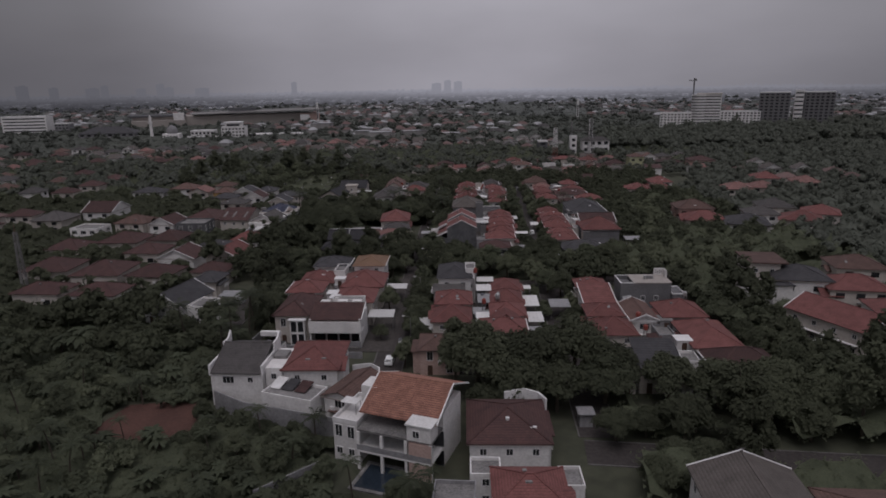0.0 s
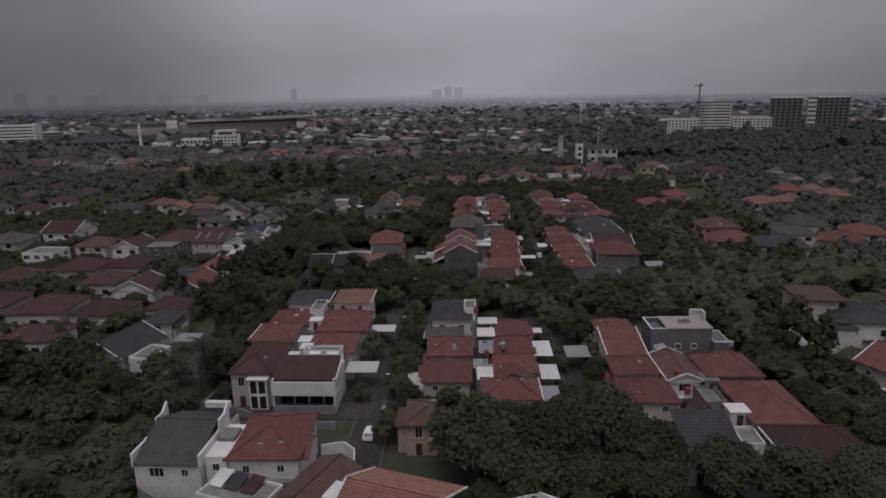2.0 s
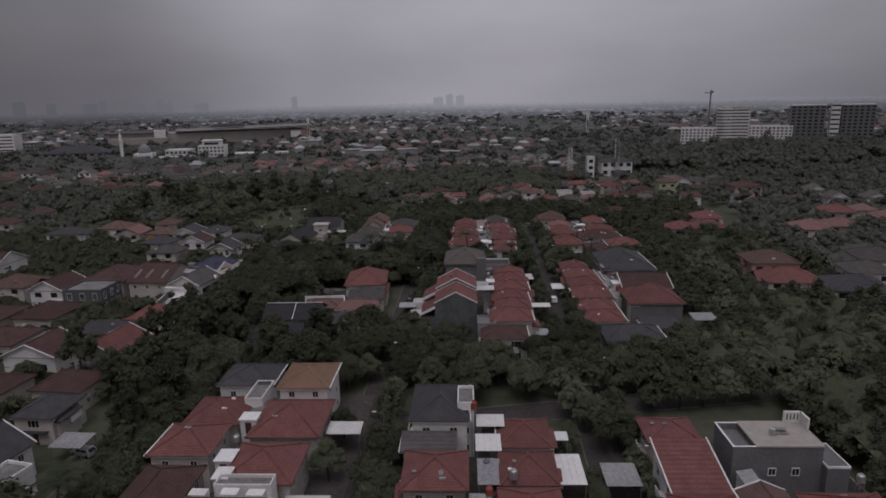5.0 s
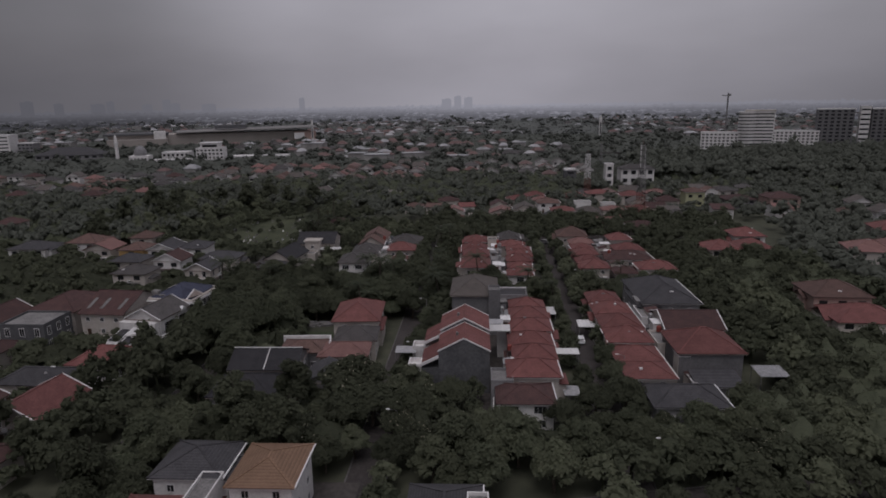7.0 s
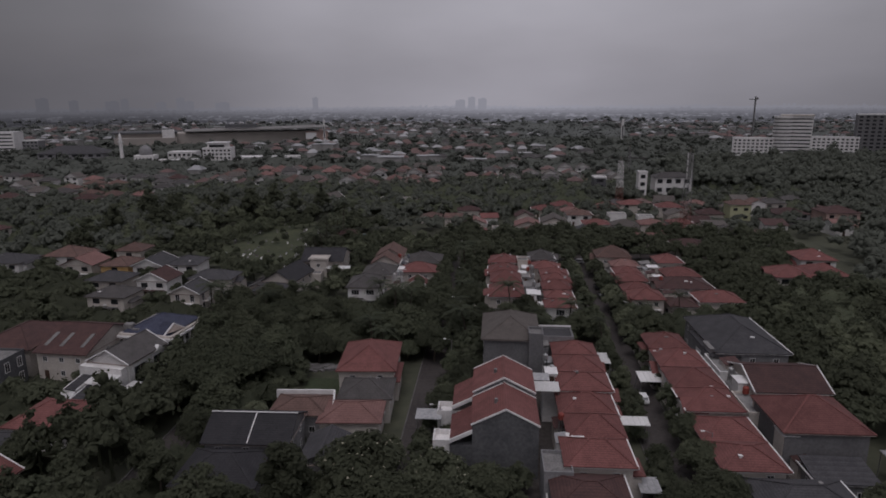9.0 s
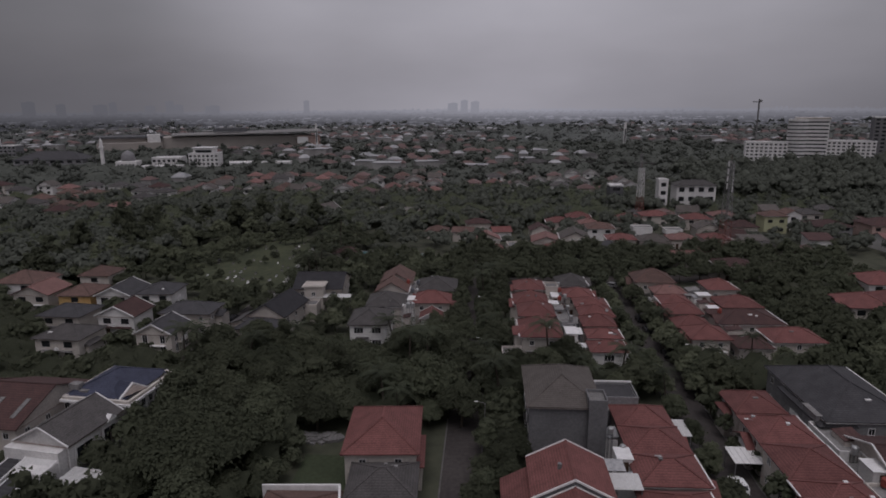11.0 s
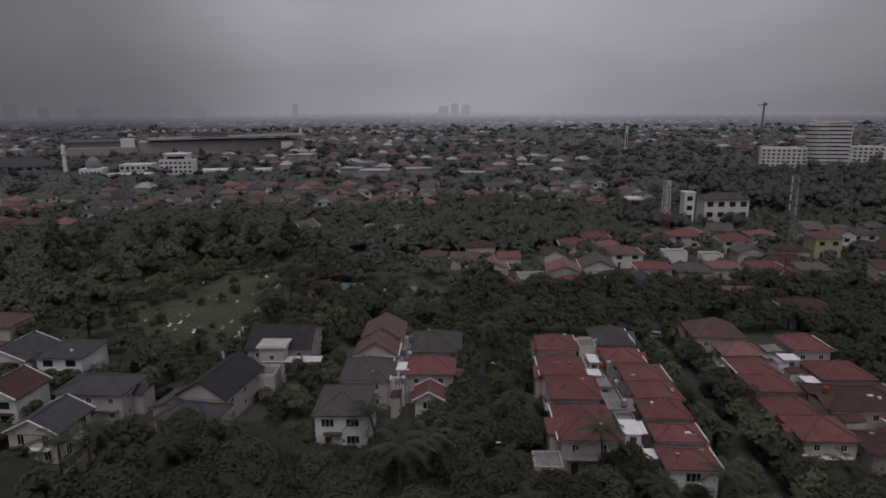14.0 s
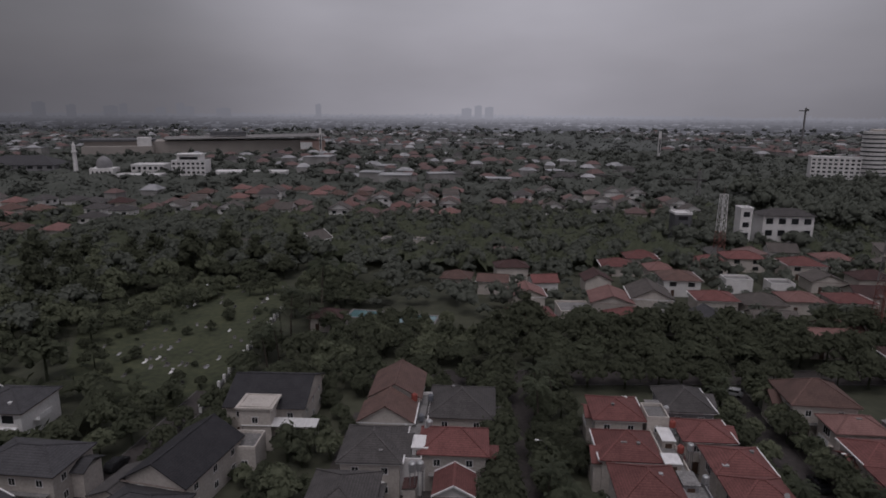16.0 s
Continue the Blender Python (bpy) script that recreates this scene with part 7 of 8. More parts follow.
# small houses packed between the lanes of the northern quarter
for gx in range(14):
    for gy in range(7):
        x, y = 14 + gx * 13.5 + nrng.uniform(-2.5, 2.5) + gy * 1.5, 378 + gy * 13.5 + nrng.uniform(-2.5, 2.5)
        dense = 0.85 if 20 < x < 130 and y < 425 else 0.4
        if clearance(x, y) < 5.2 or nrng.random() > dense:
            continue
        style = ("hip", "gable_x", "gable_y", "hip", "shed")[int(nrng.integers(0, 5))]
        tile = ("pinkish", "taupe", "red", "hazed", "grey", "maroon", "hazed", "taupe")[int(nrng.integers(0, 8))]
        house(x, y, nrng.uniform(8.5, 11.5), nrng.uniform(8, 10.5), nrng.uniform(-14, 6), nrng.uniform(3.2, 5.0), style, tile, ("cream", "white", "cream")[int(nrng.integers(0, 3))], nrng.uniform(8, 12) if style == "shed" else nrng.uniform(20, 28), group=NORTH, win="S", fascia=False)

# shade trees standing before the third block and the houses beside the wood
frng = np.random.default_rng(91)
for kind, x, y, scale in (("broad", 27.6, 279.0, 1.0), ("broad", 22.6, 274.6, 0.95), ("spreading", -1.6, 290.0, 0.72), ("broad", 3.0, 284.4, 1.0), ("broad", -6.4, 288.6, 0.85)):
    tree(kind, x, y, scale, frng)
# fence along the field
fence = thing("fence", 0, 0, 0, 0, "low field fence with white posts and a rail", "fence")
FENCE_LINE = [(-46.5, 336), (-46.5, 366), (-45.5, 408), (-38, 424), (-32, 432)]
rail = Shape()
for (x0, y0), (x1, y1) in zip(FENCE_LINE, FENCE_LINE[1:]):
    steps = int(math.hypot(x1 - x0, y1 - y0) / 3.2)
    rail.beam((x0, y0, 0.9), (x1, y1, 0.9), 0.12, 1.0)
    for i in range(steps):
        s = i / steps
        part("post", Shape().box(x0 + (x1 - x0) * s, y0 + (y1 - y0) * s, -0.2, 0.5, 0.5, 2.0), TRIM, fence)
part("panel", rail, PAINT["grey"], fence)
# low stones of the field
for i in range(80):
    gx, gy = nrng.uniform(-94, -50), nrng.uniform(340, 424)
    if inside(FIELD_EDGE, gx, gy):
        stone = Shape().box(0, 0, -0.1, nrng.uniform(0.5, 0.9), nrng.uniform(0.9, 1.8), 0.25).box(0, 0.6, -0.1, 0.6, 0.2, nrng.uniform(0.4, 0.8))
        single("grave_marker", stone, (KERB, KERB, SLAB, KERB, SLAB, KERB, GREYSHEET, KERB, SLAB, TRIM)[i % 10], "low pale kerbed stone on the grass", "grave marker", x=gx, y=gy, rz=float(nrng.uniform(-20, 20)), group="stones of the field")

# ---------------------------------------------------------------- masts


def lattice_mast(x, y, h, w0, w1, label, steel=None, base=0.0, dishes=0, lower=None):
    mast = thing("lattice_mast", x, y, base, 12, label, "mast")
    legs = [(-1, -1), (1, -1), (1, 1), (-1, 1)]
    levels = max(6, int(h / 2.6))
    at = lambda k, c: Vector((c[0] * (w0 + (w1 - w0) * k / levels) / 2, c[1] * (w0 + (w1 - w0) * k / levels) / 2, h * k / levels))
    cut = levels * 45 // 100 if lower else 0
    for k0, k1, stuff in ((0, cut, lower), (cut, levels, steel or STEEL)):
        if k0 == k1:
            continue
        for c in legs:
            part("leg", Shape().tube(at(k0, c) - Vector((0, 0, 0.3 if k0 == 0 else 0)), at(k1, c), 0.12, 0.1, 5), stuff, mast)
        brace = Shape()
        for k in range(k0, k1):
            for c, e in zip(legs, legs[1:] + legs[:1]):
                brace.tube(at(k, c), at(k + 1, e), 0.06, n=3)
                brace.tube(at(k + 1, c), at(k, e), 0.06, n=3)
                brace.tube(at(k + 1, c), at(k + 1, e), 0.05, n=3)
        tagged(part("bracing", brace, stuff, mast), "thin crossed steel bracing", kind="stuff")
    for i in range(dishes):
        z = h * (0.7 + 0.28 * i / max(1, dishes))
        part("antenna_panel", Shape().box((w1 / 2 + 0.35) * (-1) ** i, -0.3, z, 0.35, 0.25, 1.9), TRIM, mast)
    part("tip", Shape().tube((0, 0, h - 0.2), (0, 0, h + 2.5), 0.05, n=5), REDSTEEL, mast)
    return mast


lattice_mast(104.6, 371.5, 36.5, 3.4, 1.5, "tall lattice telephone mast, red below and grey above", STEEL, dishes=8, lower=REDSTEEL)
lattice_mast(104.0, 459.0, 25.5, 3.0, 2.0, "white lattice mast with a red foot", TRIM, lower=REDSTEEL)
lattice_mast(150.0, 592.0, 22, 2.4, 1.4, "slender grey lattice mast among trees")
lattice_mast(-113.0, 178.0, 19, 1.6, 0.8, "slender grey lattice mast between houses")


def pole(x, y, h, rz):
    mast = thing("street_lamp", x, y, 0, rz, "grey street lamp post with a curved arm", "street lamp", "street lamps")
    part("post", Shape().tube((0, 0, -0.3), (0, 0, h), 0.09, 0.06, 7), STEEL, mast)
    part("arm", Shape().tube((0, 0, h - 0.05), (1.3, 0, h + 0.3), 0.04, n=5), STEEL, mast)
    part("lamp_head", Shape().box(1.5, 0, h + 0.22, 0.6, 0.24, 0.12), TRIM, mast)


for i in range(7):
    pole(-5.6 + 0.0957 * (134 + i * 30 - 112), 134 + i * 30, 6.5, 175)
    pole(36.0 + 0.1137 * (118 + i * 32 - 118), 118 + i * 32, 6.5, 175)

# vehicles
car(-5.4, 133.6, -5, "black", "dark small car parked beside the street")
car(44.2, 237.6, -6, "white", "white van-like car parked on the street")
car(56.0, 343.6, 60, "silver", "silver car parked under trees")
car(-50.6, 166.2, 70, "silver", "silver car under a grey carport")
car(-8.0, 124.2, -8, "white", "small white car parked near gate posts")
car(-53.0, 317.6, -12, "black", "dark pickup parked in a lane")
car(36.0, 262.0, -5, "white", "white car parked beside a yard")
car(54.6, 312.0, -6, "black", "dark small car parked along a lane")
car(53.6, 303.4, -6, "black", "dark small car parked along a lane")
car(48.6, 300.6, -6, "silver", "silver car parked beside a garden wall")
car(52.6, 288.0, -6, "black", "dark small car parked along a lane")

# ---------------------------------------------------------------- landmarks in the distance


def block(name, x, y, w, d, h, rz, paint, label, floors, bays, category="building", roof=None, stripe=False):
    """A far building with its rows of windows."""
    home = thing(name, x, y, 0, rz, label, category)
    occupy(x, y, w, d, rz)
    part("wall", Shape().box(0, 0, -0.5, w, d, h + 0.5), PAINT[paint], home)
    if not roof:
        part("parapet", Shape().ring(0, 0, h, w + 0.3, d + 0.3, 0.4, 0.9).box(0, 0, h, w - 0.5, d - 0.5, 0.2), TRIM, home)
    for level in range(floors):
        z = h * (level + 0.3) / floors
        if stripe:
            part("window_band", Shape().box(0, -d / 2 - 0.03, z, w * 0.94, 0.1, h / floors * 0.36), GLASS, home)
        else:
            for i in range(bays):
                part("window", Shape().box(w * ((i + 0.5) / bays - 0.5), -d / 2 - 0.03, z, w / bays * 0.55, 0.1, h / floors * 0.48), GLASS, home)
    if roof:
        roof_on(home, "hip", w + 1.4, d + 1.4, h, 24, roof)
    return home


block("school", 140.0, 482.0, 20, 10, 14.5, -4, "white", "white school with a grey hipped roof behind trees", 3, 4, "school", "grey")
block("school_stair", 122.5, 480.0, 4.6, 6, 17.0, -4, "white", "white stair tower beside a school", 4, 1)
block("grey_block", 101.5, 492.0, 7, 8, 13.0, -4, "dark", "plain grey concrete block among trees", 4, 1)
office = block("office", -200.0, 742.0, 26, 17, 14.0, 4, "white", "white stepped office building with window rows", 4, 7)
part("upper_storey", Shape().box(0, 0, 14.0, 18, 13, 5.2), PAINT["white"], office)
part("upper_cap", Shape().box(0, 0, 19.2, 20, 15, 0.7), TRIM, office)
part("upper_glazing", Shape().box(0, -6.55, 15.4, 14, 0.12, 2.2), GLASS, office)
block("hall", -228.0, 712.0, 34, 13, 5.5, 4, "white", "low white hall with a flat roof", 1, 6)
block("hall", -239.0, 757.0, 26, 18, 9.5, 4, "white", "white two-storey showroom with window bands", 2, 6)
block("hall", -170.0, 742.0, 22, 18, 5.5, 4, "white", "low white market hall", 1, 5)
block("hall", -138.0, 750.0, 26, 13, 5.0, 4, "white", "long low white building", 1, 6)
block("office", -505.0, 880.0, 54, 22, 24.0, 6, "white", "large white hospital block with window bands", 6, 10, stripe=True)
block("office", -455.0, 872.0, 17, 17, 15.0, 6, "grey", "grey office block beside a hospital", 4, 4)
tower = block("apartment_tower", 322.0, 680.0, 24, 17, 42.0, -26, "white", "white round-cornered apartment tower with balcony bands", 14, 5, stripe=True)
part("corner_bay", Shape().tube((-10, -4, 0), (-10, -4, 42.6), 8, n=20), PAINT["white"], tower)
for level in range(14):
    part("balcony_band", Shape().tube((-10, -4, 42 * (level + 0.32) / 14), (-10, -4, 42 * (level + 0.62) / 14), 8.15, n=20), GLASS, tower)
part("crown_slab", Shape().box(0, 0, 42.9, 25, 18, 1.0), PAINT["cream"], tower)
block("apartment_wing", 291.0, 692.0, 32, 14, 23.0, -22, "white", "white apartment wing beside a tower", 8, 9)
block("apartment_wing", 366.0, 700.0, 44, 14, 23.0, -26, "white", "white apartment wing beside a tower", 8, 12)
# cement paint, paler than the dark one, puts haze over these towers
block("unfinished_tower", 402.0, 694.0, 30, 20, 43.0, -28, "cement", "dark unfinished concrete tower with bare floors", 13, 6)
block("unfinished_tower", 444.0, 680.0, 28, 20, 43.0, -28, "cement", "dark unfinished concrete tower with bare floors", 13, 6)
block("stair_core", 424.0, 684.0, 8, 10, 45.0, -28, "white", "white stair core between two dark towers", 10, 1, stripe=True)

mall = thing("shopping_mall", -290.0, 1000.0, 0, 20, "long beige shopping centre with a sweeping pale roof", "shopping centre")
mall.scale = (0.92, 0.92, 0.98)
occupy(-290, 1015, 330, 90, 20)
part("wall", Shape().box(12, 30, -0.5, 286, 60, 18), PAINT["beige"], mall)
part("wing_wall", Shape().box(-92, 5, -0.5, 80, 40, 13), PAINT["beige"], mall)
part("dark_fascia", Shape().box(-94, 22, 17.6, 86, 50, 2.4), PAINT["dark"], mall)
part("entrance_block", Shape().box(-62, -4, -0.5, 16, 16, 23), PAINT["white"], mall)
part("sweeping_roof", Shape().add([(-40, -4, 20), (168, -12, 23), (176, 60, 24), (-40, 60, 21), (-40, -4, 19), (168, -12, 21.8), (176, 60, 22.8), (-40, 60, 20)],
                                  [(0, 1, 2, 3), (7, 6, 5, 4), (0, 4, 5, 1), (1, 5, 6, 2), (2, 6, 7, 3), (3, 7, 4, 0)]), SLAB, mall, "grey sweeping roof edge")
part("roof_plant", Shape().box(40, 24, 23, 46, 18, 5), PAINT["dark"], mall)
part("red_end", Shape().box(150, 10, -0.5, 34, 30, 17), PAINT["pink"], mall)
part("end_sign", Shape().box(140, -8, 6, 16, 1, 9), TRIM, mall)

mosque = thing("mosque", -270.0, 742.0, 0, 5, "white mosque with a pale dome among trees", "mosque")
mosque.scale = (0.82, 0.82, 0.95)
occupy(-270, 742, 22, 20, 5)
part("wall", Shape().box(0, 0, -0.5, 22, 18, 9), PAINT["white"], mosque)
dome = Shape()
profile = [(7.0, 8.5), (7.4, 11), (6.9, 13.5), (5.2, 16), (2.6, 17.6), (0.2, 18.6)]
dome.add([(r * math.cos(2 * math.pi * i / 16), r * math.sin(2 * math.pi * i / 16), z) for r, z in profile for i in range(16)],
         [(k * 16 + i, k * 16 + (i + 1) % 16, (k + 1) * 16 + (i + 1) % 16, (k + 1) * 16 + i) for k in range(5) for i in range(16)])
part("dome", dome, PAINT["grey"], mosque, smooth=True)
for i in range(5):
    part("window", Shape().box(-8 + 4 * i, -9.04, 2.5, 1.6, 0.12, 3.6), GLASS, mosque)
minaret = thing("minaret", -292.0, 740.0, 0, 0, "slender white minaret with a gallery", "minaret")
minaret.scale = (0.8, 0.8, 0.78)
part("shaft", Shape().tube((0, 0, -0.5), (0, 0, 33), 2.3, 1.7, 12), PAINT["white"], minaret)
part("gallery", Shape().tube((0, 0, 26), (0, 0, 27.2), 2.9, n=12), TRIM, minaret)
part("spire", Shape().tube((0, 0, 33), (0, 0, 37.5), 1.7, 0.1, 12), PAINT["white"], minaret)
block("house_block", -348.0, 765.0, 60, 30, 9.0, 5, "grey", "broad low building under a dark hipped roof", 2, 8, roof="charcoal")
block("chimney", -138.0, 980.0, 2.2, 2.2, 33.0, 0, "white", "white concrete water tower", 1, 1)
block("chimney", 248.0, 940.0, 2.6, 2.6, 33.0, 0, "white", "white concrete water tower", 1, 1)
single("bridge", Shape().box(0, 0, 4.5, 90, 6, 0.8).box(-30, 0, -0.3, 2, 5, 5).box(0, 0, -0.3, 2, 5, 5).box(30, 0, -0.3, 2, 5, 5).box(0, -3, 5.3, 90, 0.3, 1.0), KERB, "grey concrete flyover between trees", "bridge", x=262, y=640, rz=14)
single("bridge", Shape().box(0, 0, 4.5, 110, 8, 0.8).box(-40, 0, -0.3, 2, 5, 5).box(0, 0, -0.3, 2, 5, 5).box(40, 0, -0.3, 2, 5, 5).box(0, -4, 5.3, 110, 0.3, 1.0), KERB, "grey concrete flyover between trees", "bridge", x=150, y=720, rz=-22)

crane = thing("tower_crane", 466.0, 1040.0, 0, 30, "tower crane above the distant roofs", "crane")
part("tower", Shape().box(0, 0, -0.5, 1.6, 1.6, 62), STEEL, crane)
part("jib", Shape().box(-4, 0, 57, 20, 1.2, 1.2), STEEL, crane)
part("cab", Shape().box(0, -2, 57, 3, 3, 3), STEEL, crane)

# ---------------------------------------------------------------- far houses, one by one
FAR = {}
for kind, (tile, paint) in enumerate((("hazed", "cream"), ("taupe", "white"), ("brown", "cream"), ("grey", "white"), ("pinkish", "cream"), ("maroon", "cream"))):
    w, d, eave = (12, 10, 6.0) if kind % 2 else (11, 11, 4.6)
    faces, ridges, top = roof_faces("hip" if kind != 1 else "gable_y", w, d, eave, 26)
    roof_shape = Shape()
    for face in faces:
        roof_shape.add(face, [tuple(range(len(face)))])
    roof_shape.box(0, 0, eave - 0.15, w, d, 0.15)
    walls = Shape().box(0, 0, -0.4, w - 1.2, d - 1.2, eave + 0.3)
    if kind == 1:
        walls.add([(-5.4, -4.3, eave), (5.4, -4.3, eave), (0, -4.3, eave + 2.6)], [(0, 1, 2)])
    panes = [(-2.6 + 5.2 * i, 0.9 + 2.9 * level) for level in range(2 if kind % 2 else 1) for i in range(2)]
    FAR[kind] = (walls.mesh("wall", PAINT[paint]), roof_shape.mesh("roof", TILE[tile]), panes, -(d - 1.2) / 2 - 0.02,
                 f"{'two' if kind % 2 else 'single'}-storey {paint} house with {TILE_WORDS[tile]} roof")


def far_house(x, y, rz, kind):
    home = thing("house", x, y, 0, rz, FAR[kind][4], "house", "houses of the outer quarter")
    occupy(x, y, 12, 11, rz)
    for name, me in zip(("wall", "roof"), FAR[kind]):
        part(name, me, None, home)
    for px, pz in FAR[kind][2] if y < 620 else ():
        part("window", FARPANE, None, home, at=pose(px, FAR[kind][3], pz, 0, 0, 0))


def quarter(rng, x0, y0, cols, rows, dx, dy, rz, kinds, skip):
    c, s = math.cos(radians(rz)), math.sin(radians(rz))
    for i in range(cols):
        for j in range(rows):
            u, v = i * dx + rng.uniform(-1.5, 1.5), j * dy + rng.uniform(-2, 2)
            x, y = x0 + c * u - s * v, y0 + s * u + c * v
            if rng.random() < skip or clearance(x, y) < 6.5:
                continue
            far_house(x, y, rz + rng.uniform(-6, 6) + (90 if rng.random() < 0.15 else 0), kinds[int(rng.integers(0, len(kinds)))])


quarter(nrng, -150, 555, 12, 5, 14, 22, -4, [0, 0, 1, 2, 4], 0.3)
quarter(nrng, 30, 560, 8, 4, 14, 24, -8, [0, 1, 3, 4, 2], 0.42)
quarter(nrng, -330, 470, 11, 6, 16, 24, -8, [2, 3, 5, 1, 4], 0.4)
quarter(nrng, -300, 350, 8, 4, 17, 24, -6, [5, 2, 3, 0], 0.5)
quarter(nrng, 175, 350, 6, 3, 17, 26, -14, [0, 1, 2], 0.6)
quarter(nrng, -240, 240, 5, 4, 17, 22, -6, [5, 2, 3, 0], 0.4)

# ---------------------------------------------------------------- roofs beyond counting
town = {"wall": Shape(), "red": Shape(), "grey": Shape(), "sheet": Shape()}
trng = np.random.default_rng(33)
for lot in range(3600):
    y = 600 + 1240 * float(trng.random()) ** 1.1
    x = float(trng.uniform(-0.85, 0.85)) * y
    if clearance(x, y) < 9 or (x > 150 and y < 800 and trng.random() < 0.85) or math.sin(x * 0.011 + 2) + math.sin(y * 0.017 + x * 0.006) < 0.12:
        continue
    big = trng.random() < 0.07
    w, d, h = (trng.uniform(14, 28), trng.uniform(12, 20), trng.uniform(6, 12)) if big else (trng.uniform(9, 15), trng.uniform(9, 13), trng.uniform(4, 8))
    rz = float(trng.uniform(-20, 12))
    occupy(x, y, w, d, rz)
    town["wall"].box(x, y, -0.4, w - 1, d - 1, h + 0.4, rz)
    kind = "sheet" if big or trng.random() < 0.3 else "red" if trng.random() < (0.6 if y < 1400 else 0.2) else "grey"
    if big:
        town[kind].box(x, y, h, w, d, 0.5, rz)
    else:
        c, s, top = math.cos(radians(rz)), math.sin(radians(rz)), h + d * 0.24
        spot = lambda u, v, z: (x + c * u - s * v, y + s * u + c * v, z)
        town[kind].add([spot(-w / 2, -d / 2, h), spot(w / 2, -d / 2, h), spot(w / 2, d / 2, h), spot(-w / 2, d / 2, h), spot(-w * 0.2, 0, top), spot(w * 0.2, 0, top)],
                       [(0, 1, 5, 4), (1, 2, 5), (2, 3, 4, 5), (3, 0, 4), (3, 2, 1, 0)])
for key, material, words in (("wall", FARWALL, "pale walls of the distant town"), ("red", TILE["hazed"], "haze-greyed red roofs of the distant town"),
                             ("grey", TILE["grey"], "grey roofs of the distant town"), ("sheet", FARSHEET, "pale sheet roofs of the distant town")):
    tagged(new("distant_town", town[key].mesh("distant_town", material)), words, "town", kind="stuff")

# ---------------------------------------------------------------- woods beyond counting
wrng = np.random.default_rng(5)
wood("garden_trees", wrng, [(-64, 150), (-36, 245), (-58, 290), (-48, 342), (-98, 345), (-160, 345), (-260, 330), (-200, 215), (-130, 150)], 7.0, 2.2, 3.6, LEAF["dark"], "dark garden trees filling the gaps between western houses", 4, 220, 0.7, clear=0.6)
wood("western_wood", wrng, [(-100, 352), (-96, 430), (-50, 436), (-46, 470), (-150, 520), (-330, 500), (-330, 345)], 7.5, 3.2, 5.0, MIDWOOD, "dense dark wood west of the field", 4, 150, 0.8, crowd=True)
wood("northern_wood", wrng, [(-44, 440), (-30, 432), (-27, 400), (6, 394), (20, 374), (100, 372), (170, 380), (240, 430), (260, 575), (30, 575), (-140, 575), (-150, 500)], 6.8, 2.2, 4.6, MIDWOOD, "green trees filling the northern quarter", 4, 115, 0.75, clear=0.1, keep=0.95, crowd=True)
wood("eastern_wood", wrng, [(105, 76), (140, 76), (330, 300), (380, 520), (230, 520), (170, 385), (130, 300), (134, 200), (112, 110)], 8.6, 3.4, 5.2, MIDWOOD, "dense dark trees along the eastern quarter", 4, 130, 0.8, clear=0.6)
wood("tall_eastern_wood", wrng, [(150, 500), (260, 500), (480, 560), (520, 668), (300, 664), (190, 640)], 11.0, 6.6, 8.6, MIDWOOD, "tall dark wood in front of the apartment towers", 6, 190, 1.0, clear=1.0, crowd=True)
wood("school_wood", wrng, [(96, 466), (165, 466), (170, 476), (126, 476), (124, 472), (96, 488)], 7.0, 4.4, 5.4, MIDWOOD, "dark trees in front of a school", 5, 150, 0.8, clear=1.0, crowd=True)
wood("southern_trees", wrng, [(-120, 20), (60, 20), (70, 58), (-120, 58)], 8.0, 2.6, 4.0, LEAF["dark"], "dark trees over the southern lots", 4, 120, 0.8)
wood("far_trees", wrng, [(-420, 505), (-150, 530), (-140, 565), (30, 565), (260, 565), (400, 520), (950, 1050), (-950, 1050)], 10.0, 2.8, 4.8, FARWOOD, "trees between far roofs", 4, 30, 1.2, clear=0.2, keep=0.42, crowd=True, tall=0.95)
wood("far_trees", wrng, [(-1000, 1050), (1000, 1050), (1600, 1900), (-1600, 1900)], 13.0, 3.6, 6.0, HAZEWOOD, "woods towards the horizon", 3, 10, 2.0, clear=0.0, keep=0.3, crowd=True, tall=0.7)
canopy("near_undergrowth", [(-95, 60), (-10, 60), (-12, 92), (-40, 104), (-40, 128), (-52, 150), (-95, 165)], 1.3, 3.2, 1.7, LEAF["mid"], "low leafy undergrowth on the open lot", 0.6, 1.0, tufts=6)
canopy("east_undergrowth", [(26, 70), (110, 62), (140, 120), (134, 300), (96, 300), (84, 205), (46, 194), (70, 172), (68, 104), (34, 104)], 2.0, 4.5, 6.8, LEAF["mid"], "leafy undergrowth below eastern trees", 0.46, 2.0, tufts=11)
canopy("middle_undergrowth", [(-48, 148), (-34, 138), (-36, 190), (8, 186), (110, 190), (110, 205), (46, 197), (8, 198), (8, 212), (-30, 214), (-22, 256), (16, 262), (90, 266), (90, 282), (50, 280), (16, 298), (-60, 300), (-46, 215)], 2.0, 4.5, 6.4, LEAF["mid"], "leafy undergrowth below garden trees", 0.46, 3.0, tufts=11)
canopy("north_undergrowth", [(-30, 446), (14, 436), (24, 440), (130, 440), (200, 400), (250, 440), (262, 575), (-150, 575), (-340, 520), (-340, 345), (-130, 345), (-100, 440), (-46, 452)], 2.8, 6.4, 6.4, LEAF["mid"], "leafy tree cover of the northern quarter", 1.0, 4.0, tufts=5)
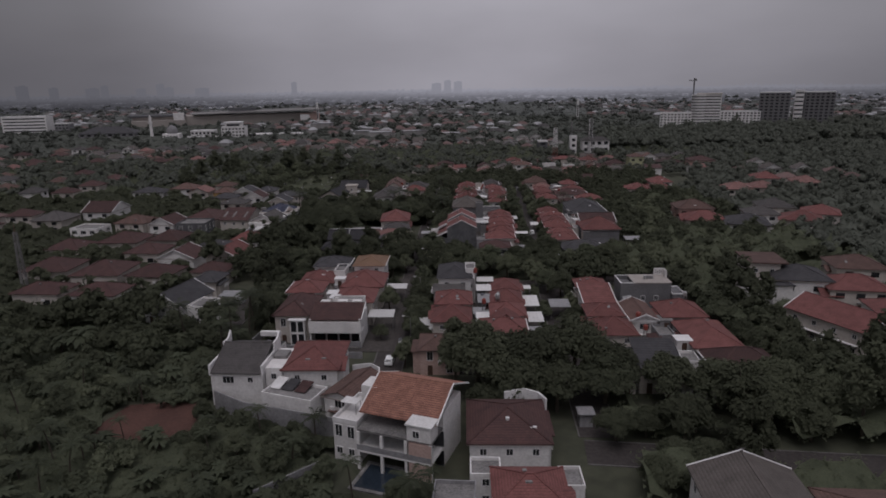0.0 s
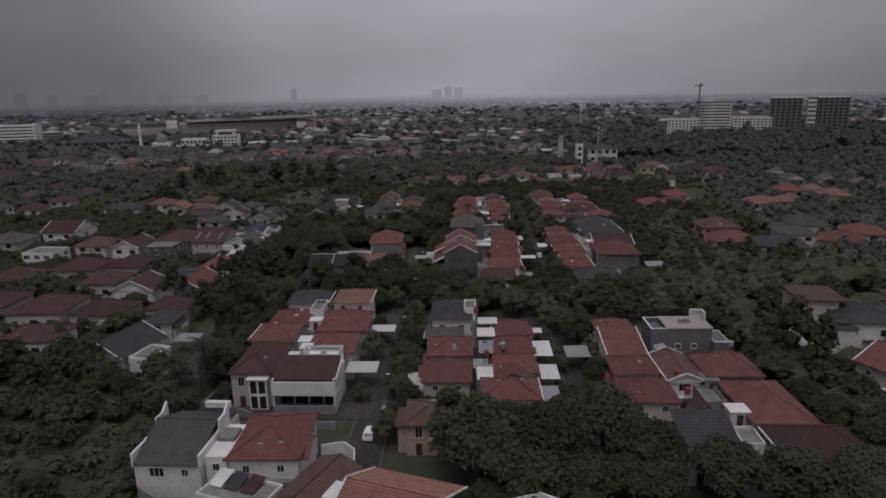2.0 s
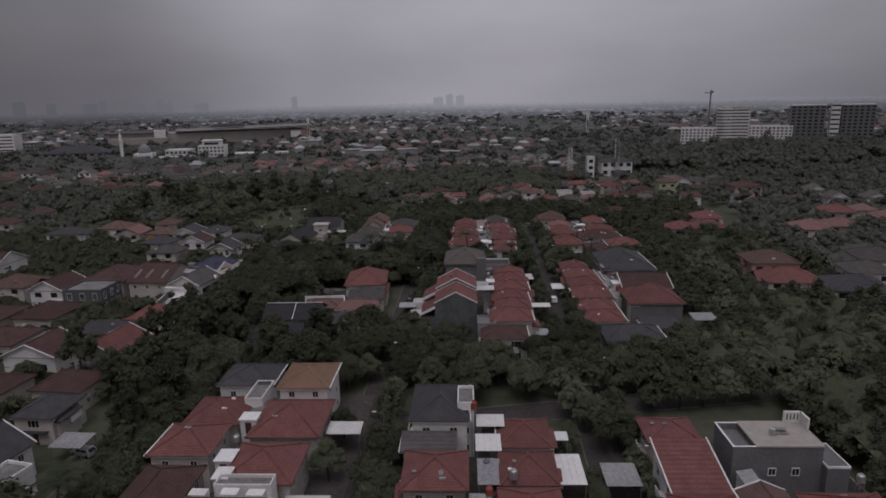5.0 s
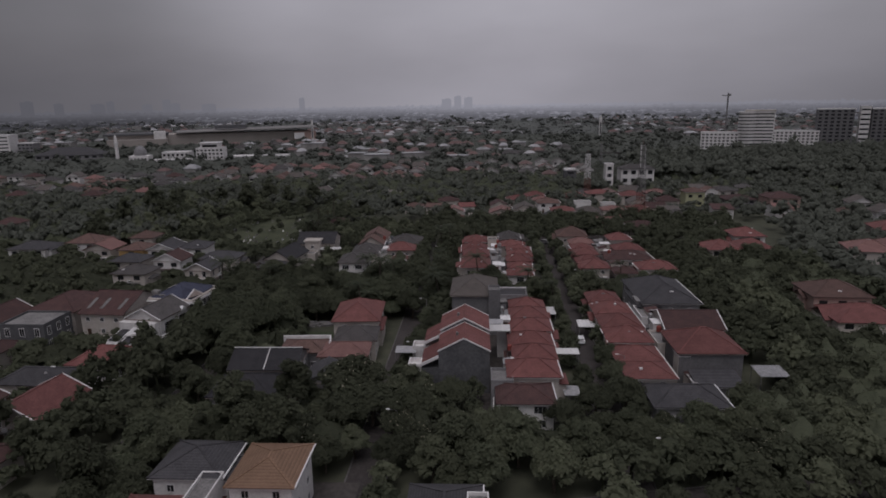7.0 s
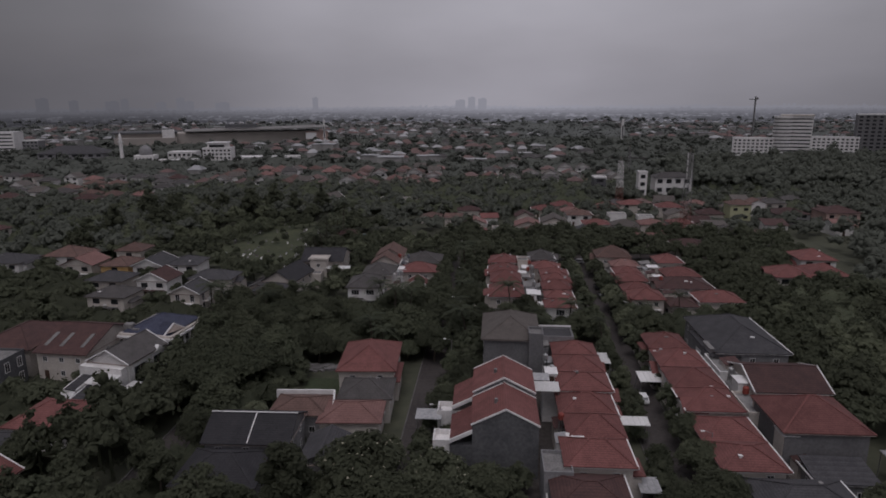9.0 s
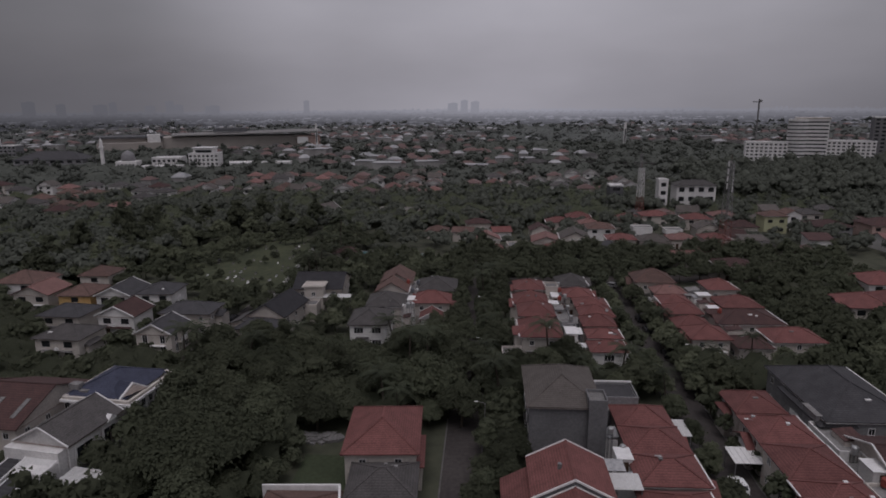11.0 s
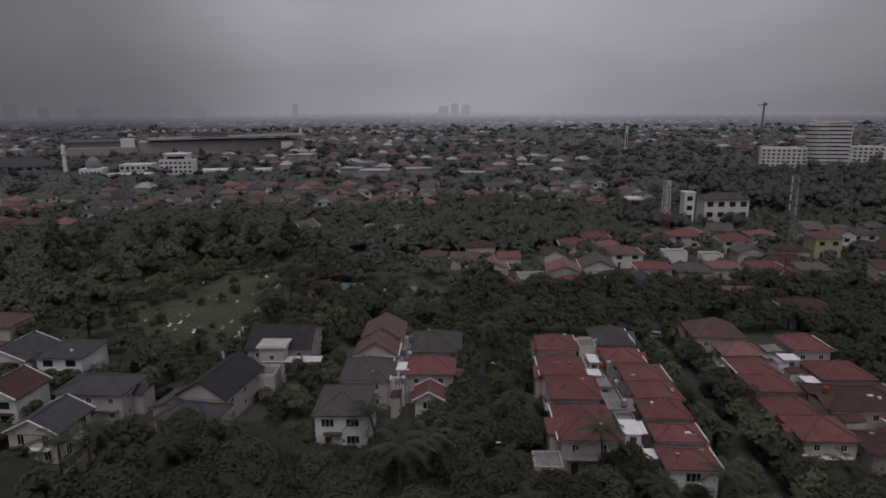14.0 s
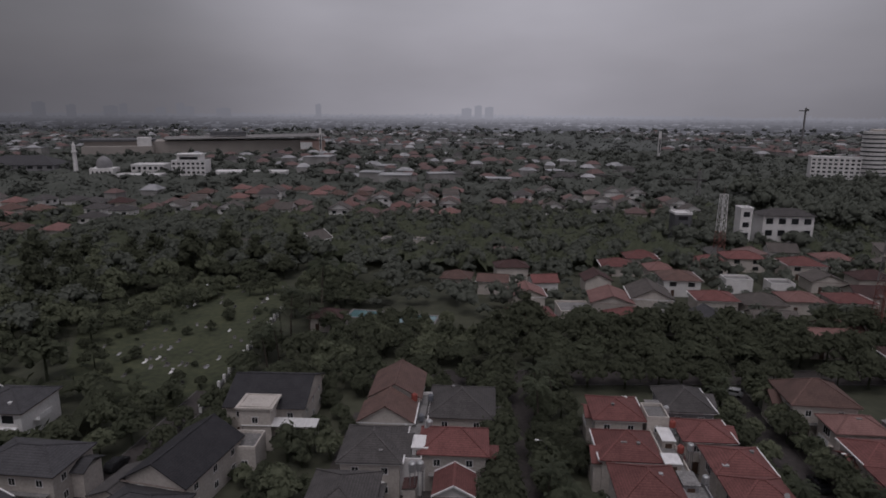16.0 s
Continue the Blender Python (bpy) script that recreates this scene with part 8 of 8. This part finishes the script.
canopy("west_undergrowth", [(-66, 150), (-48, 240), (-60, 300), (-60, 345), (-340, 345), (-260, 200), (-130, 140)], 2.8, 6.0, 5.6, LEAF["dark"], "leafy garden cover between western houses", 1.1, 5.0, tufts=4)
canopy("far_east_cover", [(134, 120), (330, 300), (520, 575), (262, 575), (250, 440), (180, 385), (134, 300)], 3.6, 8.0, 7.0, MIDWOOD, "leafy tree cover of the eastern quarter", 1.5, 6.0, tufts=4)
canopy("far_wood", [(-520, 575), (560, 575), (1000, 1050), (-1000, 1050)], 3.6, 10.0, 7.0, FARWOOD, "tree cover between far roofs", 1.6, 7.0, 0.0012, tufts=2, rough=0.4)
canopy("farther_wood", [(-1000, 1050), (1000, 1050), (1600, 1900), (-1600, 1900)], 6.0, 16.0, 6.0, HAZEWOOD, "tree cover near the horizon", 2.6, 8.0, 0.0010, tufts=1, rough=0.4)

# ---------------------------------------------------------------- skyline
srng = np.random.default_rng(12)


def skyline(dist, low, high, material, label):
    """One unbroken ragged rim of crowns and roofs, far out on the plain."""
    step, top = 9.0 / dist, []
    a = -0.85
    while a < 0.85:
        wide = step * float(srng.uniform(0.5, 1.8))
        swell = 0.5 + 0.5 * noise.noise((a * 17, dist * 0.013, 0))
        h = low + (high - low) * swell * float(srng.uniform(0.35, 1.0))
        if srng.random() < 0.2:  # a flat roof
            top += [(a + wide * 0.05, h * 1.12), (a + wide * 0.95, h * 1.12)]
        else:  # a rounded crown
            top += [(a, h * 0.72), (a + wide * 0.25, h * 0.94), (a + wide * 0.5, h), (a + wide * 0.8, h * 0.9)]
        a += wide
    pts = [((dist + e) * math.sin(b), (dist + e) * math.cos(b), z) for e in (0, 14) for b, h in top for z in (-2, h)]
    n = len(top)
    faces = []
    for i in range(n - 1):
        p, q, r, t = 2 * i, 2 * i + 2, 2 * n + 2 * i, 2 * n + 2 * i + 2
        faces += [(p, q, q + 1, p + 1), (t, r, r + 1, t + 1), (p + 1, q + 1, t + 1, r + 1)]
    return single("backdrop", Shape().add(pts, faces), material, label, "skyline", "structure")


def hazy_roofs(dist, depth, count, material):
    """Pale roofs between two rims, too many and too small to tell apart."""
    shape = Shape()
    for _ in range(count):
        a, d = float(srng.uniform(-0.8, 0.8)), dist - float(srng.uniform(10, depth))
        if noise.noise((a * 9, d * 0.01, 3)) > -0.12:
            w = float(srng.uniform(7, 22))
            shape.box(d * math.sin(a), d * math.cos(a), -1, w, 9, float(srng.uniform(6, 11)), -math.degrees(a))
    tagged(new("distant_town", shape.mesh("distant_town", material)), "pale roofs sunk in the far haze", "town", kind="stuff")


# haze painted as emission on each rim and its roofs, brighter with distance
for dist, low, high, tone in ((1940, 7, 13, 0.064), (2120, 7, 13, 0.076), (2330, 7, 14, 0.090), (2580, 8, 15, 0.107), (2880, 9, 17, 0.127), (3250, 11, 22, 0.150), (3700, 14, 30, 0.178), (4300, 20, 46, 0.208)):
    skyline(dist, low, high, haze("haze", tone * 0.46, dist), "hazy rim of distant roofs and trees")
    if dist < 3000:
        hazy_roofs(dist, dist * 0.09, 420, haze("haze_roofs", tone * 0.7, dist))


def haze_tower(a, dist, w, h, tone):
    """A tower block whose haze is painted as glow, so that only its outline tells it from the sky."""
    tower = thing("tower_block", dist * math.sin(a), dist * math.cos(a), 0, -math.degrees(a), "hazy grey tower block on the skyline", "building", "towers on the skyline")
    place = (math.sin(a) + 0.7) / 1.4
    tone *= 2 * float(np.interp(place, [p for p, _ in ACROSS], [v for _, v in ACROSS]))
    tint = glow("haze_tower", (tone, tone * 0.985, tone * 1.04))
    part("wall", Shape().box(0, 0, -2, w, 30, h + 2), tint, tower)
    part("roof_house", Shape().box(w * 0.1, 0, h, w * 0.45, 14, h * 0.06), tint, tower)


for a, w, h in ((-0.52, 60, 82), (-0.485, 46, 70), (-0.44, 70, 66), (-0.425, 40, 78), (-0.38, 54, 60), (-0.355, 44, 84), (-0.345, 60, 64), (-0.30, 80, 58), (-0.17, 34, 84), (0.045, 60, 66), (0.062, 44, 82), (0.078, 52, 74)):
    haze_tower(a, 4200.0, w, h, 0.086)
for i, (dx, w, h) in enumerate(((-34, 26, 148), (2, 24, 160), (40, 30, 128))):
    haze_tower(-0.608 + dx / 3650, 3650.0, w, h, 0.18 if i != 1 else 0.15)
